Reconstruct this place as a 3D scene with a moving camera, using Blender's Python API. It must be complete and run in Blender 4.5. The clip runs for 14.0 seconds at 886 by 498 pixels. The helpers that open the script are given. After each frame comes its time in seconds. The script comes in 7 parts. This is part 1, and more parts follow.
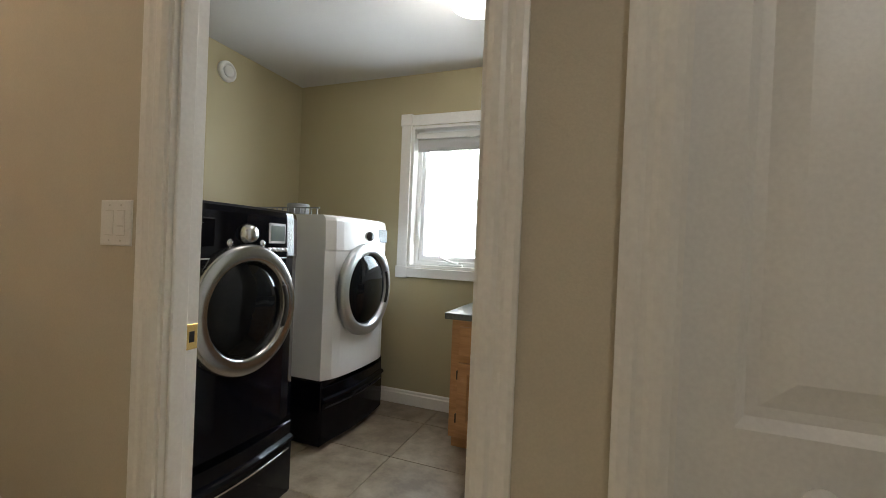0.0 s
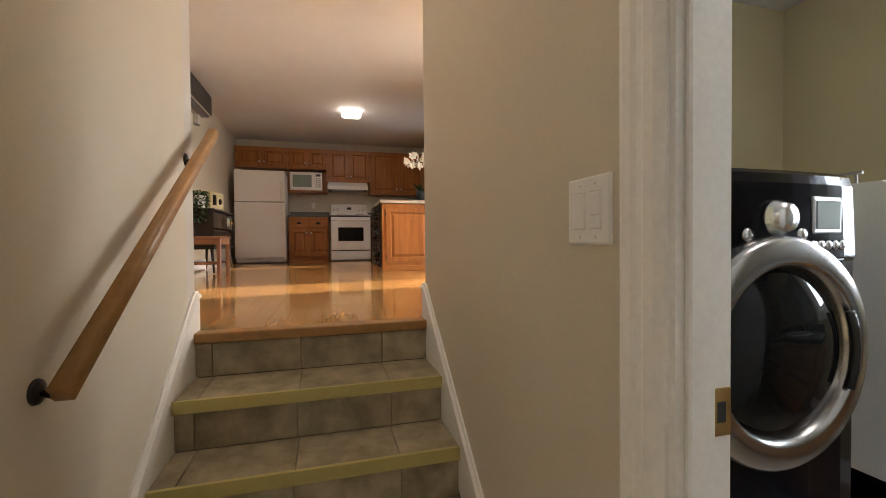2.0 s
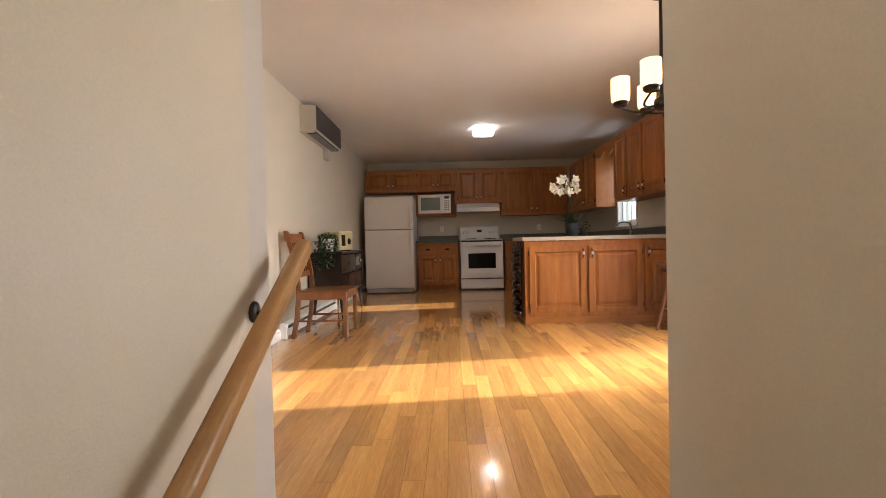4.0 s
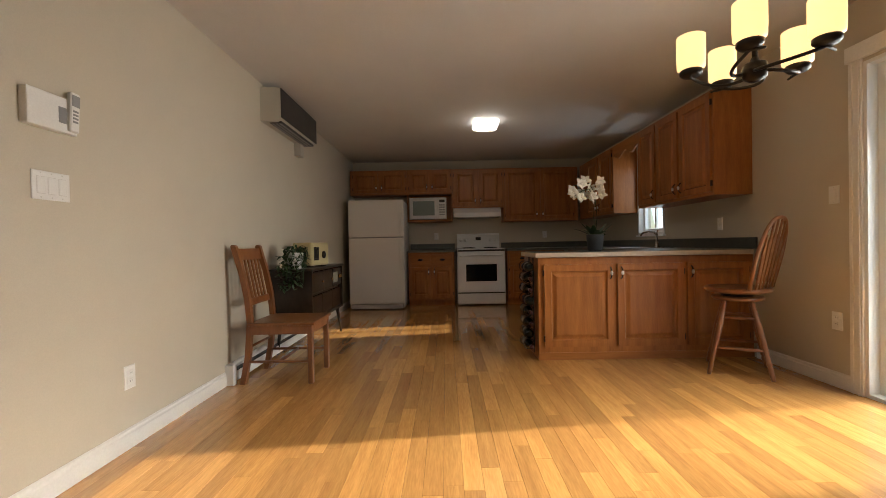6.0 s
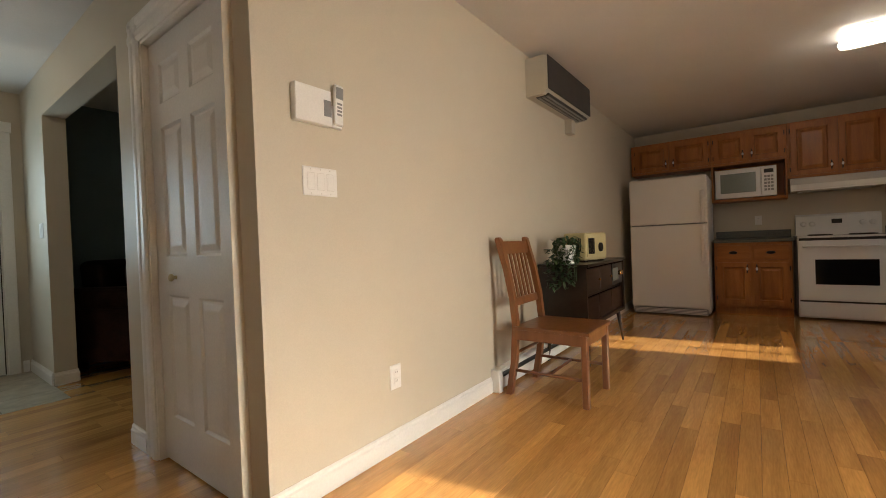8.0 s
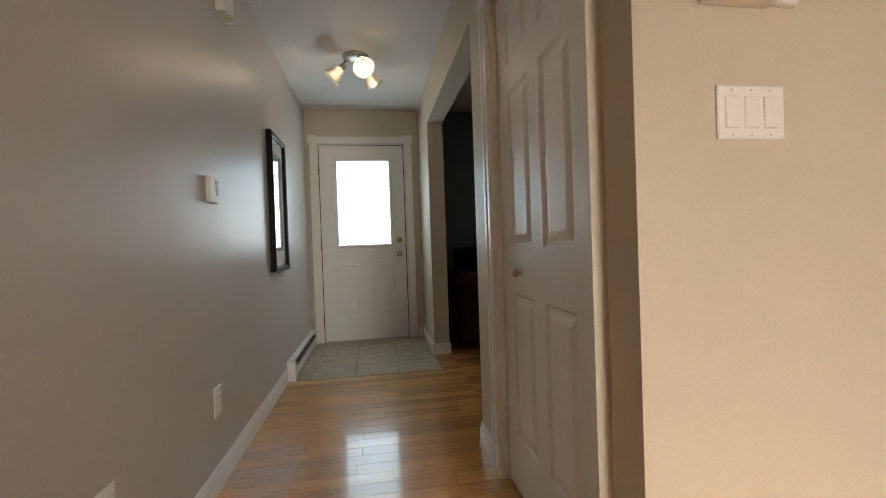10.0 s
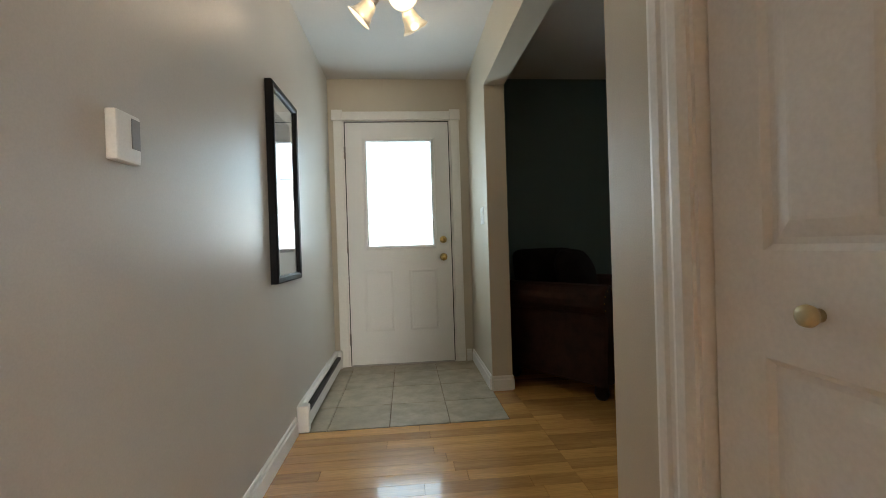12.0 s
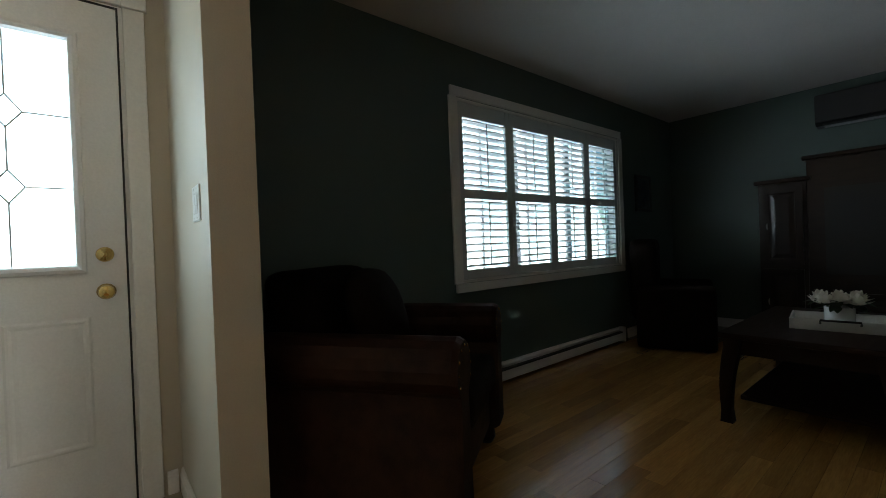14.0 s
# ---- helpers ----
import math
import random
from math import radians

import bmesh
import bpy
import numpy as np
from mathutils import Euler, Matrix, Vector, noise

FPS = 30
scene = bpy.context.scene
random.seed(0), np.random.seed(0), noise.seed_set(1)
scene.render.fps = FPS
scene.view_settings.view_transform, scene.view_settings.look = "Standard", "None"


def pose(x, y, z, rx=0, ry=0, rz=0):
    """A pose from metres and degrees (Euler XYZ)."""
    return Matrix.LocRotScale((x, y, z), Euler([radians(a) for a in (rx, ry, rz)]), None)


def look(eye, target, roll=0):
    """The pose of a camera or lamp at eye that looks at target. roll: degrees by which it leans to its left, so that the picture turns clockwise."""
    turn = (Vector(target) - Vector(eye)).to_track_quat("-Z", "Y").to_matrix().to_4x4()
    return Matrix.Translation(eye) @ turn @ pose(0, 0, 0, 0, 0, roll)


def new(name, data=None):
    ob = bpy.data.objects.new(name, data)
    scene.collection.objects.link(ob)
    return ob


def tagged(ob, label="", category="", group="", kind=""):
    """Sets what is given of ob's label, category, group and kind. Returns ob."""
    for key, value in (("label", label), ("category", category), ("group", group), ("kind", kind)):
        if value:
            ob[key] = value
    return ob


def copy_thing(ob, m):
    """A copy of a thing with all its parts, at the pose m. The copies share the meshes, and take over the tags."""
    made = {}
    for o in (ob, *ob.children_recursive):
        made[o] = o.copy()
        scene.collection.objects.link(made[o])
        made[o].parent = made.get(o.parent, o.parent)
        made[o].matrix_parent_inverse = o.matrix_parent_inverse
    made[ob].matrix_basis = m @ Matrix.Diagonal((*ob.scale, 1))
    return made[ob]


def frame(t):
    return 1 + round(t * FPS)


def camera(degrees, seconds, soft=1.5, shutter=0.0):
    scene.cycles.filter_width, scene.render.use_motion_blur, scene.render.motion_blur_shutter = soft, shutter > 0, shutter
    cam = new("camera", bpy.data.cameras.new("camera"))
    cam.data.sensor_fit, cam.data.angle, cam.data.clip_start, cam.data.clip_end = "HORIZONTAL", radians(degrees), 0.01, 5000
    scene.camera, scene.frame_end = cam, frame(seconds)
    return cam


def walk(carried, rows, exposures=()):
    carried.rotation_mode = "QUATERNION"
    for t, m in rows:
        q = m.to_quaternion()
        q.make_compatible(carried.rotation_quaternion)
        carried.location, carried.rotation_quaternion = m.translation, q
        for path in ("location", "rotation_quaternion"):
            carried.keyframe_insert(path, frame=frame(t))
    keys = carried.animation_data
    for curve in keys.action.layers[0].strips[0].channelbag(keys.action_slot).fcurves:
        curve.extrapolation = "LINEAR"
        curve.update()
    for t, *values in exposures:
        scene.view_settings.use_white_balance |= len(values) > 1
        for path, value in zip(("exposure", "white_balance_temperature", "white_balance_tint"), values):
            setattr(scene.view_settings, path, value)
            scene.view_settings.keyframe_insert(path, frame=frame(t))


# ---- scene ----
cam = camera(93.2, 14.0, soft=0.9)
PATH = [
    (0, (-0.145, 0.021, 0.402), (-0.861, 1.888, 0.388), 2.4),
    (0.3, (-0.212, 0.048, 0.397), (-1.307, 1.721, 0.377), 1.7),
    (0.5, (-0.262, 0.065, 0.393), (-1.502, 1.633, 0.371), 1.4),
    (0.7, (-0.300, 0.083, 0.387), (-1.657, 1.552, 0.365), 1.1),
    (1, (-0.355, 0.120, 0.383), (-1.863, 1.434, 0.357), 0.8),
    (1.5, (-0.495, 0.214, 0.377), (-2.215, 1.234, 0.348), 0.3),
    (2, (-0.718, 0.302, 0.375), (-2.644, 0.840, 0.337), -0.5),
    (2.5, (-0.967, 0.329, 0.376), (-2.964, 0.429, 0.333), -1.2),
    (3, (-1.213, 0.305, 0.443), (-3.212, 0.252, 0.401), -1.3),
    (3.5, (-1.418, 0.257, 0.684), (-3.417, 0.195, 0.646), -1.4),
    (4.0, (-1.655, 0.228, 0.865), (-3.654, 0.190, 0.835), -1.35),
    (4.6, (-1.965, 0.208, 0.962), (-3.964, 0.185, 0.938), -1.25),
    (5.2, (-2.27, 0.202, 0.992), (-4.27, 0.188, 0.97), -1.2),
    (5.8, (-2.478, 0.212, 0.992), (-4.478, 0.198, 0.971), -1.1),
    (6, (-2.518, 0.226, 0.988), (-4.518, 0.211, 0.966), -1.1),
    (6.5, (-2.605, 0.248, 0.978), (-4.604, 0.198, 0.958), -1.2),
    (7, (-2.775, 0.230, 0.973), (-4.752, -0.067, 0.953), -1.5),
    (7.5, (-2.968, 0.153, 0.98), (-4.813, -0.617, 0.956), -1.8),
    (8, (-3.142, 0.035, 0.985), (-4.743, -1.164, 0.96), -2.2),
    (8.5, (-3.288, -0.113, 0.996), (-4.535, -1.677, 0.965), -2.15),
    (9, (-3.371, -0.286, 1.002), (-4.177, -2.117, 0.969), -2.15),
    (9.2, (-3.390, -0.358, 1.004), (-4.003, -2.262, 0.971), -2.1),
    (9.8, (-3.408, -0.530, 0.998), (-3.772, -2.496, 0.972), -2.0),
    (10.6, (-3.360, -0.770, 0.985), (-3.570, -2.759, 0.968), -1.9),
    (11.3, (-3.307, -1.014, 0.982), (-3.491, -3.006, 0.968), -1.85),
    (11.5, (-3.311, -1.136, 0.989), (-3.492, -3.128, 0.972), -1.8),
    (12, (-3.345, -1.517, 0.995), (-3.52, -3.509, 0.984), -1.8),
    (12.5, (-3.372, -1.921, 1.006), (-3.573, -3.911, 0.993), -1.8),
    (13, (-3.427, -2.293, 1.014), (-3.828, -4.253, 1.0), -1.95),
    (13.5, (-3.503, -2.627, 1.014), (-4.331, -4.448, 1.006), -2.2),
    (14, (-3.646, -2.933, 1.040), (-4.916, -4.478, 1.024), -2.2),
]
EXPOSURE = [(0.0, 1.2, 6250, 12), (1.0, 1.2, 6250, 12), (1.5, 1.22, 6200, 13), (2.0, 1.42, 6150, 15), (2.6, 1.72, 6100, 15), (3.0, 1.8, 5950, 18), (3.6, 1.6, 5850, 17), (5.4, 0.56, 6000, 10), (6.5, 0.48, 6150, 10),
            (7.0, 0.62, 6400, 10), (7.5, 0.92, 6600, 11), (8.0, 0.86, 6450, 11), (9.0, 0.52, 6350, 11), (9.4, 0.56, 6400, 12), (11.0, 1.08, 6500, 15), (11.6, 1.13, 6500, 14), (12.0, 1.2, 6350, 12), (12.5, 1.27, 6200, 10), (13.2, 1.1, 5950, 4), (14.0, 0.96, 6250, 9)]
walk(cam, [(t, look(eye, target, roll)) for t, eye, target, roll in PATH], EXPOSURE)

# ---- light ----
SUN_UP = 25.4
world = bpy.data.worlds.new("sky")
scene.world = world
world.use_nodes = True
wn = world.node_tree
sky = wn.nodes.new("ShaderNodeTexSky")
sky.sky_type, sky.sun_disc = "NISHITA", False
sky.sun_elevation, sky.sun_rotation = radians(SUN_UP), radians(-7)
wn.links.new(sky.outputs[0], wn.nodes["Background"].inputs[0])
wn.nodes["Background"].inputs[1].default_value = 0.095

sun = new("sun", bpy.data.lights.new("sun", "SUN"))
sun.data.energy, sun.data.angle, sun.data.color = 5.0, radians(1.0), (1.0, 0.88, 0.72)
sun.matrix_world = look((-2.6, 20.0, 20.0 * math.tan(radians(SUN_UP))), (0.0, 0.0, 0.0))


def window_light(name, centre, target, w, h, watts, colour, spread=180):
    """Skylight entering through a real window opening."""
    ob = new(name, bpy.data.lights.new(name, "AREA"))
    ob.data.shape, ob.data.size, ob.data.size_y = "RECTANGLE", w, h
    ob.data.energy, ob.data.color, ob.data.spread = watts, colour, radians(spread)
    ob.matrix_world = look(centre, target)
    return ob


DAY = (0.86, 0.94, 1.0)
window_light("laundry_daylight", (-1.17, 2.93, 0.72), (-1.17, 0.0, 0.5), 0.5, 0.8, 7.5, DAY)
window_light("kitchen_daylight", (-7.77, 2.90, 1.5), (-7.77, 0.0, 0.9), 0.5, 0.9, 1.6, DAY)
window_light("patio_daylight", (-4.66, 3.0, 1.05), (-4.66, 0.0, 0.2), 0.72, 1.85, 18.5, (1.0, 0.93, 0.82), 120)
window_light("front_door_daylight", (-3.30, -5.215, 1.45), (-3.30, 0.0, 1.2), 0.66, 1.06, 4.8, (0.74, 0.94, 1.0))
window_light("living_daylight", (-6.70, -5.50, 1.42), (-6.70, 0.0, 2.8), 2.7, 1.6, 26, DAY)


def bulb(name, at, watts, colour, radius=0.04):
    ob = new(name, bpy.data.lights.new(name, "POINT"))
    ob.data.energy, ob.data.color, ob.data.shadow_soft_size = watts, colour, radius
    ob.location = at
    return ob


WARM = (1.0, 0.72, 0.42)
CHAND, HALLW = 0.2, 0.62
bulb("kitchen_bulb", (-7.5, 0.72, 2.29), 1.7, (1.0, 0.80, 0.55), 0.03)
bulb("laundry_bulb", (-0.9, 1.75, 1.45), 2.4, (1.0, 0.93, 0.84), 0.08)
# added fill with no known source: brightens the lower hall from behind the camera
bulb("lower_hall_bulb", (0.80, -0.60, 1.46), 4.0, (0.97, 0.94, 0.86), 0.08)
# added warm fill above the stairs, lifts treads and walls; no lamp known here
bulb("stairwell_bulb", (-2.0, 0.26, 2.28), 4.5, (1.0, 0.86, 0.66), 0.08)

# ---- materials ----
def material(name, colour, rough=0.6, second=None, scale=6.0, stretch=(1, 1, 1), fine=60.0, mix=0.5, bump=0.05,
             metal=0.0, coat=0.0, per_piece=0.0, per_island=0.0, place="Object", contrast=(0.35, 0.65), spec=0.5, transmission=0.0, coat_rough=0.12, grain=0.035, hue=0.0):
    """A surface with two scales of variation: broad stain or grain, and fine relief."""
    m = bpy.data.materials.new(name)
    m.use_nodes = True
    nt = m.node_tree
    b = nt.nodes["Principled BSDF"]
    b.inputs["Roughness"].default_value, b.inputs["Metallic"].default_value = rough, metal
    b.inputs["Coat Weight"].default_value, b.inputs["Coat Roughness"].default_value = coat, coat_rough
    b.inputs["Specular IOR Level"].default_value = spec
    b.inputs["Transmission Weight"].default_value = transmission
    if place == "World":
        co = nt.nodes.new("ShaderNodeNewGeometry").outputs["Position"]
    else:
        co = nt.nodes.new("ShaderNodeTexCoord").outputs["Object"]
    mp = nt.nodes.new("ShaderNodeMapping")
    mp.inputs["Scale"].default_value = stretch
    nt.links.new(co, mp.inputs["Vector"])
    rnd = None
    if per_piece or per_island:
        src = nt.nodes.new("ShaderNodeObjectInfo").outputs["Random"] if per_piece else nt.nodes.new("ShaderNodeNewGeometry").outputs["Random Per Island"]
        rnd = src
        off = nt.nodes.new("ShaderNodeMath")
        off.operation = "MULTIPLY"
        off.inputs[1].default_value = 37.0
        nt.links.new(src, off.inputs[0])
        comb = nt.nodes.new("ShaderNodeCombineXYZ")
        for k in range(3):
            nt.links.new(off.outputs[0], comb.inputs[k])
        nt.links.new(comb.outputs[0], mp.inputs["Location"])
    broad = nt.nodes.new("ShaderNodeTexNoise")
    broad.inputs["Scale"].default_value, broad.inputs["Detail"].default_value = scale, 6.0
    broad.inputs["Roughness"].default_value = 0.6
    nt.links.new(mp.outputs[0], broad.inputs["Vector"])
    tiny = nt.nodes.new("ShaderNodeTexNoise")
    tiny.inputs["Scale"].default_value, tiny.inputs["Detail"].default_value = fine, 3.0
    nt.links.new(mp.outputs[0], tiny.inputs["Vector"])
    ramp = nt.nodes.new("ShaderNodeMapRange")
    ramp.inputs["From Min"].default_value, ramp.inputs["From Max"].default_value = contrast
    nt.links.new(broad.outputs["Fac"], ramp.inputs["Value"])
    fac = nt.nodes.new("ShaderNodeMath")
    fac.operation = "MULTIPLY"
    fac.inputs[1].default_value = mix
    nt.links.new(ramp.outputs[0], fac.inputs[0])
    if second is None:
        second = tuple(c * 0.86 for c in colour)
    mc = nt.nodes.new("ShaderNodeMix")
    mc.data_type = "RGBA"
    mc.inputs["A"].default_value, mc.inputs["B"].default_value = (*colour, 1), (*second, 1)
    nt.links.new(fac.outputs[0], mc.inputs["Factor"])
    out = mc.outputs["Result"]
    hs = nt.nodes.new("ShaderNodeHueSaturation")
    nt.links.new(out, hs.inputs["Color"])
    val = nt.nodes.new("ShaderNodeMapRange")
    val.inputs["From Min"].default_value, val.inputs["From Max"].default_value = 0.3, 0.7
    val.inputs["To Min"].default_value, val.inputs["To Max"].default_value = 1 - grain, 1 + grain
    nt.links.new(tiny.outputs["Fac"], val.inputs["Value"])
    if rnd is not None:
        k = per_piece or per_island
        vr = nt.nodes.new("ShaderNodeMapRange")
        vr.inputs["To Min"].default_value, vr.inputs["To Max"].default_value = 1 - k, 1 + k
        nt.links.new(rnd, vr.inputs["Value"])
        mul = nt.nodes.new("ShaderNodeMath")
        mul.operation = "MULTIPLY"
        nt.links.new(vr.outputs[0], mul.inputs[0])
        nt.links.new(val.outputs[0], mul.inputs[1])
        nt.links.new(mul.outputs[0], hs.inputs["Value"])
        if hue:
            hr = nt.nodes.new("ShaderNodeMapRange")
            hr.inputs["To Min"].default_value, hr.inputs["To Max"].default_value = 0.5 - hue, 0.5 + hue * 0.7
            nt.links.new(rnd, hr.inputs["Value"])
            nt.links.new(hr.outputs[0], hs.inputs["Hue"])
    else:
        nt.links.new(val.outputs[0], hs.inputs["Value"])
    nt.links.new(hs.outputs[0], b.inputs["Base Color"])
    rr = nt.nodes.new("ShaderNodeMapRange")
    rr.inputs["To Min"].default_value, rr.inputs["To Max"].default_value = rough * 0.85, min(1.0, rough * 1.15)
    nt.links.new(broad.outputs["Fac"], rr.inputs["Value"])
    nt.links.new(rr.outputs[0], b.inputs["Roughness"])
    if bump:
        bp = nt.nodes.new("ShaderNodeBump")
        bp.inputs["Strength"].default_value, bp.inputs["Distance"].default_value = bump, 0.01
        nt.links.new(tiny.outputs["Fac"], bp.inputs["Height"])
        nt.links.new(bp.outputs[0], b.inputs["Normal"])
    return m


def glass(name, tint=(0.9, 0.97, 0.96), rough=0.0, ior=1.2):
    m = bpy.data.materials.new(name)
    m.use_nodes = True
    b = m.node_tree.nodes["Principled BSDF"]
    b.inputs["Base Color"].default_value = (*tint, 1)
    b.inputs["Transmission Weight"].default_value, b.inputs["Roughness"].default_value = 1.0, rough
    b.inputs["IOR"].default_value = ior
    return m


def glow(name, colour, strength):
    m = bpy.data.materials.new(name)
    m.use_nodes = True
    b = m.node_tree.nodes["Principled BSDF"]
    b.inputs["Base Color"].default_value = (*colour, 1)
    b.inputs["Emission Color"].default_value, b.inputs["Emission Strength"].default_value = (*colour, 1), strength
    return m


M_PAINT = material("greige_paint", (0.565, 0.505, 0.40), 0.5, scale=1.5, fine=220, mix=0.25, bump=0.06, place="World")
M_OLIVE = material("olive_paint", (0.46, 0.40, 0.245), 0.55, scale=1.5, fine=220, mix=0.3, bump=0.06, place="World")
# greige made greyer: the door's cool reflected light is put into the colour
M_HALL = material("hall_paint_cool_lit", (0.52, 0.488, 0.445), 0.34, scale=1.5, fine=220, mix=0.2, bump=0.05, place="World")
M_GREEN = material("dark_green_paint", (0.105, 0.142, 0.124), 0.5, scale=1.5, fine=220, mix=0.3, bump=0.06, place="World")
M_CEIL = material("ceiling_white", (0.63, 0.61, 0.585), 0.8, scale=3, fine=140, mix=0.2, bump=0.12, place="World")
M_TRIM = material("white_trim_paint", (0.80, 0.78, 0.74), 0.32, scale=4, fine=90, mix=0.25, bump=0.02, second=(0.77, 0.755, 0.725))
M_DOORW = material("white_door_paint", (0.78, 0.77, 0.75), 0.38, scale=3, fine=120, mix=0.25, bump=0.04)
M_OAK = material("honey_oak", (0.40, 0.15, 0.032), 0.4, grain=0.10, second=(0.22, 0.072, 0.013), scale=3.2, stretch=(6, 6, 0.7), fine=26, mix=0.75, bump=0.05, coat=0.08, spec=0.4, contrast=(0.3, 0.7))
M_OAKH = material("honey_oak_rail", (0.40, 0.15, 0.032), 0.4, grain=0.10, second=(0.22, 0.072, 0.013), scale=3.2, stretch=(0.7, 6, 6), fine=26, mix=0.75, bump=0.05, coat=0.08, spec=0.4, contrast=(0.3, 0.7))
M_OAKL = material("light_oak", (0.60, 0.315, 0.125), 0.4, second=(0.40, 0.18, 0.062), scale=5, stretch=(0.8, 7, 7), fine=26, mix=0.75, bump=0.05, coat=0.15)
PLANK = dict(grain=0.12, second=(0.44, 0.207, 0.058), scale=2.6, stretch=(0.8, 9, 9), fine=18, mix=0.8, bump=0.006, coat=0.75, coat_rough=0.075, contrast=(0.3, 0.7), hue=0.002)
M_PLANK = material("maple_plank", (0.63, 0.334, 0.096), 0.24, per_piece=0.23, **PLANK)
M_PLANKJ = material("maple_planks", (0.63, 0.334, 0.096), 0.24, per_island=0.23, **PLANK)
M_GAP = material("floor_joint", (0.15, 0.075, 0.03), 0.7, place="World")
M_TILE = material("slate_tile", (0.45, 0.375, 0.25), 0.45, second=(0.19, 0.165, 0.10), scale=8, fine=70, mix=0.85, bump=0.1, per_piece=0.08)
M_ENTRY = material("entry_tile", (0.46, 0.395, 0.295), 0.35, second=(0.28, 0.24, 0.165), scale=9, fine=70, mix=0.8, bump=0.05, per_piece=0.06)
M_VINYL = material("laundry_tile", (0.36, 0.29, 0.205), 0.4, second=(0.17, 0.13, 0.088), scale=7, fine=70, mix=0.85, bump=0.04, per_piece=0.05)
M_GROUT = material("grout", (0.25, 0.215, 0.16), 0.8, place="World")
M_NOSE = material("olive_yellow_nosing", (0.50, 0.43, 0.15), 0.35, second=(0.43, 0.37, 0.12), scale=8, fine=120, mix=0.4, bump=0.03)
M_RAIL = material("oak_handrail", (0.37, 0.195, 0.058), 0.42, second=(0.28, 0.14, 0.042), scale=4, stretch=(0.8, 8, 8), fine=26, mix=0.7, bump=0.03, coat=0.1)
M_WHITE = material("white_enamel", (0.80, 0.80, 0.79), 0.22, scale=2, fine=160, mix=0.1, bump=0.01, coat=0.3)
M_FRIDGE = material("fridge_enamel", (0.76, 0.73, 0.69), 0.35, scale=2, fine=420, mix=0.1, bump=0.12)
M_PLASTIC = material("white_plastic", (0.78, 0.77, 0.74), 0.4, scale=9, fine=160, mix=0.2, bump=0.0)
M_GREYP = material("grey_plastic", (0.25, 0.25, 0.25), 0.4, scale=9, fine=160, mix=0.2, bump=0.0)
M_BLACK = material("black_enamel", (0.004, 0.0045, 0.008), 0.10, scale=4, fine=160, mix=0.3, bump=0.0, spec=0.24)
M_DKPANEL = material("dark_panel", (0.030, 0.028, 0.027), 0.45, scale=6, fine=160, mix=0.3, bump=0.0)
M_BLACKP = material("black_plastic", (0.02, 0.02, 0.02), 0.4, scale=9, fine=160, mix=0.2, bump=0.01)
M_CHROME = material("satin_chrome", (0.62, 0.61, 0.60), 0.22, scale=9, fine=160, mix=0.1, bump=0.0, metal=1.0)
M_STEEL = material("dark_steel_ring", (0.40, 0.39, 0.375), 0.22, scale=9, fine=160, mix=0.1, bump=0.0, metal=0.95)
# greyer plastic: shade lines painted round rockers and dimmer, also the screws
M_PLASTICG = material("plate_shadow_line", (0.62, 0.60, 0.56), 0.5, scale=9, fine=160, mix=0.2, bump=0.0)
M_OFFW = material("off_white_plastic", (0.50, 0.47, 0.40), 0.4, scale=9, fine=160, mix=0.2, bump=0.0)
M_FRAMEB = material("black_frame_lacquer", (0.006, 0.006, 0.007), 0.45, scale=9, fine=160, mix=0.2, bump=0.01, spec=0.22)
M_SILVER = material("silver_ring", (0.52, 0.53, 0.54), 0.33, scale=9, fine=160, mix=0.1, bump=0.0, metal=0.9)
M_BRASS = material("polished_brass", (0.72, 0.52, 0.20), 0.2, scale=9, fine=160, mix=0.25, bump=0.0, metal=1.0)
M_BRONZE = material("oil_rubbed_bronze", (0.025, 0.020, 0.018), 0.4, scale=9, fine=160, mix=0.3, bump=0.01, metal=0.6)
M_NICKEL = material("brushed_nickel", (0.45, 0.43, 0.40), 0.3, scale=9, fine=160, mix=0.2, bump=0.0, metal=1.0)
M_COUNTER = material("green_grey_laminate", (0.11, 0.115, 0.095), 0.35, second=(0.055, 0.06, 0.05), scale=60, fine=300, mix=0.7, bump=0.01)
M_COUNTERL = material("pale_laminate_edge", (0.50, 0.42, 0.34), 0.4, second=(0.40, 0.33, 0.26), scale=40, fine=200, mix=0.6, bump=0.01)
M_DKWOOD = material("dark_walnut", (0.022, 0.011, 0.006), 0.3, second=(0.010, 0.005, 0.003), scale=4, stretch=(1, 8, 8), fine=30, mix=0.8, bump=0.03, coat=0.12)
M_TABLE = material("dark_cherry", (0.022, 0.009, 0.005), 0.42, second=(0.02, 0.008, 0.004), scale=4, stretch=(1, 8, 8), fine=30, mix=0.8, bump=0.02, spec=0.18)
M_FABRIC = material("dark_brown_upholstery", (0.012, 0.007, 0.005), 0.85, spec=0.1, second=(0.007, 0.004, 0.003), scale=9, fine=350, mix=0.7, bump=0.25)
M_LEATHER = material("brown_leather", (0.034, 0.013, 0.007), 0.6, second=(0.012, 0.005, 0.003), scale=12, fine=200, mix=0.7, bump=0.15, spec=0.16)
M_CHAIR = material("medium_oak_chair", (0.235, 0.088, 0.026), 0.34, second=(0.165, 0.058, 0.016), scale=4, stretch=(6, 6, 1), fine=26, mix=0.7, bump=0.04, coat=0.25)
M_LEAF = material("leaf_green", (0.04, 0.085, 0.03), 0.5, second=(0.025, 0.05, 0.02), scale=20, fine=90, mix=0.8, bump=0.05, per_island=0.25)
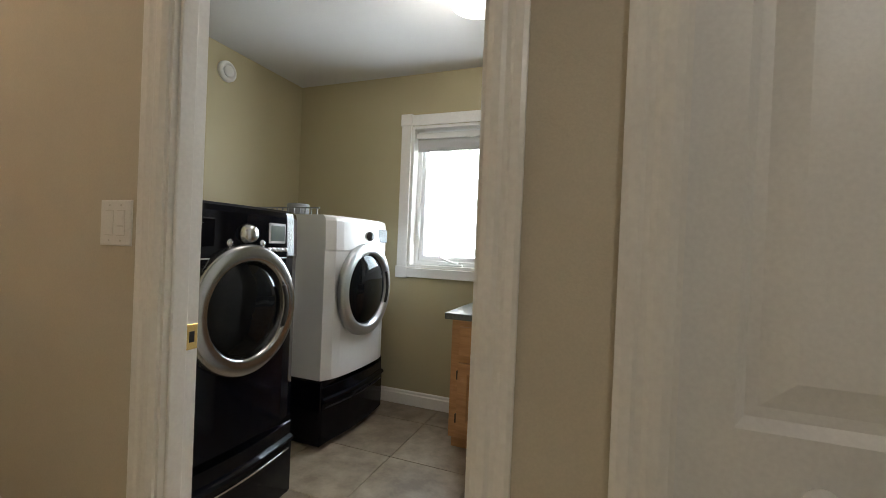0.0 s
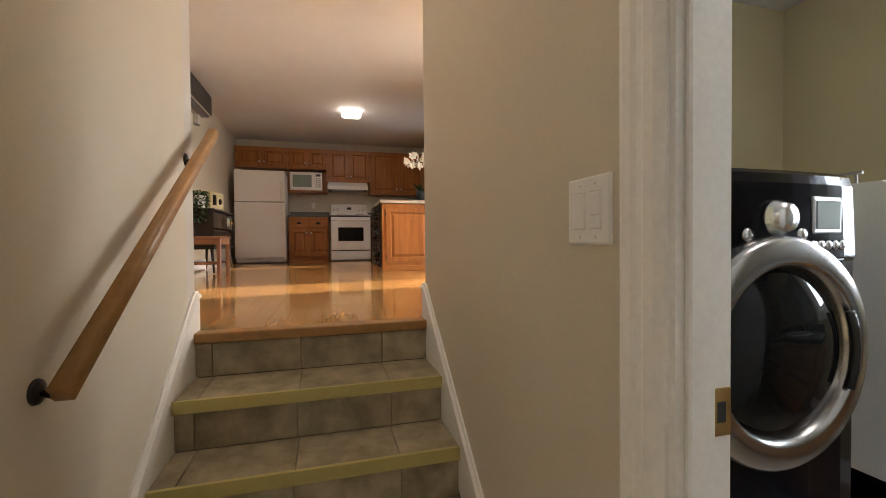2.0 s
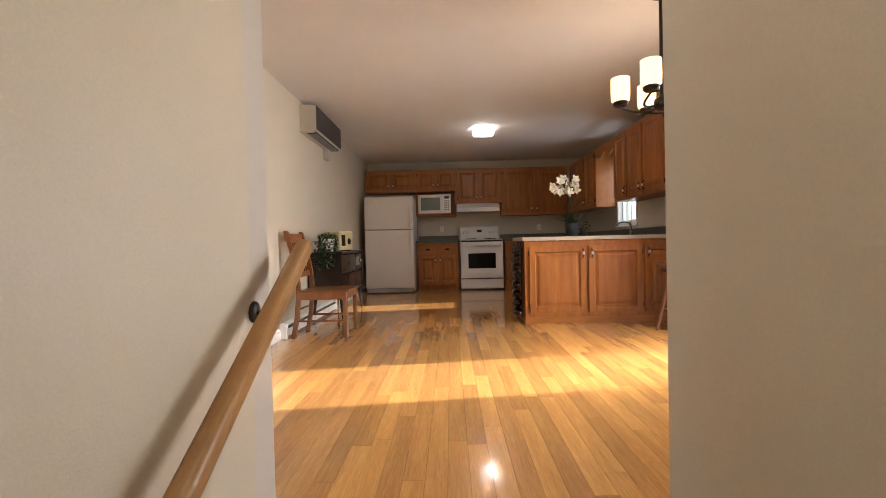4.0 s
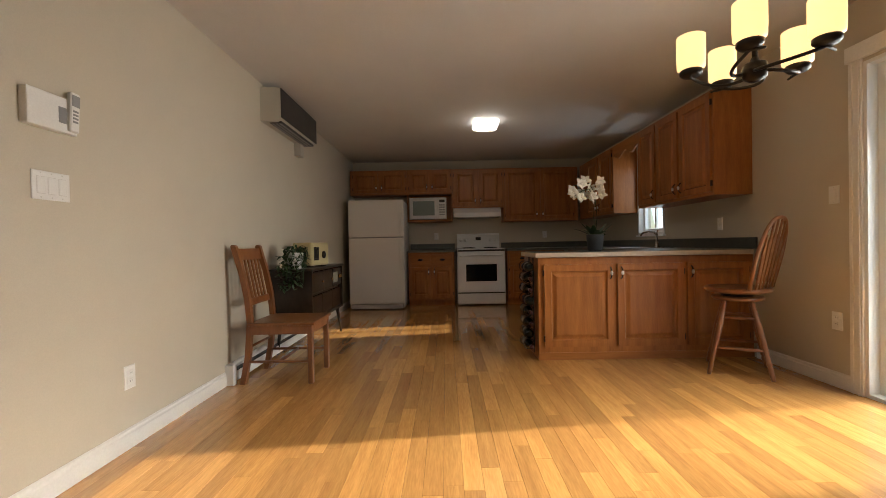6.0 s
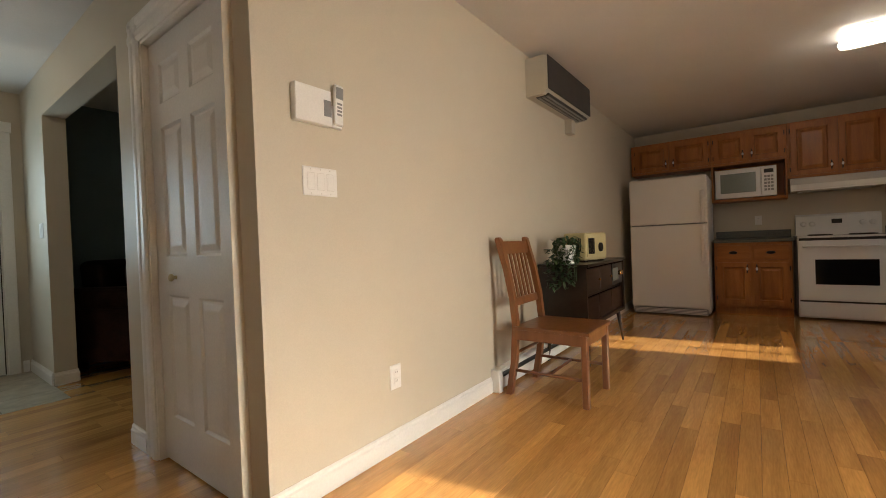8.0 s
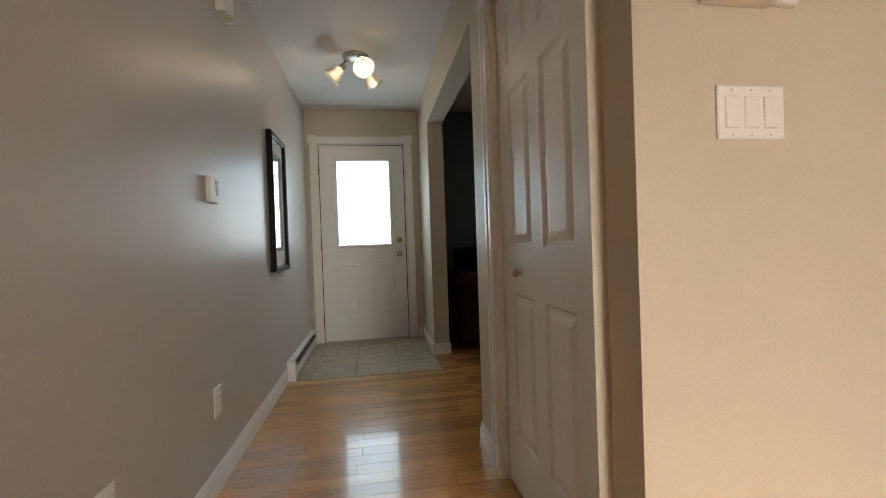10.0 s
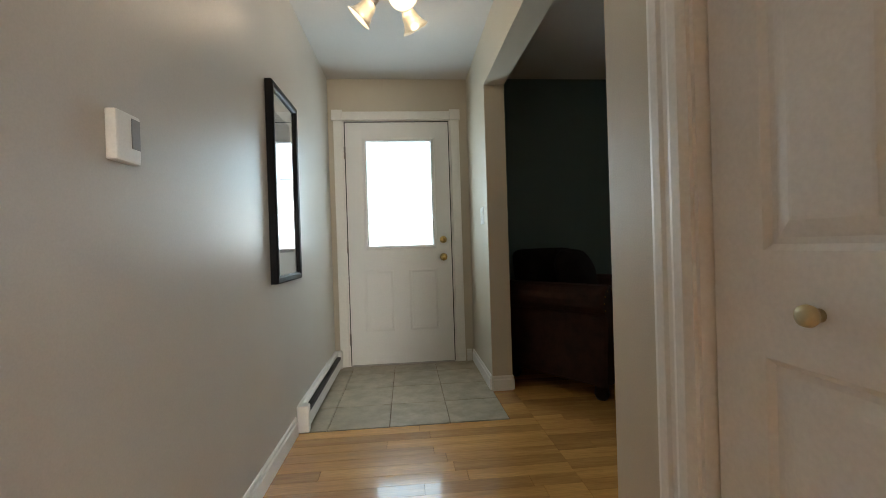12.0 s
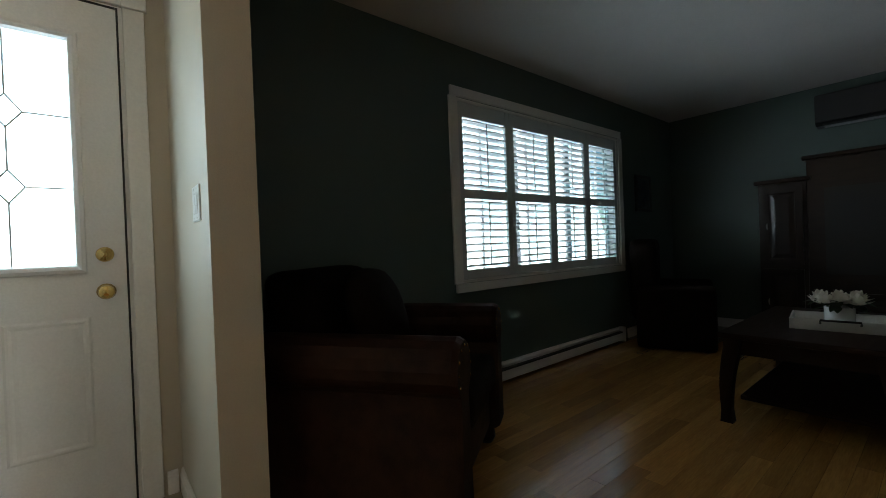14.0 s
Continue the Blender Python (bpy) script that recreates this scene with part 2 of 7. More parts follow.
M_PETAL = material("white_petal", (0.82, 0.79, 0.72), 0.6, second=(0.74, 0.70, 0.55), scale=30, fine=120, mix=0.5, bump=0.03, per_island=0.05)
M_POT = material("charcoal_pot", (0.05, 0.06, 0.07), 0.55, scale=12, fine=160, mix=0.5, bump=0.1)
M_CREAM = material("cream_bakelite", (0.55, 0.47, 0.25), 0.35, scale=9, fine=160, mix=0.3, bump=0.01)
M_BOTTLE = material("dark_bottle_glass", (0.006, 0.007, 0.006), 0.1, scale=9, fine=160, mix=0.3, bump=0.0, spec=0.3)
M_FOIL = material("wine_foil", (0.05, 0.01, 0.012), 0.35, scale=9, fine=160, mix=0.3, bump=0.0, metal=0.3)
M_LABEL = material("paper_label", (0.20, 0.15, 0.11), 0.7, scale=30, fine=160, mix=0.5, bump=0.0)
M_BLIND = material("grey_cloth_blind", (0.52, 0.52, 0.52), 0.8, scale=3, fine=500, mix=0.3, bump=0.1)
M_VINYLW = material("white_vinyl_frame", (0.80, 0.81, 0.81), 0.3, scale=5, fine=160, mix=0.15, bump=0.0)
M_SHUTTER = material("white_shutter", (0.62, 0.64, 0.64), 0.45, scale=5, fine=160, mix=0.15, bump=0.0)
M_CERAMIC = material("white_ceramic", (0.8, 0.8, 0.79), 0.12, scale=5, fine=160, mix=0.1, bump=0.0, coat=0.5)
M_MAT = material("picture_mat", (0.62, 0.64, 0.62), 0.75, scale=40, fine=300, mix=0.3, bump=0.02)
M_PRINT = material("dark_print", (0.014, 0.022, 0.034), 0.6, second=(0.16, 0.19, 0.21), scale=7, fine=60, mix=0.8, bump=0.0, contrast=(0.45, 0.75))
M_SNOW = material("snow", (0.80, 0.82, 0.85), 0.7, second=(0.72, 0.75, 0.80), scale=0.4, fine=30, mix=0.6, bump=0.2, place="World")
M_SIDING = material("pale_siding", (0.62, 0.63, 0.64), 0.6, scale=2, fine=60, mix=0.3, bump=0.05, place="World")
M_DARKGLASS = material("dark_oven_glass", (0.008, 0.009, 0.010), 0.05, scale=3, fine=60, mix=0.4, bump=0.0, coat=0.0, spec=0.22)
M_SCREEN = material("lcd_screen", (0.20, 0.24, 0.22), 0.15, scale=3, fine=60, mix=0.3, bump=0.0)
M_GLASS = glass("clear_glass")
M_TINT = glass("cyan_band_glass", (0.56, 0.74, 0.76))
M_PGLASS = glass("picture_glass", (0.98, 1.0, 1.0), ior=1.5)
M_FROST = glass("patterned_door_glass", (0.97, 1.0, 1.0), 0.12)
M_SHADE = glow("amber_lit_glass", (1.0, 0.68, 0.28), 0.95)
M_DIFF = glow("lit_diffuser", (1.0, 0.93, 0.82), 3.0)
M_BULB = glow("lit_bulb", (1.0, 0.78, 0.45), 2.5)
M_SATIN = material("satin_brass", (0.56, 0.49, 0.31), 0.38, metal=0.7, scale=20, fine=90, mix=0.3, bump=0.0)
M_FROSTLAMP = material("frosted_lamp_glass", (0.82, 0.79, 0.72), 0.35, scale=9, fine=90, mix=0.3, bump=0.0, transmission=0.5)
M_MIRROR = material("mirror_silver", (0.9, 0.91, 0.9), 0.01, mix=0.0, bump=0.0, metal=1.0)


# ---- mesh helpers ----
def part(name, bm, mat, parent=None, label="", smooth=False):
    me = bpy.data.meshes.new(name)
    bmesh.ops.recalc_face_normals(bm, faces=bm.faces)
    if smooth:
        for f in bm.faces:
            f.smooth = True
    bm.to_mesh(me)
    bm.free()
    for m in (mat if isinstance(mat, (list, tuple)) else [mat]):
        me.materials.append(m)
    ob = new(name, me)
    ob.parent = parent
    if label:
        ob["label"] = label
    return ob


def add_box(bm, x0, x1, y0, y1, z0, z1, bevel=0.0, seg=1):
    vs = [bm.verts.new((x, y, z)) for z in (z0, z1) for y in (y0, y1) for x in (x0, x1)]
    fs = [bm.faces.new([vs[i] for i in q]) for q in ((0, 2, 3, 1), (4, 5, 7, 6), (0, 1, 5, 4), (2, 6, 7, 3), (0, 4, 6, 2), (1, 3, 7, 5))]
    if bevel:
        es = list({e for f in fs for e in f.edges})
        bmesh.ops.bevel(bm, geom=es, offset=bevel, segments=seg, affect="EDGES", profile=0.6)
    return fs


def box(name, mat, x0, x1, y0, y1, z0, z1, parent=None, bevel=0.0, seg=1, label=""):
    bm = bmesh.new()
    add_box(bm, x0, x1, y0, y1, z0, z1, bevel, seg)
    return part(name, bm, mat, parent, label)


def add_tube(bm, pts, radii, sides=10, caps=True):
    """A round tube through the points, with a radius at each."""
    pts = [Vector(p) for p in pts]
    if not isinstance(radii, (list, tuple)):
        radii = [radii] * len(pts)
    rings_, up = [], None
    for i, p in enumerate(pts):
        d = (pts[min(i + 1, len(pts) - 1)] - pts[max(i - 1, 0)]).normalized()
        if up is None:
            up = d.orthogonal().normalized()
        up = (up - d * up.dot(d)).normalized()
        side = d.cross(up)
        rings_.append([bm.verts.new(p + (up * math.cos(a) + side * math.sin(a)) * radii[i]) for a in [2 * math.pi * k / sides for k in range(sides)]])
    for a, b in zip(rings_, rings_[1:]):
        for k in range(sides):
            bm.faces.new((a[k], a[(k + 1) % sides], b[(k + 1) % sides], b[k]))
    if caps:
        bm.faces.new(rings_[0][::-1])
        bm.faces.new(rings_[-1])


def tube(name, mat, pts, radii, parent=None, sides=10, label=""):
    bm = bmesh.new()
    add_tube(bm, pts, radii, sides)
    return part(name, bm, mat, parent, label, smooth=True)


def add_lathe(bm, prof, m=None, sides=24, caps=True):
    """A turned shape about z from (radius, height) rows."""
    m = m or Matrix()
    rows = [[bm.verts.new(m @ Vector((r * math.cos(a), r * math.sin(a), z))) for a in [2 * math.pi * k / sides for k in range(sides)]] for r, z in prof]
    for a, b in zip(rows, rows[1:]):
        for k in range(sides):
            bm.faces.new((a[k], a[(k + 1) % sides], b[(k + 1) % sides], b[k]))
    if caps:
        bm.faces.new(rows[0][::-1])
        bm.faces.new(rows[-1])


def lathe(name, mat, prof, m=None, parent=None, sides=24, label="", caps=True):
    bm = bmesh.new()
    add_lathe(bm, prof, m, sides, caps)
    return part(name, bm, mat, parent, label, smooth=True)


def add_rings(bm, x0, x1, z0, z1, prof, fill=True):
    """Nested rectangles in the xz plane: rows of (inset, y). The last is filled."""
    rows = []
    for inset, y in prof:
        rows.append([bm.verts.new(v) for v in ((x0 + inset, y, z0 + inset), (x1 - inset, y, z0 + inset), (x1 - inset, y, z1 - inset), (x0 + inset, y, z1 - inset))])
    for a, b in zip(rows, rows[1:]):
        for k in range(4):
            bm.faces.new((a[k], a[(k + 1) % 4], b[(k + 1) % 4], b[k]))
    if fill:
        bm.faces.new(rows[-1])
    return rows


RAISED = [(0, 0.0), (0.006, -0.003)]


def panelled(name, mat, w, h, t, panels, parent=None, recess=0.009, label="", wide=1.0):
    """A panelled slab, front at y=-t: panels are (x0, x1, z0, z1)."""
    bm = bmesh.new()
    xs = sorted({0, w, *[p[0] for p in panels], *[p[1] for p in panels]})
    zs = sorted({0, h, *[p[2] for p in panels], *[p[3] for p in panels]})
    for i in range(len(xs) - 1):
        for k in range(len(zs) - 1):
            cx, cz = (xs[i] + xs[i + 1]) / 2, (zs[k] + zs[k + 1]) / 2
            if any(p[0] < cx < p[1] and p[2] < cz < p[3] for p in panels):
                continue
            bm.faces.new([bm.verts.new(v) for v in ((xs[i], -t, zs[k]), (xs[i + 1], -t, zs[k]), (xs[i + 1], -t, zs[k + 1]), (xs[i], -t, zs[k + 1]))])
    for p in panels:
        add_rings(bm, *p, [(0, -t), (0.010 * wide, -t + recess), (0.020 * wide, -t + recess), (0.046 * wide, -t + 0.002), (0.052 * wide, -t + 0.0015)])
    bmesh.ops.remove_doubles(bm, verts=bm.verts, dist=1e-5)
    v = [bm.verts.new(c) for c in ((0, 0, 0), (w, 0, 0), (w, 0, h), (0, 0, h), (0, -t, 0), (w, -t, 0), (w, -t, h), (0, -t, h))]
    for q in ((0, 1, 2, 3), (0, 4, 5, 1), (1, 5, 6, 2), (2, 6, 7, 3), (3, 7, 4, 0)):
        bm.faces.new([v[i] for i in q])
    return part(name, bm, mat, parent, label)


def thing(name, m, label, category, group=""):
    ob = new(name)
    ob.matrix_world = m
    ob.empty_display_size = 0.1
    return tagged(ob, label, category, group)


def structure(ob, label, category=""):
    return tagged(ob, label, category, "", "structure")


def wall(name, mat, x0, x1, y0, y1, z0, z1, holes=(), axis="x", label="painted plaster wall", mats=None, cap=0):
    """A wall slab with real openings: holes are (along0, along1, z0, z1). mats: (low side, high side) paints across the thickness."""
    bm = bmesh.new()
    a0, a1 = (x0, x1) if axis == "x" else (y0, y1)
    t0, t1 = (y0, y1) if axis == "x" else (x0, x1)
    As = sorted({a0, a1, *[v for h in holes for v in h[:2]]})
    Zs = sorted({z0, z1, *[v for h in holes for v in h[2:]]})
    solid = lambda i, k: 0 <= i < len(As) - 1 and 0 <= k < len(Zs) - 1 and not any(h[0] < (As[i] + As[i + 1]) / 2 < h[1] and h[2] < (Zs[k] + Zs[k + 1]) / 2 < h[3] for h in holes)
    P = lambda a, t, z: (a, t, z) if axis == "x" else (t, a, z)

    def quad(pts, mi):
        f = bm.faces.new([bm.verts.new(p) for p in pts])
        f.material_index = mi
    for i in range(len(As) - 1):
        for k in range(len(Zs) - 1):
            if not solid(i, k):
                continue
            a, b, c, d = As[i], As[i + 1], Zs[k], Zs[k + 1]
            quad([P(a, t0, c), P(b, t0, c), P(b, t0, d), P(a, t0, d)], 0)
            quad([P(a, t1, c), P(b, t1, c), P(b, t1, d), P(a, t1, d)], 1 if mats else 0)
            for (di, dk), e in (((-1, 0), [P(a, t0, c), P(a, t1, c), P(a, t1, d), P(a, t0, d)]), ((1, 0), [P(b, t0, c), P(b, t1, c), P(b, t1, d), P(b, t0, d)]),
                                ((0, -1), [P(a, t0, c), P(b, t0, c), P(b, t1, c), P(a, t1, c)]), ((0, 1), [P(a, t0, d), P(b, t0, d), P(b, t1, d), P(a, t1, d)])):
                if not solid(i + di, k + dk):
                    quad(e, cap)
    bmesh.ops.remove_doubles(bm, verts=bm.verts, dist=1e-5)
    return structure(part(name, bm, list(mats) if mats else mat), label, "wall")


def baseboard(pts, side, z, h=0.1, t=0.014, name="baseboard"):
    """A skirting with a stepped top along a straight run; side: the way (dx, dy) it stands out from the wall."""
    (xa, ya), (xb, yb) = pts
    bm = bmesh.new()
    prof = [(0, 0), (t, 0), (t, h * 0.72), (t * 0.6, h * 0.8), (t * 0.6, h * 0.92), (t * 0.25, h), (0, h)]
    ends = []
    for x, y in pts:
        ends.append([bm.verts.new((x + side[0] * d, y + side[1] * d, z + k)) for d, k in prof])
    n = len(prof)
    for k in range(n):
        bm.faces.new((ends[0][k], ends[0][(k + 1) % n], ends[1][(k + 1) % n], ends[1][k]))
    bm.faces.new(ends[0])
    bm.faces.new(ends[1][::-1])
    return structure(part(name, bm, M_TRIM), "white painted baseboard along the wall", "baseboard")


CASE = [(0.0, 0.0), (0.0, 0.012), (0.008, 0.016), (0.022, 0.016), (0.028, 0.012), (0.036, 0.012), (0.044, 0.017), (0.058, 0.017), (0.070, 0.010), (0.070, 0.0)]


def casing_strip(parent, m, length, name="casing", prof=None, scale=1.0):
    """A moulded strip: runs along local z, its face towards local -y, its width along local x."""
    bm = bmesh.new()
    prof = prof or CASE
    ends = [[bm.verts.new(m @ Vector((a * scale, -d, z))) for a, d in prof] for z in (0, length)]
    n = len(prof)
    for k in range(n):
        bm.faces.new((ends[0][k], ends[0][(k + 1) % n], ends[1][(k + 1) % n], ends[1][k]))
    bm.faces.new(ends[0])
    bm.faces.new(ends[1][::-1])
    return part(name, bm, M_TRIM, parent)


def wall_plate(name, m, w, h, kind, label, category):
    """Switch or outlet plate: local front is -y, centred."""
    ob = thing(name, m, label, category)
    bm = bmesh.new()
    add_rings(bm, -w / 2, w / 2, -h / 2, h / 2, [(0, 0), (0, -0.004), (0.004, -0.006)])
    part("plate", bm, M_PLASTIC, ob)
    n = max(1, round(w / 0.06))
    for i in range(n):
        cx = (i - (n - 1) / 2) * 0.047
        if kind == "switch":
            bm = bmesh.new()
            add_rings(bm, cx - 0.0165, cx + 0.0165, -0.033, 0.033, [(0, -0.006), (0.0006, -0.0075), (0.002, -0.008)])
            part("rocker", bm, M_PLASTIC, ob)
            for cz in (-0.048, 0.048):
                lathe("screw", M_PLASTICG, [(0.0032, 0), (0.0024, 0.0008)], pose(cx, -0.006, cz, 90, 0, 0), ob, 8)
            if i == n - 1 and n == 2:
                box("dimmer_paddle", M_PLASTIC, cx - 0.013, cx + 0.013, -0.0095, -0.008, -0.002, 0.029, ob, bevel=0.0008)
                box("dimmer_shade_line", M_PLASTICG, cx - 0.012, cx + 0.012, -0.0084, -0.008, -0.010, -0.007, ob)
            box("rocker_shade_line", M_PLASTICG, cx - 0.0175, cx + 0.0175, -0.0065, -0.006, -0.0345, 0.0345, ob)
        else:
            for cz in (-0.021, 0.021):
                bm = bmesh.new()
                add_rings(bm, cx - 0.016, cx + 0.016, cz - 0.014, cz + 0.014, [(0, -0.006), (0.002, -0.009)])
                part("socket", bm, M_PLASTIC, ob)
                for sx in (-0.006, 0.006):
                    box("slot", M_BLACKP, cx + sx - 0.001, cx + sx + 0.001, -0.0096, -0.009, cz - 0.002, cz + 0.006, ob)
    return ob

# ---- the large structure ----
LOW, CEIL, LCEIL = -0.74, 2.44, 1.62
XE, XEB = -2.72, -2.62            # wall between stairwell and upper floor
XH, XHB = -3.905, -4.045            # west wall of the entrance hall
YS, YSB = -1.38, -1.50            # south wall of the kitchen
YN, XW = 2.79, -9.85              # outer walls of the kitchen
YF, XL = -5.128, -9.1             # front wall, west wall of the living room
YA, YB = -0.24, 0.77              # stairwell sides

# outside
bm = bmesh.new()
bmesh.ops.create_grid(bm, x_segments=60, y_segments=60, size=600)
for v in bm.verts:
    far = max(0.0, v.co.length - 40) / 560
    v.co.z = -1.15 + 14 * far * far + 0.4 * far * noise.noise(v.co * 0.01)
structure(part("ground", bm, M_SNOW, smooth=True), "snow-covered ground around the house", "ground")

# walls
wall("wall_kitchen_north", M_PAINT, XW - 0.15, XEB, YN, YN + 0.16, -0.3, CEIL, [(-5.10, -4.22, 0.0, 2.05), (-8.10, -7.44, 1.06, 2.05)], label="greige painted kitchen wall with patio door and window")
wall("wall_kitchen_west", M_PAINT, XW - 0.15, XW, YSB, YN, -0.3, CEIL, axis="y", label="greige painted end wall of the kitchen")
wall("wall_kitchen_south", M_PAINT, XW, -3.942, YSB, YS, -0.3, CEIL, mats=(M_GREEN, M_PAINT), cap=1, label="greige painted wall with thermostat and air conditioner")
wall("wall_hall_west", M_PAINT, XHB, XH, YF, YSB, 0, CEIL, [(-4.34, -2.622, 0.0, 2.09), (-2.29, YSB - 0.001, 0.0, 2.0)], axis="y", mats=(M_GREEN, M_PAINT), cap=1, label="hall wall with wide opening and closet")
wall("wall_hall_east", M_PAINT, XE, XEB, YF, YA, LOW, CEIL, axis="y", mats=(M_HALL, M_PAINT), label="satin painted hall wall, greyed for the cool door light")
wall("wall_stair_north", M_PAINT, XE, XEB, YB, YN, LOW, CEIL, axis="y", label="greige painted wall beside the stairwell")
wall("wall_front", M_HALL, XL - 0.15, XEB, YF - 0.16, YF, -0.3, CEIL, [(-3.755, -2.84, 0.0, 2.085), (-7.81, -5.60, 0.77, 2.075)], mats=(M_SIDING, M_PAINT), label="front wall with entrance door")
wall("wall_front_living", M_GREEN, XL, XHB, YF, YF + 0.012, 0, CEIL, [(-7.81, -5.60, 0.77, 2.075)], label="dark green painted wall round the shuttered window")
wall("wall_living_west", M_GREEN, XL - 0.15, XL, YF, YSB, -0.3, CEIL, axis="y", label="dark green painted living room wall")
wall("wall_stairwell_south", M_PAINT, XEB, -0.9, YA - 0.12, YA, LOW - 0.2, CEIL, label="greige painted stairwell wall with handrail")
wall("wall_laundry_hall", M_PAINT, XEB, 1.6, YB, YB + 0.095, LOW - 0.2, CEIL, [(-1.208, -0.35, LOW, 1.32), (-0.045, 0.70, LOW, 1.32)], mats=(M_PAINT, M_OLIVE), label="beige painted wall with laundry door and closet door")
wall("wall_laundry_back", M_OLIVE, -2.6, 1.0, 2.74, 2.90, LOW - 0.2, LCEIL + 0.1, [(-1.46, -0.88, 0.24, 1.25)], label="olive painted laundry wall with window")
wall("wall_laundry_west", M_OLIVE, -2.60, -2.45, YB + 0.12, 2.74, LOW - 0.2, LCEIL, axis="y", label="olive painted laundry wall")
wall("wall_laundry_east", M_OLIVE, 0.75, 0.90, YB + 0.12, 2.74, LOW - 0.2, LCEIL, axis="y", label="olive painted laundry wall")
wall("wall_lower_south", M_PAINT, -1.02, 1.6, -1.5, -1.38, LOW - 0.2, CEIL, label="plain painted wall of the lower hall")
wall("wall_lower_west", M_PAINT, -1.02, -0.9, -1.38, YA - 0.12, LOW - 0.2, CEIL, axis="y", label="plain painted wall of the lower hall")
wall("wall_lower_east", M_PAINT, 1.6, 1.72, -1.5, YB + 0.12, LOW - 0.2, CEIL, axis="y", label="plain painted wall of the lower hall")
wall("wall_closet_back", M_PAINT, -4.9, XHB, -2.45, -2.38, 0, CEIL, label="plain closet wall")


def ceiling(name, x0, x1, y0, y1, z):
    return structure(box(name, M_CEIL, x0, x1, y0, y1, z, z + 0.12), "white painted ceiling", "ceiling")


ceiling("ceiling_kitchen", XW - 0.15, XEB, YSB, YN + 0.16, CEIL)
ceiling("ceiling_front", XL - 0.15, XEB, YF - 0.16, YSB, CEIL)
ceiling("ceiling_stairwell", XEB, -0.9, YA - 0.12, YB + 0.12, CEIL)
# invented low ceiling and bulkhead, out of view, so the added lamp hangs lower
ceiling("ceiling_lower_hall", -0.9, 1.72, -1.5, YB, LCEIL)
structure(box("wall_bulkhead", M_PAINT, -0.9, -0.78, YA - 0.12, YB, LCEIL + 0.12, CEIL), "added bulkhead, out of view, closing the lowered ceiling", "wall")
ceiling("ceiling_laundry", -2.6, 0.9, YB + 0.12, 2.90, LCEIL)

# added deck, out of view: its eaves keep the high sky off the walls
structure(box("roof", M_SIDING, XW - 0.5, 2.0, YF - 0.6, YN + 0.45, CEIL + 0.12, CEIL + 0.3), "unseen flat deck added over the house to block the sky", "roof")

# floors below the planks and tiles
structure(box("floor_kitchen", M_GAP, XW, -2.70, YSB, YN, -0.3, -0.016), "dark subfloor under the planks", "floor")
structure(box("floor_front", M_GAP, XL, XEB, YF, YSB, -0.3, -0.016), "dark subfloor under planks and tiles", "floor")
structure(box("floor_lower", M_GROUT, -2.6, 1.72, -1.5, 2.74, LOW - 0.2, LOW - 0.006), "grout bed of the lower tiled floor", "floor")

# baseboards
for pts, side, z in [
    (((-5.50, YS), (-3.942, YS)), (0, 1), 0), (((XW, YS), (-7.3, YS)), (0, 1), 0),
    (((-5.99, YN), (-5.187, YN)), (0, -1), 0), (((-4.13, YN), (XE, YN)), (0, -1), 0),
    (((XE, YB), (XE, YN)), (-1, 0), 0),
    (((XE, -3.84), (XE, YA)), (-1, 0), 0), (((XE, YF), (XE, -5.11)), (-1, 0), 0),
    (((XH, -4.36), (XH, YF)), (1, 0), 0), (((XH, -2.622), (XH, -2.41)), (1, 0), 0),
    (((XHB, -4.34), (XH, -4.34)), (0, 1), 0), (((XHB, YF), (XHB, -4.34)), (-1, 0), 0),
    (((-2.75, YF), (-2.725, YF)), (0, 1), 0), (((-3.885, YF), (-3.845, YF)), (0, 1), 0),
    (((XL, YF + 0.012), (-7.9, YF + 0.012)), (0, 1), 0), (((XL, YF), (XL, YSB)), (1, 0), 0),
    (((-2.45, 2.74), (-0.95, 2.74)), (0, -1), LOW), (((-2.45, 0.89), (-2.45, 2.74)), (1, 0), LOW),
    (((-0.262, YB), (-0.124, YB)), (0, -1), LOW), (((-1.86, YB), (-1.31, YB)), (0, -1), LOW),
]:
    baseboard(pts, side, z)

# stairs: four risers, tiled, with nosing strips
NOSE = [(-2.65, 0.0), (-2.385, -0.185), (-2.15, -0.37), (-1.915, -0.555)]
stairs = thing("stairs", pose(0, 0, 0), "tiled stair of four steps with yellow-olive nosing strips", "stairs")
tagged(stairs, kind="structure")
bm = bmesh.new()
for nx, nz in NOSE[1:]:
    add_box(bm, -2.70, nx - 0.024, YA + 0.001, YB - 0.001, LOW - 0.1, nz - 0.011)
part("step_core", bm, M_GROUT, stairs)
EDGES_R = [YA + 0.012, -0.163, 0.189, 0.547, YB - 0.012]
EDGES_T = [YA + 0.012, -0.152, 0.196, 0.542, YB - 0.012]
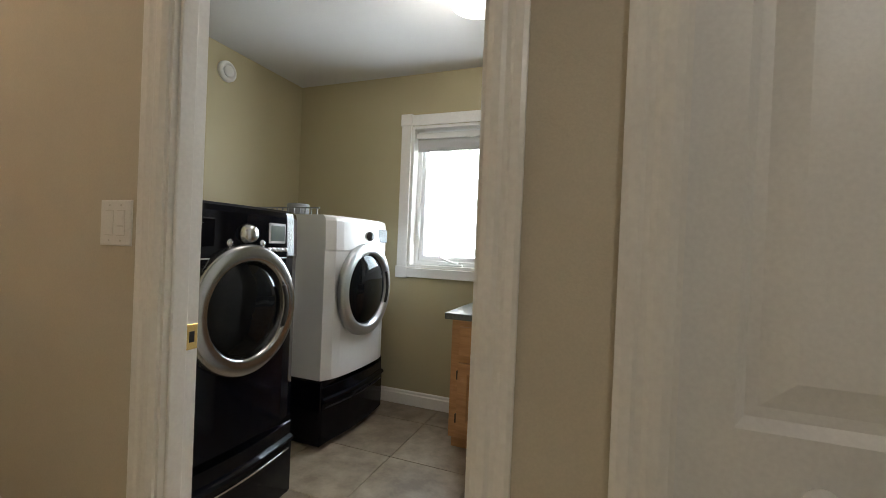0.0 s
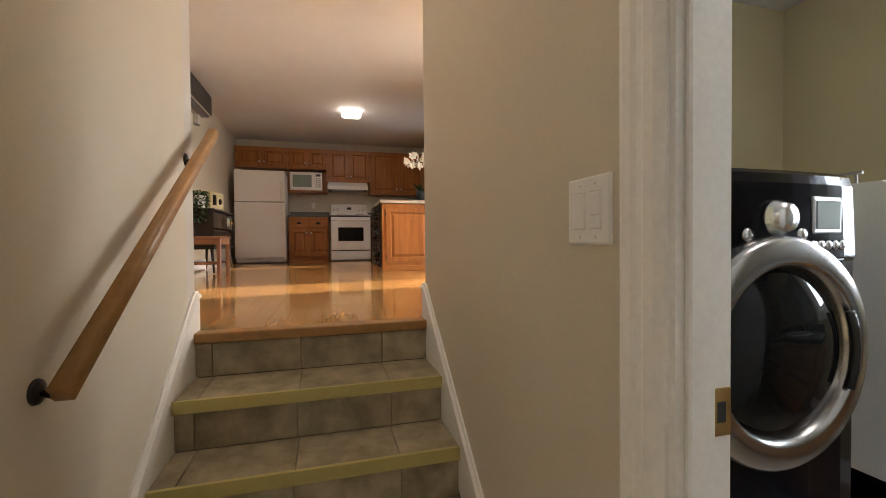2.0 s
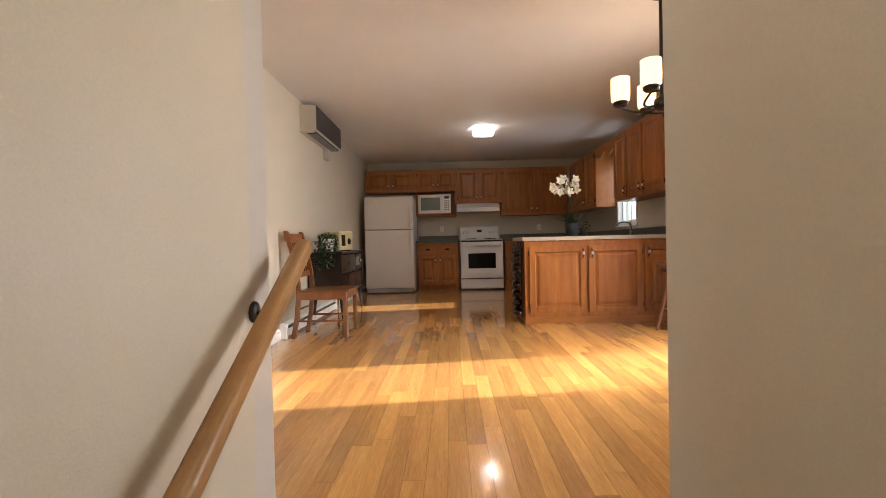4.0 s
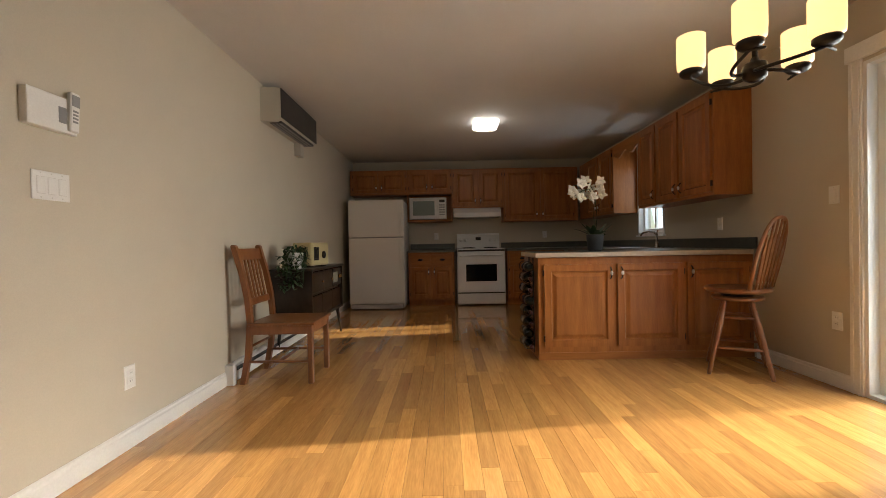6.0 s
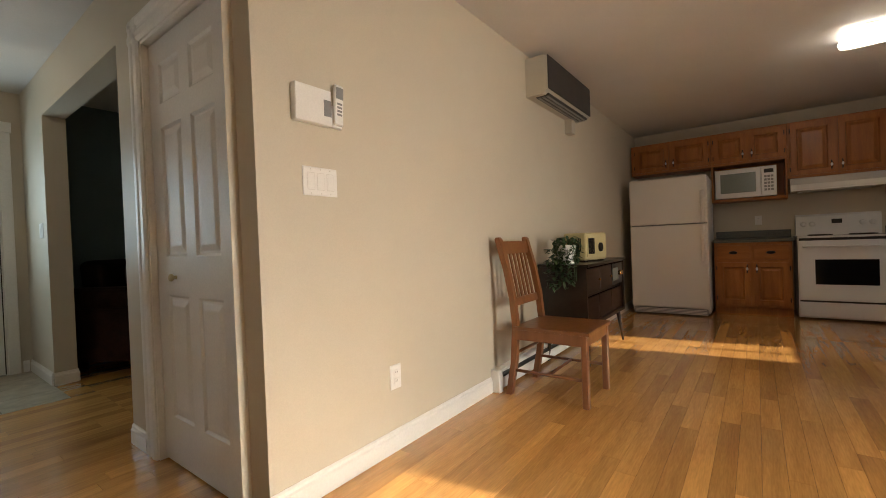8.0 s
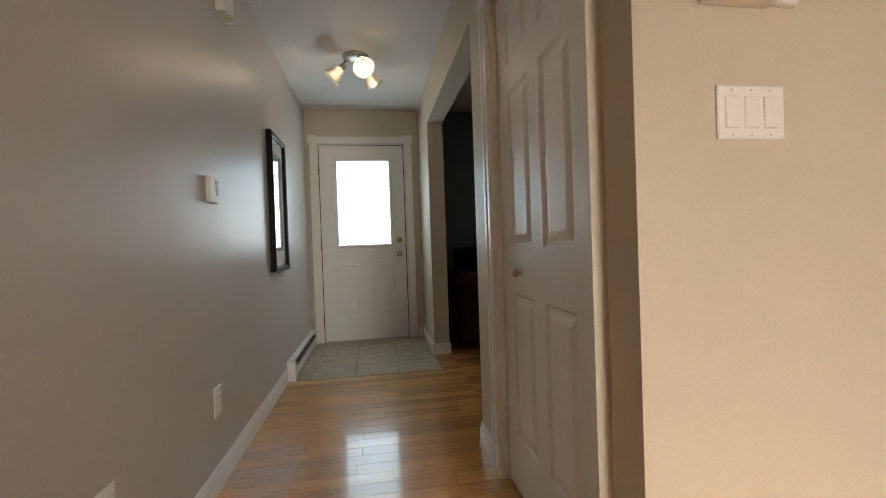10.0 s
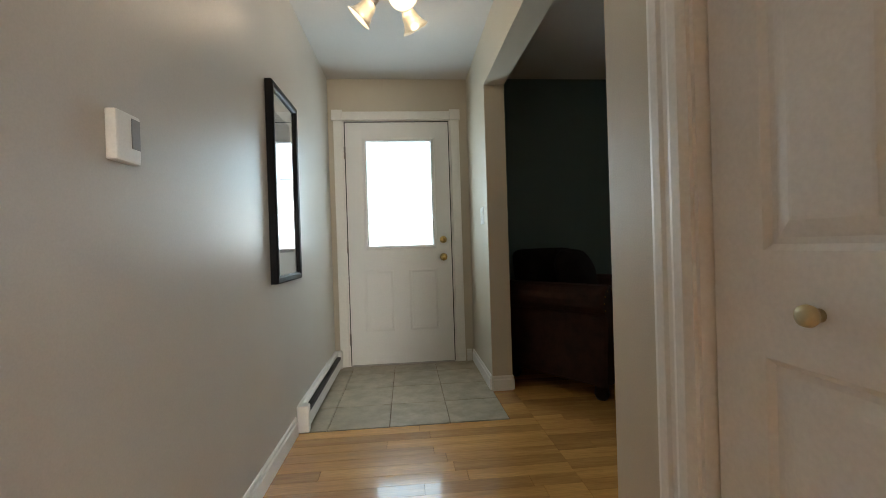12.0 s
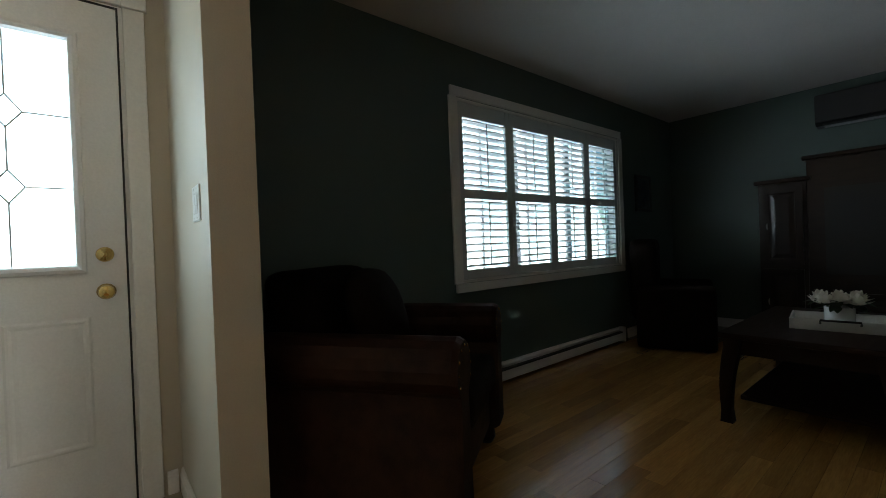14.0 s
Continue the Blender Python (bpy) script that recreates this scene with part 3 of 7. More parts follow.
for i, (nx, nz) in enumerate(NOSE):
    rx = nx - 0.012
    for a, b in zip(EDGES_R, EDGES_R[1:]):
        box("riser_tile", M_TILE, rx - 0.010, rx, a + 0.0015, b - 0.0015, nz - 0.183, nz - 0.046, stairs, bevel=0.0015)
    if i:
        for a, b in zip(EDGES_T, EDGES_T[1:]):
            box("tread_tile", M_TILE, NOSE[i - 1][0] - 0.012, nx - 0.006, a + 0.0015, b - 0.0015, nz - 0.010, nz, stairs, bevel=0.0015)
        box("nosing", M_NOSE, nx - 0.008, nx + 0.006, YA + 0.012, YB - 0.012, nz - 0.046, nz + 0.002, stairs, bevel=0.003, seg=2, label="yellow-olive metal nosing strip")
    else:
        box("landing_nosing", M_RAIL, nx - 0.075, nx + 0.008, YA + 0.012, YB - 0.012, -0.042, 0.002, stairs, bevel=0.008, seg=2, label="oak landing nosing")

# sloping skirts on both stair walls
for name, y, s in (("stair_skirt_south", YA, 1), ("stair_skirt_north", YB, -1)):
    bm = bmesh.new()
    rows = [(-2.745, 0.17), (-2.70, 0.17), (-2.66, 0.145), (-1.80, LOW + 0.20), (-1.76, LOW + 0.115), (-1.55, LOW + 0.115)]
    low = [(-2.745, -0.2), (-2.70, -0.2), (-2.66, -0.25), (-1.80, LOW), (-1.76, LOW), (-1.55, LOW)]
    cols = []
    for (x, zt), (_, zb) in zip(rows, low):
        cols.append([bm.verts.new((x, y + s * d, z)) for d, z in ((0, zb), (0.013, zb), (0.013, zt - 0.035), (0.020, zt - 0.03), (0.020, zt - 0.018), (0.010, zt - 0.010), (0.008, zt), (0, zt))])
    for a, b in zip(cols, cols[1:]):
        for k in range(8):
            bm.faces.new((a[k], a[(k + 1) % 8], b[(k + 1) % 8], b[k]))
    bm.faces.new(cols[0])
    bm.faces.new(cols[-1][::-1])
    structure(part(name, bm, M_TRIM), "white moulded skirt board sloping down the stairs", "trim")


# ---- doors and windows ----
def door_frame(name, m, w, h, label, depth=0.12, sides=("left", "right"), face=0.07, face_right=0.0):
    """Jambs and moulded casing: local x across the opening from 0 to w, front face at y=0."""
    ob = thing(name, m, label, "door frame")
    tagged(ob, kind="structure")
    t = 0.018
    face_right = face_right or face
    if "left" in sides:
        box("jamb", M_TRIM, 0, t, -0.002, depth + 0.002, 0, h, ob)
        casing_strip(ob, pose(0.008 - face, 0, 0), h + face - 0.008, scale=face / 0.07)
    if "right" in sides:
        box("jamb", M_TRIM, w - t, w, -0.002, depth + 0.002, 0, h, ob)
        casing_strip(ob, Matrix.Translation((w + face_right - 0.008, 0, 0)) @ Matrix.Diagonal((-1, 1, 1, 1)), h + face - 0.008, scale=face_right / 0.07)
    box("jamb", M_TRIM, t, w - t, -0.002, depth + 0.002, h - t, h, ob)
    span = w + face + face_right - 0.016 if len(sides) == 2 else w + face - 0.012
    casing_strip(ob, Matrix.Translation((0.008 - face, 0, h + face - 0.004)) @ Matrix(((0, 0, 1, 0), (0, 1, 0, 0), (-1, 0, 0, 0), (0, 0, 0, 1))), span, scale=face / 0.07)
    return ob


def six_panels(w, h, edge=0.11, mid=0.10):
    half = (w - 2 * edge - mid) / 2
    cols = [(edge, edge + half), (edge + half + mid, w - edge)]
    rows = [(0.22 * h / 2, 0.40 * h), (0.490 * h, 0.795 * h), (0.85 * h, 0.945 * h)]
    return [(a, b, c, d) for a, b in cols for c, d in rows]


def knob(parent, m, mat=M_BRASS, r=0.026, name="knob"):
    return lathe(name, mat, [(r * 1.15, 0), (r * 1.15, 0.004), (r * 0.45, 0.008), (r * 0.4, 0.026), (r * 0.8, 0.034), (r, 0.046), (r * 0.85, 0.057), (r * 0.4, 0.062)], m, parent, 20)


frame_laundry = door_frame("door_frame_laundry", pose(-1.208, YB, LOW), 0.858, 2.06, "white painted laundry door frame", depth=0.095, face=0.092, face_right=0.074)
box("door_stop", M_TRIM, 0.018, 0.030, 0.012, 0.058, 0, 2.04, frame_laundry, bevel=0.003)
box("strike_plate", M_BRASS, 0.018, 0.021, 0.062, 0.095, 0.83, 0.90, frame_laundry, bevel=0.001)
box("strike_hole", M_BLACKP, 0.0205, 0.0215, 0.070, 0.085, 0.85, 0.88, frame_laundry)
frame_closet = door_frame("door_frame_lower_closet", pose(-0.045, YB, LOW), 0.745, 2.06, "white painted closet door frame", face=0.085)

door = thing("door_laundry", pose(-0.398, 0.905, LOW + 0.012, 0, 0, 90), "white laundry door standing open into the room", "door")
tagged(door, kind="structure")
panelled("slab", M_DOORW, 0.80, 2.02, 0.035, six_panels(0.80, 2.02), door)
for z in (0.24, 0.93, 1.78):
    hinge = box("hinge", M_BRASS, -0.002, 0.0, -0.034, -0.003, z - 0.045, z + 0.045, door, bevel=0.0008)
    tube("hinge_pin", M_BRASS, [(-0.004, -0.037, z - 0.047), (-0.004, -0.037, z + 0.047)], 0.005, hinge, 8)
    for dz in (-0.03, 0.0, 0.03):
        lathe("screw", M_BLACKP, [(0.004, 0), (0.003, 0.001)], pose(-0.002, -0.016 + 0.012 * (dz == 0), z + dz, 0, -90, 0), hinge, 8)
knob(door, pose(0.735, 0.0, 0.845, -90, 0, 0), M_NICKEL)
knob(door, pose(0.735, -0.035, 0.845, 90, 0, 0), M_NICKEL)

door = thing("door_lower_closet", pose(-0.034, YB + 0.055, LOW + 0.012), "white panelled closet door, shut", "door")
tagged(door, kind="structure")
panelled("slab", M_DOORW, 0.73, 2.02, 0.035, [(0.088, 0.642, 0.22, 0.72), (0.088, 0.642, 0.868, 1.90)], door, recess=0.016, wide=1.7)
knob(door, pose(0.20, -0.035, 0.775, 90, 0, 0), M_PLASTIC, 0.022)

# closet in the hall
frame_hall_closet = door_frame("door_frame_hall_closet", pose(XH, -2.29, 0, 0, 0, 90), 0.787, 2.0, "white painted closet frame in the hall", face=0.125, sides=("left",))
box("jamb", M_TRIM, 0.769, 0.786, 0.022, 0.122, 0, 1.982, frame_hall_closet)
door = thing("door_hall_closet", pose(XH - 0.055, -2.268, 0.012, 0, 0, 90), "white six-panel closet door in the hall, shut", "door")
tagged(door, kind="structure")
panelled("slab", M_DOORW, 0.745, 1.96, 0.03, six_panels(0.745, 1.96, 0.11, 0.095), door)
lathe("knob", M_SATIN, [(0.010, 0), (0.007, 0.004), (0.007, 0.010), (0.015, 0.014), (0.017, 0.020), (0.015, 0.027), (0.007, 0.030)], pose(0.203, -0.03, 0.868, 90, 0, 0), door, 20)

# entrance door
door = thing("door_front", pose(-3.734, YF - 0.035, 0.012, 0, 0, 0), "white steel entrance door with leaded glass pane", "door")
tagged(door, kind="structure")
FW, FH = 0.874, 2.055
bm = bmesh.new()
W0, W1, H0, H1 = 0.136, 0.720, 0.984, 1.912
for x0, x1, z0, z1 in ((0, W0, 0, FH), (W1, FW, 0, FH), (W0, W1, 0, H0), (W0, W1, H1, FH)):
    add_box(bm, x0, x1, 0, 0.044, z0, z1)
slab = part("slab", bm, M_DOORW, door)
bm = bmesh.new()
add_rings(bm, W0 - 0.012, W1 + 0.012, H0 - 0.012, H1 + 0.012, [(0, 0.044), (0.004, 0.056), (0.016, 0.060), (0.030, 0.054), (0.036, 0.034)], fill=False)
part("glazing_bead", bm, M_DOORW, door)
pane = box("pane", M_FROST, W0 + 0.02, W1 - 0.02, 0.014, 0.022, H0 + 0.02, H1 - 0.02, door)
pane.visible_shadow = False
lead = bmesh.new()


def came(a, b):
    add_tube(lead, [(a[0], 0.025, a[1]), (b[0], 0.025, b[1])], 0.003, 6)


gx0, gx1, gz0, gz1 = W0 + 0.024, W1 - 0.024, H0 + 0.024, H1 - 0.024
gw, gh = gx1 - gx0, gz1 - gz0
for fx in (0.33, 0.67):
    x = gx0 + fx * gw
    came((x, gz0), (x, gz0 + 0.27 * gh))
    came((x, gz0 + 0.41 * gh), (x, gz0 + 0.59 * gh))
    came((x, gz0 + 0.73 * gh), (x, gz1))
    for fz in (0.34, 0.66):
        z = gz0 + fz * gh
        d, e = 0.085 * gw, 0.07 * gh
        for s in (1, -1):
            came((x, z + s * e), (x + d, z))
            came((x, z + s * e), (x - d, z))
for fz in (0.34, 0.66):
    z = gz0 + fz * gh
    for a, b in ((0, 0.245), (0.415, 0.585), (0.755, 1)):
        came((gx0 + a * gw, z), (gx0 + b * gw, z))
part("lead_came", lead, M_NICKEL, door)
for x0, x1 in ((0.12, 0.37), (0.50, 0.75)):
    for z0, z1 in ((0.28, 0.80),):
        bm = bmesh.new()
        add_rings(bm, x0, x1, z0, z1, [(0, 0.0442), (0.008, 0.0475), (0.016, 0.0475), (0.026, 0.0442), (0.04, 0.0455)], fill=True)
        part("embossed_panel", bm, M_DOORW, door)
knob(door, pose(0.068, 0.044, 0.895, -90, 0, 0), M_BRASS, 0.028)
lathe("deadbolt", M_BRASS, [(0.03, 0), (0.03, 0.006), (0.024, 0.012), (0.016, 0.014), (0.014, 0.022), (0.006, 0.024)], pose(0.068, 0.044, 1.045, -90, 0, 0), door, 20)
for z in (0.22, 1.0, 1.80):
    tube("hinge", M_STEEL, [(FW + 0.006, 0.046, z - 0.05), (FW + 0.006, 0.046, z + 0.05)], 0.008, door, 8)
# black gasket strips that also paint the shadowed gap between slab and frame
for x0, x1, z0, z1 in ((-0.0075, -0.0005, 0.0, FH + 0.003), (FW + 0.0005, FW + 0.0075, 0.0, FH + 0.003), (-0.0075, FW + 0.0075, FH + 0.0035, FH + 0.0095)):
    box("weatherstrip", M_BLACKP, x0, x1, 0.0, 0.046, z0, z1, door)
box("sweep", M_GREYP, 0, FW, 0.0, 0.05, -0.012, 0.0, door)
fframe = thing("door_frame_front", pose(-2.84, YF, 0, 0, 0, 180), "white painted frame of the entrance door", "door frame")
tagged(fframe, kind="structure")
w = 0.915
for x0 in (0, w - 0.018):
    box("jamb", M_TRIM, x0, x0 + 0.018, -0.004, 0.16, 0, 2.085, fframe)
box("jamb", M_TRIM, 0.018, w - 0.018, -0.004, 0.16, 2.07, 2.085, fframe)
for x0 in (-0.075, w + 0.0):
    box("casing", M_TRIM, x0, x0 + 0.075, -0.018, 0, 0, 2.085, fframe, bevel=0.003)
box("head_casing", M_TRIM, -0.06, w + 0.06, -0.018, 0, 2.088, 2.16, fframe, bevel=0.003)
for x0 in (-0.088, w - 0.005):
    box("corner_block", M_TRIM, x0, x0 + 0.09, -0.024, 0, 2.085, 2.175, fframe, bevel=0.003)
box("threshold", M_NICKEL, 0.018, w - 0.018, -0.02, 0.16, 0.0, 0.010, fframe)


def flat_window_trim(name, m, w, h, face, label, block=True):
    """Flat boards round a window with small corner blocks: opening from (0,0) to (w,h), face towards local -y."""
    ob = thing(name, m, label, "window")
    tagged(ob, kind="structure")
    for x0 in (-face, w):
        box("side_casing", M_TRIM, x0, x0 + face, -0.018, 0, 0, h, ob, bevel=0.002)
    box("head_casing", M_TRIM, -face * 0.8, w + face * 0.8, -0.017, 0, h + 0.002, h + face, ob, bevel=0.002)
    box("sill", M_TRIM, -face * 0.8, w + face * 0.8, -0.022, 0, -face * 0.9, -0.002, ob, bevel=0.002)
    if block:
        for x0 in (-face * 1.08, w - face * 0.08):
            for z0 in (h, -face):
                box("corner_block", M_TRIM, x0, x0 + face * 1.16, -0.024, 0, z0, z0 + face * 1.1, ob, bevel=0.002)
    return ob


# laundry window, casement with a short blind
win = flat_window_trim("window_laundry", pose(-1.46, 2.74, 0.24), 0.58, 1.01, 0.075, "white casement window with a grey blind half drawn")
for x0, x1, z0, z1 in ((0, 0.02, 0, 1.01), (0.56, 0.58, 0, 1.01), (0.02, 0.56, 0, 0.02), (0.02, 0.56, 0.99, 1.01)):
    box("reveal", M_TRIM, x0, x1, 0.0, 0.15, z0, z1, win)
bm = bmesh.new()
add_rings(bm, 0.02, 0.56, 0.02, 0.99, [(0, 0.13), (0, 0.075), (0.03, 0.075), (0.035, 0.085), (0.062, 0.085), (0.07, 0.10), (0.07, 0.12)], fill=False)
part("sash", bm, M_VINYLW, win)
pane = box("pane", M_GLASS, 0.088, 0.492, 0.108, 0.114, 0.088, 0.922, win)
pane.visible_shadow = False
box("sash_lock", M_VINYLW, 0.045, 0.06, 0.05, 0.077, 0.22, 0.33, win, bevel=0.005)
tube("crank", M_VINYLW, [(0.36, 0.075, 0.04), (0.33, 0.05, 0.045), (0.24, 0.045, 0.075), (0.225, 0.045, 0.10)], [0.012, 0.009, 0.007, 0.008], win, 8)
box("crank_base", M_VINYLW, 0.22, 0.40, 0.045, 0.08, 0.018, 0.036, win, bevel=0.006)
bm = bmesh.new()
grid = []
for i in range(23):
    u = i / 22
    drop = 0.118 + 0.006 * math.sin(3.0 * u + 0.6) + 0.0015 * math.sin(17 * u)
    row = []
    for k in range(10):
        f = k / 9
        y = 0.050 + 0.012 * math.sin(9.5 * f + 1.2 * math.sin(4 * u)) * f + 0.004 * math.sin(21 * u + 5 * f)
        row.append((0.026 + 0.528 * u, y, 0.955 - drop * f))
    grid.append(row)
front = [[bm.verts.new(p) for p in row] for row in grid]
rear = [[bm.verts.new((p[0], p[1] + 0.004, p[2])) for p in row] for row in grid]
for i in range(22):
    for k in range(9):
        bm.faces.new((front[i][k], front[i + 1][k], front[i + 1][k + 1], front[i][k + 1]))
        bm.faces.new((rear[i][k], rear[i][k + 1], rear[i + 1][k + 1], rear[i + 1][k]))
    bm.faces.new((front[i][9], front[i + 1][9], rear[i + 1][9], rear[i][9]))
part("blind", bm, M_BLIND, win, "grey cloth blind, gathered up", smooth=True)
box("blind_rail", M_PLASTIC, 0.022, 0.558, 0.03, 0.07, 0.925, 0.965, win, bevel=0.004)
tube("blind_cord", M_PLASTIC, [(0.42, 0.045, 0.83), (0.42, 0.045, 0.50)], 0.002, win, 6)

# kitchen window
win = thing("window_kitchen", pose(-8.10, YN, 1.06), "white kitchen window between the wall cabinets", "window")
tagged(win, kind="structure")
bm = bmesh.new()
add_rings(bm, 0, 0.66, 0, 0.99, [(0, 0.13), (0, -0.012), (0.03, -0.012), (0.035, 0.05), (0.075, 0.05), (0.08, 0.09)], fill=False)
part("window_frame", bm, M_VINYLW, win)
box("mullion", M_VINYLW, 0.315, 0.345, 0.055, 0.085, 0.08, 0.91, win)
for x0, x1 in ((0.08, 0.315), (0.345, 0.58)):
    p = box("pane", M_GLASS, x0, x1, 0.075, 0.08, 0.08, 0.91, win)
    p.visible_shadow = False
box("sill", M_VINYLW, -0.02, 0.68, -0.035, 0.0, -0.022, -0.002, win, bevel=0.003)

# patio door
win = thing("window_patio_door", pose(-5.10, YN, 0.0), "white framed full-glass patio door in sunlight", "door")
tagged(win, kind="structure")
for x0 in (-0.085, 0.88):
    casing = box("casing", M_TRIM, x0, x0 + 0.085, -0.018, 0, 0, 2.07, win, bevel=0.003)
    box("casing_bead", M_TRIM, x0 + 0.012, x0 + 0.030, -0.024, -0.018, 0, 2.07, casing, bevel=0.002)
    box("casing_bead", M_TRIM, x0 + 0.055, x0 + 0.073, -0.024, -0.018, 0, 2.07, casing, bevel=0.002)
box("head_casing", M_TRIM, -0.10, 0.98, -0.026, 0, 2.072, 2.17, win, bevel=0.003)
bm = bmesh.new()
add_rings(bm, 0, 0.88, 0, 2.05, [(0, 0.14), (0, -0.004), (0.022, -0.004), (0.024, 0.06), (0.07, 0.06), (0.08, 0.08), (0.08, 0.10)], fill=False)
part("door_frame", bm, M_VINYLW, win)
p = box("pane", M_GLASS, 0.08, 0.80, 0.082, 0.088, 0.08, 1.97, win)
p.visible_shadow = False
box("handle", M_VINYLW, 0.815, 0.835, 0.02, 0.06, 0.95, 1.13, win, bevel=0.006, seg=2)

# living room window with plantation shutters
LW, LH = 2.21, 1.305
win = flat_window_trim("window_living", pose(-5.60, YF + 0.012, 0.77, 0, 0, 180), LW, LH, 0.07, "wide window with white plantation shutters, slats tilted", block=False)
for x0, x1, z0, z1 in ((0, 0.02, 0, LH), (LW - 0.02, LW, 0, LH), (0.02, LW - 0.02, 0, 0.02), (0.02, LW - 0.02, LH - 0.02, LH)):
    box("reveal", M_TRIM, x0, x1, 0.0, 0.16, z0, z1, win)
rng_slat = random.Random(8)
for k in range(4):
    x0 = 0.022 + k * 0.542
    sh = box("shutter", M_SHUTTER, x0, x0 + 0.045, 0.006, 0.034, 0.022, LH - 0.022, win, bevel=0.002)
    box("stile", M_SHUTTER, x0 + 0.495, x0 + 0.54, 0.006, 0.034, 0.022, LH - 0.022, sh, bevel=0.002)
    for z0, z1 in ((0.022, 0.09), (0.60, 0.668), (1.18, LH - 0.022)):
        box("rail", M_SHUTTER, x0 + 0.045, x0 + 0.495, 0.008, 0.032, z0, z1, sh, bevel=0.002)
    for z0, z1 in ((0.09, 0.60), (0.668, 1.18)):
        n = 10
        for i in range(n):
            zc = z0 + (i + 0.5) * (z1 - z0) / n
            bm = bmesh.new()
            add_box(bm, x0 + 0.047, x0 + 0.493, -0.028, 0.028, -0.004, 0.004, 0.003)
            s = part("slat", bm, M_SHUTTER, sh)
            s.matrix_basis = pose(0, 0.02, zc, -13 + rng_slat.uniform(-1.5, 1.5), 0, 0)
        tube("tilt_rod", M_SHUTTER, [(x0 + 0.27, -0.012, z0 + 0.02), (x0 + 0.27, -0.012, z1 - 0.02)], 0.005, sh, 6)
bm = bmesh.new()
add_rings(bm, 0.02, LW - 0.02, 0.02, LH - 0.02, [(0, 0.155), (0, 0.10), (0.045, 0.10), (0.05, 0.13)], fill=False)
part("window_frame", bm, M_VINYLW, win)
for x in (LW / 3, 2 * LW / 3):
    box("mullion", M_VINYLW, x - 0.03, x + 0.03, 0.105, 0.14, 0.06, LH - 0.06, win)
# a cyan vertical band with a white edge behind each shutter
for k in range(4):
    x0 = 0.022 + k * 0.542
    sash = box("sliding_sash", M_VINYLW, x0 + 0.285, x0 + 0.303, 0.085, 0.10, 0.066, LH - 0.066, win)
    q = box("cyan_band", M_TINT, x0 + 0.303, x0 + 0.515, 0.090, 0.094, 0.066, LH - 0.066, sash)
    q.visible_shadow = False
p = box("pane", M_GLASS, 0.065, LW - 0.065, 0.118, 0.123, 0.065, LH - 0.065, win)
p.visible_shadow = False

# ---- kitchen ----
def pull(parent, x, z, y=-0.02, horizontal=False):
    """A small bail pull with a pale grip."""
    if horizontal:
        bm = bmesh.new()
        add_lathe(bm, [(0.042, 0), (0.040, 0.010), (0.030, 0.018), (0.012, 0.022)], pose(x, y, z, 90, 0, 0) @ Matrix.Diagonal((1, 0.45, 1, 1)), 16)
        return part("cup_pull", bm, M_BRONZE, parent, smooth=True)
    grip = tube("handle", M_BRONZE, [(x, y, z - 0.048), (x, y - 0.012, z - 0.040), (x, y - 0.024, z - 0.022), (x, y - 0.026, z), (x, y - 0.024, z + 0.022), (x, y - 0.012, z + 0.040), (x, y, z + 0.048)],
                [0.005, 0.005, 0.006, 0.0085, 0.006, 0.005, 0.005], parent, 8)
    lathe("grip_bead", M_CERAMIC, [(0.006, -0.018), (0.0105, -0.010), (0.0115, 0), (0.0105, 0.010), (0.006, 0.018)], pose(x, y - 0.026, z), grip, 12)
    return grip


def small_knob(parent, x, z, y=-0.02):
    return tube("handle", M_NICKEL, [(x, y, z - 0.028), (x, y - 0.016, z - 0.020), (x, y - 0.018, z), (x, y - 0.016, z + 0.020), (x, y, z + 0.028)], [0.004, 0.005, 0.007, 0.005, 0.004], parent, 8)


def cabinet(name, m, w, h, d, doors, label, drawers=(), toe=0.0, group="", mat=None, hinges=True, big=False):
    """Face-framed cabinet: front at y=0 facing -y, x 0..w. doors: (x0, x1, z0, z1, handle side)."""
    ob = thing(name, m, label, "cabinet", group)
    wood = mat or M_OAK
    bm = bmesh.new()
    if toe:
        add_box(bm, 0.002, w - 0.002, 0.06, d, 0, toe)
    add_box(bm, 0.001, w - 0.001, 0, d, toe, h, 0.0015)
    part("body", bm, wood, ob)
    for x0, x1, z0, z1, hs in doors:
        dr = panelled("door", wood, x1 - x0, z1 - z0, 0.019, [(0.055, x1 - x0 - 0.055, 0.055, z1 - z0 - 0.055)], ob, recess=0.015)
        dr.location = (x0, 0, z0)
        side = 0.03 if hs == "l" else x1 - x0 - 0.03
        zz = (z1 - z0 - 0.075) if toe or big else 0.085
        (pull if mat is None else small_knob)(dr, side, zz)
        if hinges:
            hx = x1 - x0 + 0.004 if hs == "l" else -0.004
            for z in (0.07, z1 - z0 - 0.07):
                box("hinge", M_BRONZE, hx - 0.006, hx + 0.006, -0.016, 0.001, z - 0.025, z + 0.025, dr, bevel=0.002)
    for x0, x1, z0, z1 in drawers:
        dr = box("drawer" if mat is None else "drawer_front", M_OAKH if mat is None else wood, x0, x1, -0.019, 0, z0, z1, ob, bevel=0.004, seg=2)
        if mat is None:
            pull(dr, (x0 + x1) / 2, (z0 + z1) / 2, -0.019, True)
    return ob


FU = XW + 0.32        # front of the far wall cabinets
FB = XW + 0.62        # front of the far base cabinets
UT = 2.24
G_U, G_B = "oak wall cabinets", "oak base cabinets"
far = lambda y, z, x=FU: pose(x, y - (0.085 if y > -1 else 0.0), z, 0, 0, 90)
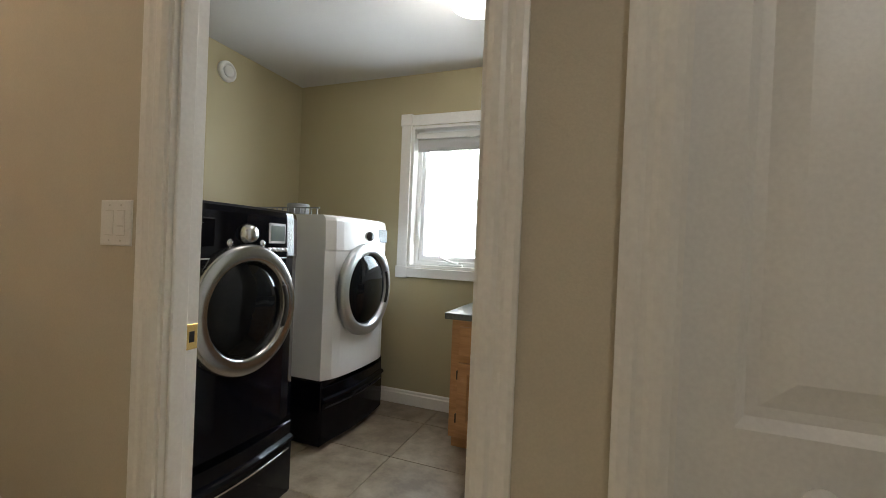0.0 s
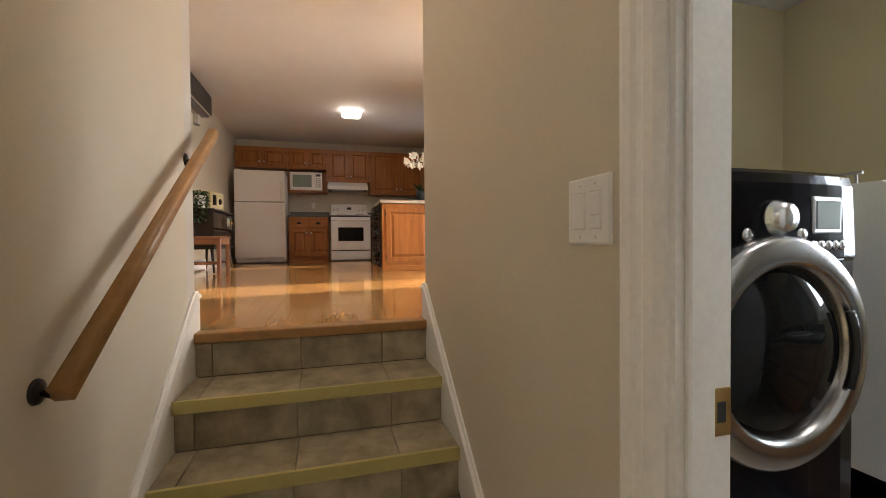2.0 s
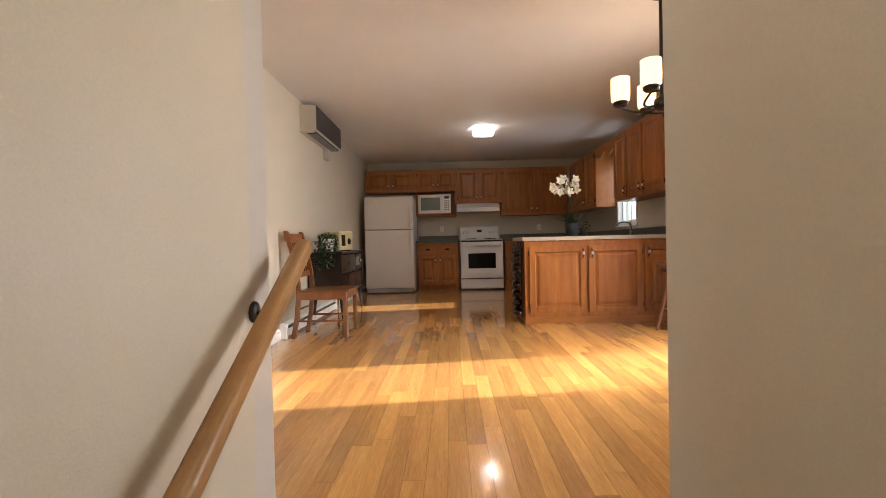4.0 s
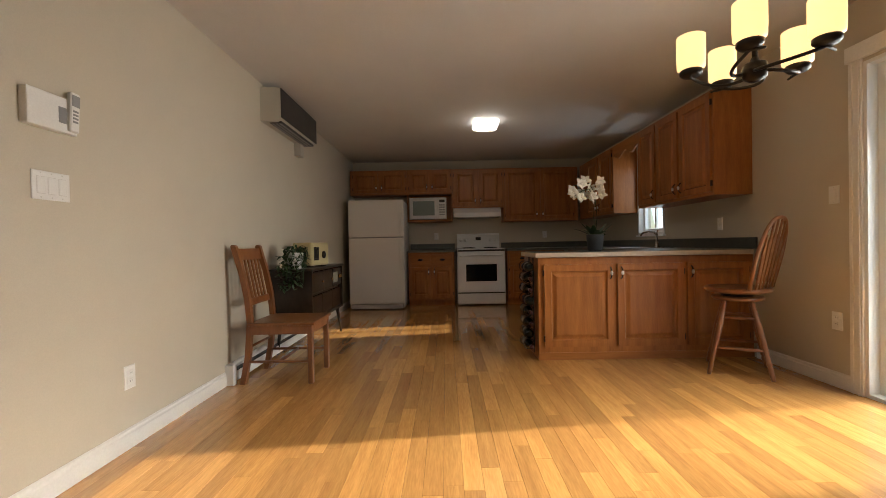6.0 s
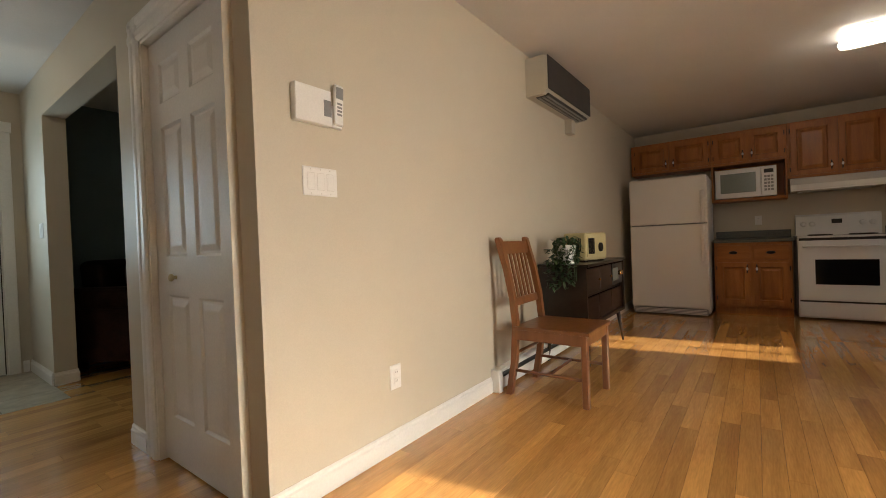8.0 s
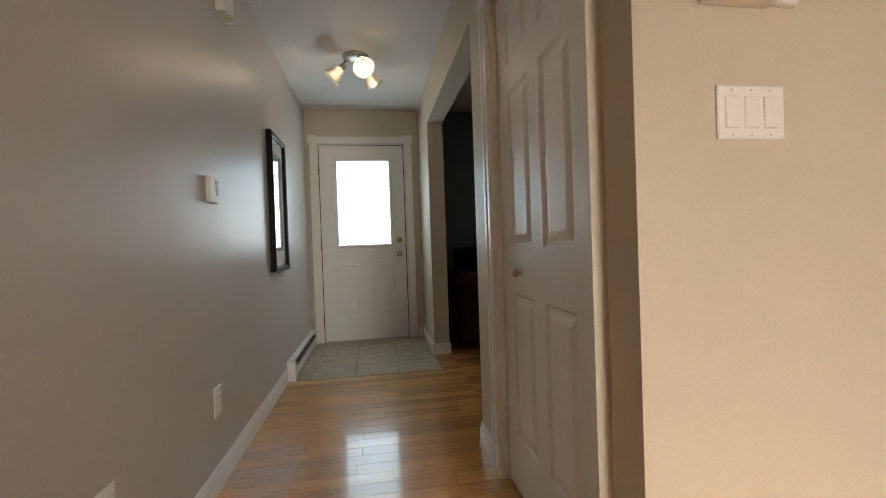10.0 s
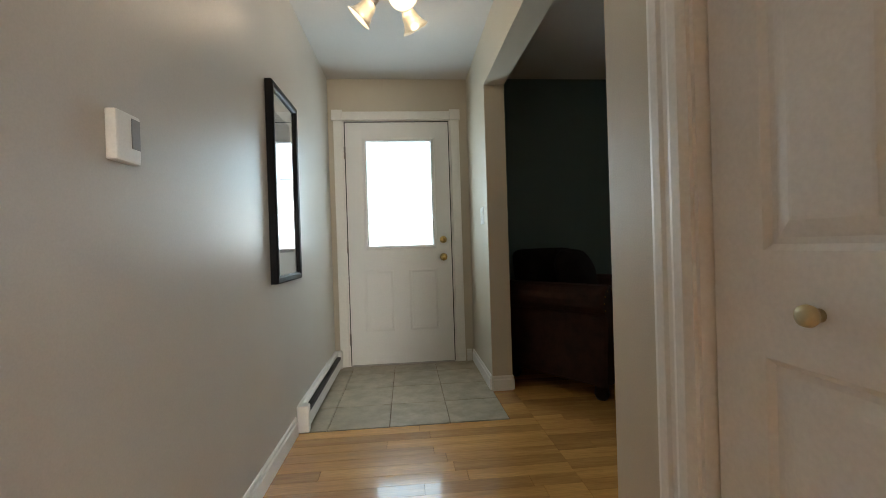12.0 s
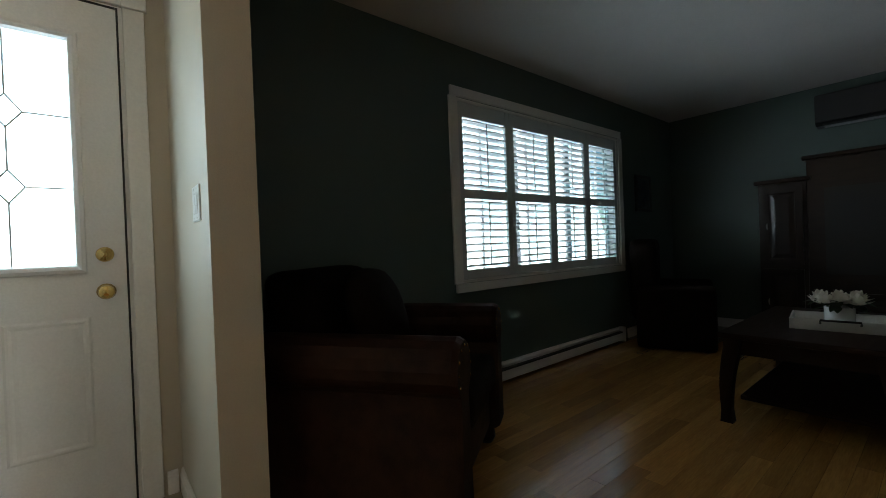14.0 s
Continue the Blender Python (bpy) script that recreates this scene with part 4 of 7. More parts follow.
cabinet("wall_cabinet", far(-1.36, 1.83), 0.95, UT - 1.83, 0.318, [(0.05, 0.47, 0.03, 0.38, "r"), (0.50, 0.92, 0.03, 0.38, "l")], "short honey oak cabinet above the fridge", group=G_U)
cab = cabinet("wall_cabinet", far(-0.325, 1.83), 0.755, UT - 1.83, 0.318, [(0.03, 0.362, 0.03, 0.38, "r"), (0.392, 0.725, 0.03, 0.38, "l")], "short honey oak cabinet above a microwave shelf", group=G_U)
for x0 in (0.0, 0.735):
    box("side_panel", M_OAK, x0, x0 + 0.02, 0.0, 0.318, -0.46, 0.0, cab)
box("shelf", M_OAKH, 0.02, 0.735, -0.012, 0.318, -0.46, -0.425, cab, bevel=0.004)
box("back_panel", M_OAK, 0.02, 0.735, 0.306, 0.318, -0.425, 0.0, cab)
cabinet("wall_cabinet", far(0.43, 1.59), 0.85, UT - 1.59, 0.318, [(0.03, 0.41, 0.03, 0.62, "r"), (0.44, 0.82, 0.03, 0.62, "l")], "honey oak cabinet above the range hood", group=G_U)
cabinet("wall_cabinet", far(1.28, 1.35), 1.24, UT - 1.35, 0.318, [(0.03, 0.58, 0.03, 0.86, "r"), (0.62, 1.16, 0.03, 0.86, "l")], "tall double-door honey oak wall cabinet", group=G_U)
FN = YN - 0.32
cabinet("wall_cabinet", pose(-9.52, FN, 1.36), 1.39, UT - 1.36, 0.318, [(0.40, 0.86, 0.03, 0.85, "r"), (0.90, 1.36, 0.03, 0.85, "l")], "honey oak corner cabinet beside the window", group=G_U)
cab = cabinet("wall_cabinet", pose(-7.40, FN, 1.36), 1.37, UT - 1.36, 0.318, [(0.03, 0.41, 0.03, 0.85, "r"), (0.44, 0.84, 0.03, 0.85, "r"), (0.88, 1.34, 0.03, 0.85, "l")], "three-door honey oak cabinet ending over the peninsula", group=G_U)
# scalloped valance over the window
bm = bmesh.new()
cols = []
for i in range(25):
    x = -8.125 + 0.72 * i / 24
    u = i / 24
    z = 2.24 - 0.10 - 0.05 * math.sin(math.pi * u) ** 0.5 + 0.035 * math.cos(4 * math.pi * u) - 0.06 * (abs(u - 0.5) * 2) ** 3
    cols.append([bm.verts.new((x, FN + dy, zz)) for dy, zz in ((0, 2.24), (0.018, 2.24), (0.018, z), (0, z))])
for a, b in zip(cols, cols[1:]):
    for k in range(4):
        bm.faces.new((a[k], a[(k + 1) % 4], b[(k + 1) % 4], b[k]))
bm.faces.new(cols[0])
bm.faces.new(cols[-1][::-1])
tagged(part("window_valance", bm, M_OAKH), "scalloped honey oak valance over the kitchen window", "valance")

cabinet("base_cabinet", far(-0.30, 0, FB), 0.74, 0.862, 0.61, [(0.03, 0.355, 0.13, 0.63, "r"), (0.385, 0.71, 0.13, 0.63, "l")], "honey oak base cabinet with two drawers beside the range",
        [(0.03, 0.355, 0.66, 0.83), (0.385, 0.71, 0.66, 0.83)], toe=0.1, group=G_B)
cabinet("base_cabinet", far(1.29, 0, FB), 0.91, 0.862, 0.61, [(0.03, 0.44, 0.13, 0.63, "r")], "honey oak corner base cabinet with a drawer", [(0.03, 0.44, 0.66, 0.83)], toe=0.1, group=G_B)
cabinet("base_cabinet", pose(-9.22, YN - 0.62, 0), 1.2, 0.862, 0.61, [(0.05, 0.55, 0.13, 0.82, "r"), (0.62, 1.15, 0.13, 0.82, "l")], "honey oak base cabinet under the window counter", toe=0.1, group=G_B)
cabinet("base_cabinet", pose(-8.02, YN - 0.62, 0), 1.37, 0.862, 0.61, [(0.05, 0.66, 0.13, 0.82, "r"), (0.70, 1.30, 0.13, 0.82, "l")], "honey oak sink base cabinet", toe=0.1, group=G_B)
PX = -6.03
pen = cabinet("peninsula_cabinet", pose(PX, 0.99, 0, 0, 0, 90), 1.795, 0.858, 0.60,
              [(0.05, 0.63, 0.112, 0.80, "r"), (0.66, 1.21, 0.112, 0.80, "l"), (1.24, 1.75, 0.112, 0.80, "l")], "honey oak peninsula with three raised-panel doors", big=True)
box("plinth", M_OAKH, -0.002, 1.795, -0.006, 0.60, 0, 0.062, pen, bevel=0.002)


def worktop(name, pieces, label):
    ob = thing(name, pose(0, 0, 0), label, "worktop")
    for i, (x0, x1, y0, y1) in enumerate(pieces):
        box("slab", M_COUNTER, x0, x1, y0, y1, 0.866, 0.902, ob, bevel=0.006, seg=2)
    return ob


wt = worktop("worktop", [(XW + 0.001, FB + 0.03, -0.395, 0.378), (XW + 0.001, FB + 0.03, 1.187, YN - 0.001), (FB + 0.03, -6.66, YN - 0.65, YN - 0.001)], "dark green-grey laminate worktop with low backsplash")
for x0, x1, y0, y1 in ((XW + 0.001, XW + 0.02, -0.395, 0.378), (XW + 0.001, XW + 0.02, 1.187, YN - 0.02), (XW + 0.001, -5.98, YN - 0.02, YN - 0.001)):
    box("backsplash", M_COUNTER, x0, x1, y0, y1, 0.904, 1.0, wt, bevel=0.003)
ptop = thing("peninsula_worktop", pose(0, 0, 0), "laminate peninsula worktop with a pale edge", "worktop")
box("slab", M_COUNTER, -6.66, PX + 0.03, 0.97, YN - 0.022, 0.866, 0.903, ptop, bevel=0.004)
box("edge_band", M_COUNTERL, PX + 0.0305, PX + 0.036, 0.968, YN - 0.024, 0.862, 0.900, ptop, bevel=0.001)
box("edge_band", M_COUNTERL, -6.66, PX + 0.036, 0.964, 0.9695, 0.862, 0.900, ptop, bevel=0.001)

# sink and tap
sink = thing("kitchen_sink", pose(-7.45, 2.48, 0.904), "stainless steel kitchen sink in the worktop", "sink")
bm = bmesh.new()
bmr = [(0, 0.0), (0, 0.004), (0.018, 0.005), (0.024, 0.0), (0.03, -0.02), (0.05, -0.03)]
rows = []
for inset, z in bmr:
    rows.append([bm.verts.new(v) for v in ((-0.39 + inset, -0.23 + inset, z), (0.39 - inset, -0.23 + inset, z), (0.39 - inset, 0.21 - inset, z), (-0.39 + inset, 0.21 - inset, z))])
for a, b in zip(rows, rows[1:]):
    for k in range(4):
        bm.faces.new((a[k], a[(k + 1) % 4], b[(k + 1) % 4], b[k]))
bm.faces.new(rows[-1])
for v in bm.verts:
    v.co.z = max(v.co.z, 0.0006) if v.co.z > -0.01 else 0.0008
part("basin", bm, M_CHROME, sink)
tap = thing("kitchen_tap", pose(-7.45, 2.70, 0.904), "chrome kitchen tap with a swivel spout", "tap")
lathe("base", M_CHROME, [(0.028, 0), (0.028, 0.01), (0.02, 0.02), (0.018, 0.07)], None, tap, 16)
tube("spout", M_CHROME, [(0, 0, 0.05), (0, 0, 0.14), (0, -0.03, 0.18), (0, -0.10, 0.19), (0, -0.17, 0.17), (0, -0.19, 0.14)], [0.014, 0.013, 0.012, 0.011, 0.010, 0.011], tap, 12)
tube("lever", M_CHROME, [(0, 0, 0.14), (0.02, -0.01, 0.17), (0.08, -0.03, 0.20)], [0.012, 0.008, 0.006], tap, 8)

# fridge
fr = thing("fridge", pose(-8.92, -1.265, 0, 0, 0, 90) @ Matrix.Diagonal((1.06, 1, 1, 1)), "white top-freezer refrigerator with textured doors", "fridge")
box("body", M_FRIDGE, 0.0, 0.80, 0.055, 0.80, 0.03, 1.675, fr, bevel=0.01, seg=2)
lower = box("fridge_door", M_FRIDGE, 0.0, 0.80, 0.0, 0.05, 0.095, 1.105, fr, bevel=0.012, seg=3)
upper = box("freezer_door", M_FRIDGE, 0.0, 0.80, 0.0, 0.05, 1.118, 1.685, fr, bevel=0.012, seg=3)
box("door_gasket", M_GREYP, 0.01, 0.79, 0.03, 0.056, 0.10, 1.67, fr)
box("handle", M_FRIDGE, 0.735, 0.775, -0.035, 0.004, 0.60, 1.09, lower, bevel=0.012, seg=2)
box("handle", M_FRIDGE, 0.735, 0.775, -0.035, 0.004, 1.13, 1.50, upper, bevel=0.012, seg=2)
grille = box("grille", M_GREYP, 0.02, 0.78, 0.02, 0.05, 0.015, 0.085, fr, bevel=0.003)
for k in range(4):
    box("grille_bar", M_FRIDGE, 0.03, 0.77, 0.012, 0.02, 0.02 + 0.017 * k, 0.028 + 0.017 * k, grille)
box("hinge_cap", M_FRIDGE, 0.02, 0.10, 0.01, 0.07, 1.685, 1.70, fr, bevel=0.004)

# cooker
st = thing("electric_range", pose(FB + 0.05, 0.397, 0, 0, 0, 90), "white electric range with a dark oven window", "cooker")
box("body", M_WHITE, 0.0, 0.77, 0.03, 0.66, 0.02, 0.895, st, bevel=0.004)
box("cooktop", M_WHITE, -0.005, 0.775, -0.005, 0.66, 0.896, 0.915, st, bevel=0.006, seg=2)
od = box("oven_door", M_WHITE, 0.008, 0.762, 0.0, 0.03, 0.215, 0.865, st, bevel=0.008, seg=2)
box("oven_window", M_DARKGLASS, 0.14, 0.63, -0.0025, 0.0, 0.39, 0.66, od, bevel=0.001)
tube("oven_handle", M_WHITE, [(0.05, 0.0, 0.80), (0.05, -0.04, 0.805), (0.10, -0.048, 0.805), (0.67, -0.048, 0.805), (0.72, -0.04, 0.805), (0.72, 0.0, 0.80)], 0.012, od, 10)
box("door_gap", M_BLACKP, 0.01, 0.76, 0.012, 0.031, 0.866, 0.893, st)
dw = box("drawer", M_WHITE, 0.008, 0.762, 0.002, 0.03, 0.035, 0.195, st, bevel=0.008, seg=2)
box("drawer_gap", M_BLACKP, 0.01, 0.76, 0.01, 0.031, 0.197, 0.213, st)
bm = bmesh.new()
v = [bm.verts.new(c) for x in (0.02, 0.75) for c in ((x, 0.57, 0.915), (x, 0.655, 0.915), (x, 0.655, 1.165), (x, 0.60, 1.165), (x, 0.575, 1.14))]
bm.faces.new(v[:5])
bm.faces.new(v[5:][::-1])
for k in range(5):
    bm.faces.new((v[k], v[(k + 1) % 5], v[5 + (k + 1) % 5], v[5 + k]))
panel = part("control_panel", bm, M_WHITE, st)
for x in (0.09, 0.17, 0.60, 0.68):
    lathe("dial", M_WHITE, [(0.028, 0), (0.026, 0.014), (0.018, 0.022), (0.008, 0.023)], pose(x, 0.575, 1.05, 90, 0, 0), panel, 18)
box("clock", M_BLACKP, 0.34, 0.43, 0.5705, 0.5745, 1.05, 1.10, panel)
for x, y, r in ((0.20, 0.17, 0.10), (0.57, 0.17, 0.08), (0.20, 0.43, 0.08), (0.57, 0.43, 0.10)):
    bm = bmesh.new()
    for q in (0.25, 0.5, 0.75, 1.0):
        pts = [(x + r * q * math.cos(a), y + r * q * math.sin(a), 0.924) for a in [2 * math.pi * i / 20 for i in range(21)]]
        add_tube(bm, pts, 0.006, 6, False)
    add_box(bm, x - r, x + r, y - 0.004, y + 0.004, 0.915, 0.920)
    part("burner", bm, M_BLACKP, st)

hood = thing("range_hood", pose(FU + 0.12, 0.36, 1.43, 0, 0, 90), "cream under-cabinet range hood", "range hood")
bm = bmesh.new()
v = [bm.verts.new(c) for x in (0.0, 0.78) for c in ((x, 0.0, 0.0), (x, 0.42, 0.0), (x, 0.42, 0.155), (x, 0.10, 0.155), (x, 0.0, 0.07))]
bm.faces.new(v[:5])
bm.faces.new(v[5:][::-1])
for k in range(5):
    bm.faces.new((v[k], v[(k + 1) % 5], v[5 + (k + 1) % 5], v[5 + k]))
part("canopy", bm, M_CERAMIC, hood)
box("lip", M_CERAMIC, 0.0, 0.78, -0.006, 0.0, 0.0, 0.022, hood, bevel=0.002)
box("filter", M_NICKEL, 0.08, 0.70, 0.05, 0.38, -0.006, -0.001, hood)

mw = thing("microwave", pose(FU + 0.0, -0.375, 1.406, 0, 0, 90), "white microwave oven on the cabinet shelf", "microwave")
box("body", M_WHITE, 0.0, 0.62, 0.012, 0.29, 0.008, 0.37, mw, bevel=0.008, seg=2)
md = box("door", M_WHITE, 0.004, 0.47, -0.006, 0.012, 0.014, 0.365, mw, bevel=0.006, seg=2)
box("door_window", M_SCREEN, 0.06, 0.42, -0.008, -0.0055, 0.07, 0.31, md)
cp = box("control_panel", M_WHITE, 0.475, 0.616, -0.006, 0.012, 0.014, 0.365, mw, bevel=0.006, seg=2)
box("display", M_BLACKP, 0.50, 0.59, -0.0085, -0.0055, 0.285, 0.33, cp)
for r in range(5):
    for c in range(3):
        box("key", M_GREYP, 0.50 + 0.032 * c, 0.524 + 0.032 * c, -0.0075, -0.0055, 0.07 + 0.04 * r, 0.095 + 0.04 * r, cp)
for x in (0.05, 0.57):
    for y in (0.05, 0.25):
        lathe("foot", M_BLACKP, [(0.015, -0.0), (0.015, 0.009)], pose(x, y, 0), mw, 10)

# wine rack and bottles on the end of the peninsula
rack = thing("wine_rack", pose(-6.14, 0.986, 0.04), "black metal wall rack for wine bottles", "wine rack")
for x in (0.0, -0.17):
    box("upright", M_BRONZE, x - 0.005, x + 0.005, -0.018, -0.008, 0.0, 0.82, rack, bevel=0.001)
BZ = [0.075, 0.17, 0.265, 0.36, 0.455, 0.55, 0.645, 0.74]
for i, bz in enumerate(BZ):
    for x in (0.0, -0.17):
        pts = [(x, -0.058 + 0.045 * math.cos(a), bz + 0.045 * math.sin(a)) for a in [2 * math.pi * k / 16 for k in range(17)]]
        tube("ring", M_BRONZE, pts, 0.0035, rack, 6)
BPROF = [(0.012, 0.0), (0.03, 0.0), (0.037, 0.006), (0.037, 0.19), (0.030, 0.215), (0.016, 0.238), (0.0145, 0.29), (0.016, 0.295), (0.015, 0.303), (0.008, 0.304)]


def wine_bottle(m, label):
    ob = thing("wine_bottle", m, label, "bottle", "bottles in the wine rack")
    lathe("bottle", M_BOTTLE, BPROF, None, ob, 16)
    lathe("foil", M_FOIL, [(0.0152, 0.245), (0.0156, 0.29), (0.0168, 0.297), (0.0158, 0.3045), (0.004, 0.305)], None, ob, 12, "dark red foil capsule", False)
    lathe("paper_label", M_LABEL, [(0.0374, 0.05), (0.0374, 0.14)], None, ob, 16, "dull paper label", False)
    return ob


wb = None
for i, bz in enumerate(BZ):
    shift = (0.03, -0.01, 0.02, 0.0, 0.035, 0.0, 0.015, 0.03)[i]
    m = pose(-6.34 + shift, 0.986 - 0.058, 0.04 + bz, 0, 90, 0) if i % 3 != 1 else pose(-6.09 + shift, 0.986 - 0.058, 0.04 + bz, 0, -90, 0)
    if wb is None:
        wb = wine_bottle(m, "dark wine bottle lying in the metal rack")
    else:
        copy_thing(wb, m)


# ---- plants ----
def leaf(bm, base, tip, width, sag=0.0, segs=4):
    base, tip = Vector(base), Vector(tip)
    d = tip - base
    side = d.cross(Vector((0, 0, 1)))
    side = side.normalized() if side.length > 1e-4 else Vector((1, 0, 0))
    prev = None
    for i in range(segs + 1):
        u = i / segs
        p = base + d * u + Vector((0, 0, -sag * u * u))
        w = width * math.sin(math.pi * min(0.97, 0.12 + 0.85 * u)) * 0.5
        row = [bm.verts.new(p - side * w), bm.verts.new(p + Vector((0, 0, -w * 0.35))), bm.verts.new(p + side * w)]
        if prev:
            for k in range(2):
                bm.faces.new((prev[k], prev[k + 1], row[k + 1], row[k]))
        prev = row


orchid = thing("orchid", pose(-6.28, 1.56, 0.904), "white orchid in a charcoal pot on the worktop", "plant")
lathe("pot", M_POT, [(0.05, 0), (0.062, 0.006), (0.072, 0.10), (0.075, 0.145), (0.070, 0.147), (0.066, 0.12)], None, orchid, 24)
lathe("soil", M_DKWOOD, [(0.064, 0.122), (0.03, 0.13), (0.002, 0.132)], None, orchid, 16)
r = random.Random(3)
bm = bmesh.new()
for k in range(11):
    a = k * 2.4 + r.uniform(-0.3, 0.3)
    L = r.uniform(0.11, 0.2)
    leaf(bm, (0.02 * math.cos(a), 0.02 * math.sin(a), 0.13), (L * math.cos(a), L * math.sin(a), 0.13 + r.uniform(0.05, 0.16)), 0.05, r.uniform(0.0, 0.06), 5)
part("leaves", bm, M_LEAF, orchid, smooth=True)
for s, top in ((1, 0.60), (-1, 0.55)):
    pts = [(0.01, 0.0, 0.13), (0.02, 0.015 * s, 0.30), (0.03, -0.01, top - 0.08), (0.04, -0.06, top), (0.05, -0.16 - 0.03 * s, top - 0.02), (0.05, -0.22, top - 0.08)]
    tube("stem", M_LEAF, pts, 0.0035, orchid, 6)


def flower(m, k):
    bm = bmesh.new()
    rr = random.Random(k)
    for i in range(5):
        a = 2 * math.pi * i / 5 + rr.uniform(-0.15, 0.15)
        L = 0.050 * (1.1 if i % 2 else 0.9)
        prev = None
        for u in range(5):
            f = u / 4
            p = Vector((math.cos(a) * L * f, math.sin(a) * L * f, 0.010 * math.sin(f * 2.4)))
            s = Vector((-math.sin(a), math.cos(a), 0)) * (0.018 * math.sin(math.pi * min(0.96, 0.1 + 0.85 * f)))
            row = [bm.verts.new(m @ (p - s)), bm.verts.new(m @ (p + Vector((0, 0, 0.003)))), bm.verts.new(m @ (p + s))]
            if prev:
                for q in range(2):
                    bm.faces.new((prev[q], prev[q + 1], row[q + 1], row[q]))
            prev = row
    add_lathe(bm, [(0.003, 0), (0.007, 0.006), (0.005, 0.014), (0.001, 0.018)], m, 8)
    return bm


for k in range(20):
    u = k / 19
    m = pose(0.05 + r.uniform(-0.05, 0.05), 0.03 - 0.24 * u + r.uniform(-0.03, 0.03), 0.55 - 0.02 * u + 0.09 * math.sin(2.6 * k) * math.sin(math.pi * (0.15 + 0.8 * u)), 0, 90 + r.uniform(-45, 30), r.uniform(-60, 60))
    part("flower", flower(m, k), M_PETAL, orchid, smooth=True)

# dark leafy plant on the worktop corner
herb = thing("potted_herb", pose(-8.6, 2.42, 0.904), "small dark leafy plant in the worktop corner", "plant")
lathe("pot", M_POT, [(0.05, 0), (0.065, 0.10), (0.06, 0.10)], None, herb, 16)
bm = bmesh.new()
for k in range(60):
    a, b = r.uniform(0, 6.28), r.uniform(0.0, 1.0)
    c = Vector((0.10 * math.cos(a) * b, 0.10 * math.sin(a) * b, r.uniform(0.11, 0.24)))
    leaf(bm, c, c + Vector((r.uniform(-0.05, 0.05), r.uniform(-0.05, 0.05), r.uniform(-0.02, 0.03))), 0.025, 0.0, 3)
part("leaves", bm, M_LEAF, herb, smooth=True)


# ---- lamps of the kitchen ----
lamp = thing("ceiling_light", pose(-7.5, 0.72, CEIL), "lit square flush ceiling light with a white glass cover", "lamp")
box("mount", M_PLASTIC, -0.13, 0.13, -0.13, 0.13, -0.03, 0.0, lamp, bevel=0.004)
bm = bmesh.new()
rows = []
for s, z in ((0.142, -0.022), (0.148, -0.04), (0.138, -0.075), (0.11, -0.092), (0.05, -0.10)):
    rows.append([bm.verts.new((s * cx + (0), s * cy, z)) for cx, cy in ((-1, -0.9), (-0.9, -1), (0.9, -1), (1, -0.9), (1, 0.9), (0.9, 1), (-0.9, 1), (-1, 0.9))])
for a, b in zip(rows, rows[1:]):
    for k in range(8):
        bm.faces.new((a[k], a[(k + 1) % 8], b[(k + 1) % 8], b[k]))
bm.faces.new(rows[-1])
part("diffuser", bm, M_DIFF, lamp, smooth=True)

HUB = (-4.392, 1.608, 1.728)
ch = thing("chandelier", pose(*HUB), "bronze chandelier with five lit amber glass shades", "chandelier")
lathe("hub", M_BRONZE, [(0.004, -0.05), (0.02, -0.046), (0.045, -0.03), (0.05, 0.0), (0.045, 0.03), (0.02, 0.04), (0.014, 0.06)], None, ch, 20)
tube("stem", M_BRONZE, [(0, 0, 0.05), (0, 0, CEIL - HUB[2] - 0.02)], 0.011, ch, 10)
lathe("canopy", M_BRONZE, [(0.012, CEIL - HUB[2] - 0.05), (0.05, CEIL - HUB[2] - 0.03), (0.062, CEIL - HUB[2] - 0.002)], None, ch, 20)
for k in range(5):
    a = radians(32 + 72 * k)
    pts = []
    for i in range(9):
        u = i / 8
        rad = 0.04 + 0.205 * u
        b = a - 1.25 * (1 - u) ** 1.2
        pts.append((rad * math.cos(b), rad * math.sin(b), -0.008 - 0.022 * math.sin(math.pi * u) + 0.02 * u))
    e = (0.262 * math.cos(a + 0.20), 0.262 * math.sin(a + 0.20), 0.002)
    arm = tube("arm", M_BRONZE, pts + [e], [0.0075] * 9 + [0.005], ch, 8)
    cx, cy = 0.245 * math.cos(a), 0.245 * math.sin(a)
    cup = lathe("cup", M_BRONZE, [(0.012, 0.010), (0.036, 0.016), (0.048, 0.028), (0.048, 0.044), (0.040, 0.05)], pose(cx, cy, 0.0), ch, 20)
    lathe("shade", M_SHADE, [(0.042, 0.044), (0.058, 0.056), (0.060, 0.10), (0.060, 0.200), (0.057, 0.202), (0.055, 0.10), (0.026, 0.058)], pose(cx, cy, 0.0), ch, 24, "lit amber glass shade", False)
    bulb("chandelier_bulb", (HUB[0] + cx, HUB[1] + cy, HUB[2] + 0.215), CHAND, WARM, 0.03)


# ---- chair, console and stool ----
chair = thing("dining_chair", pose(-5.74, -0.99, 0, 0, 0, 180), "oak slat-back dining chair standing against the wall", "chair")
cw, cd, sh = 0.215, 0.235, 0.445
bm = bmesh.new()
add_box(bm, -cw - 0.01, cw + 0.01, -cd - 0.02, cd - 0.01, sh - 0.022, sh, 0.006, 2)
part("seat", bm, M_CHAIR, chair)
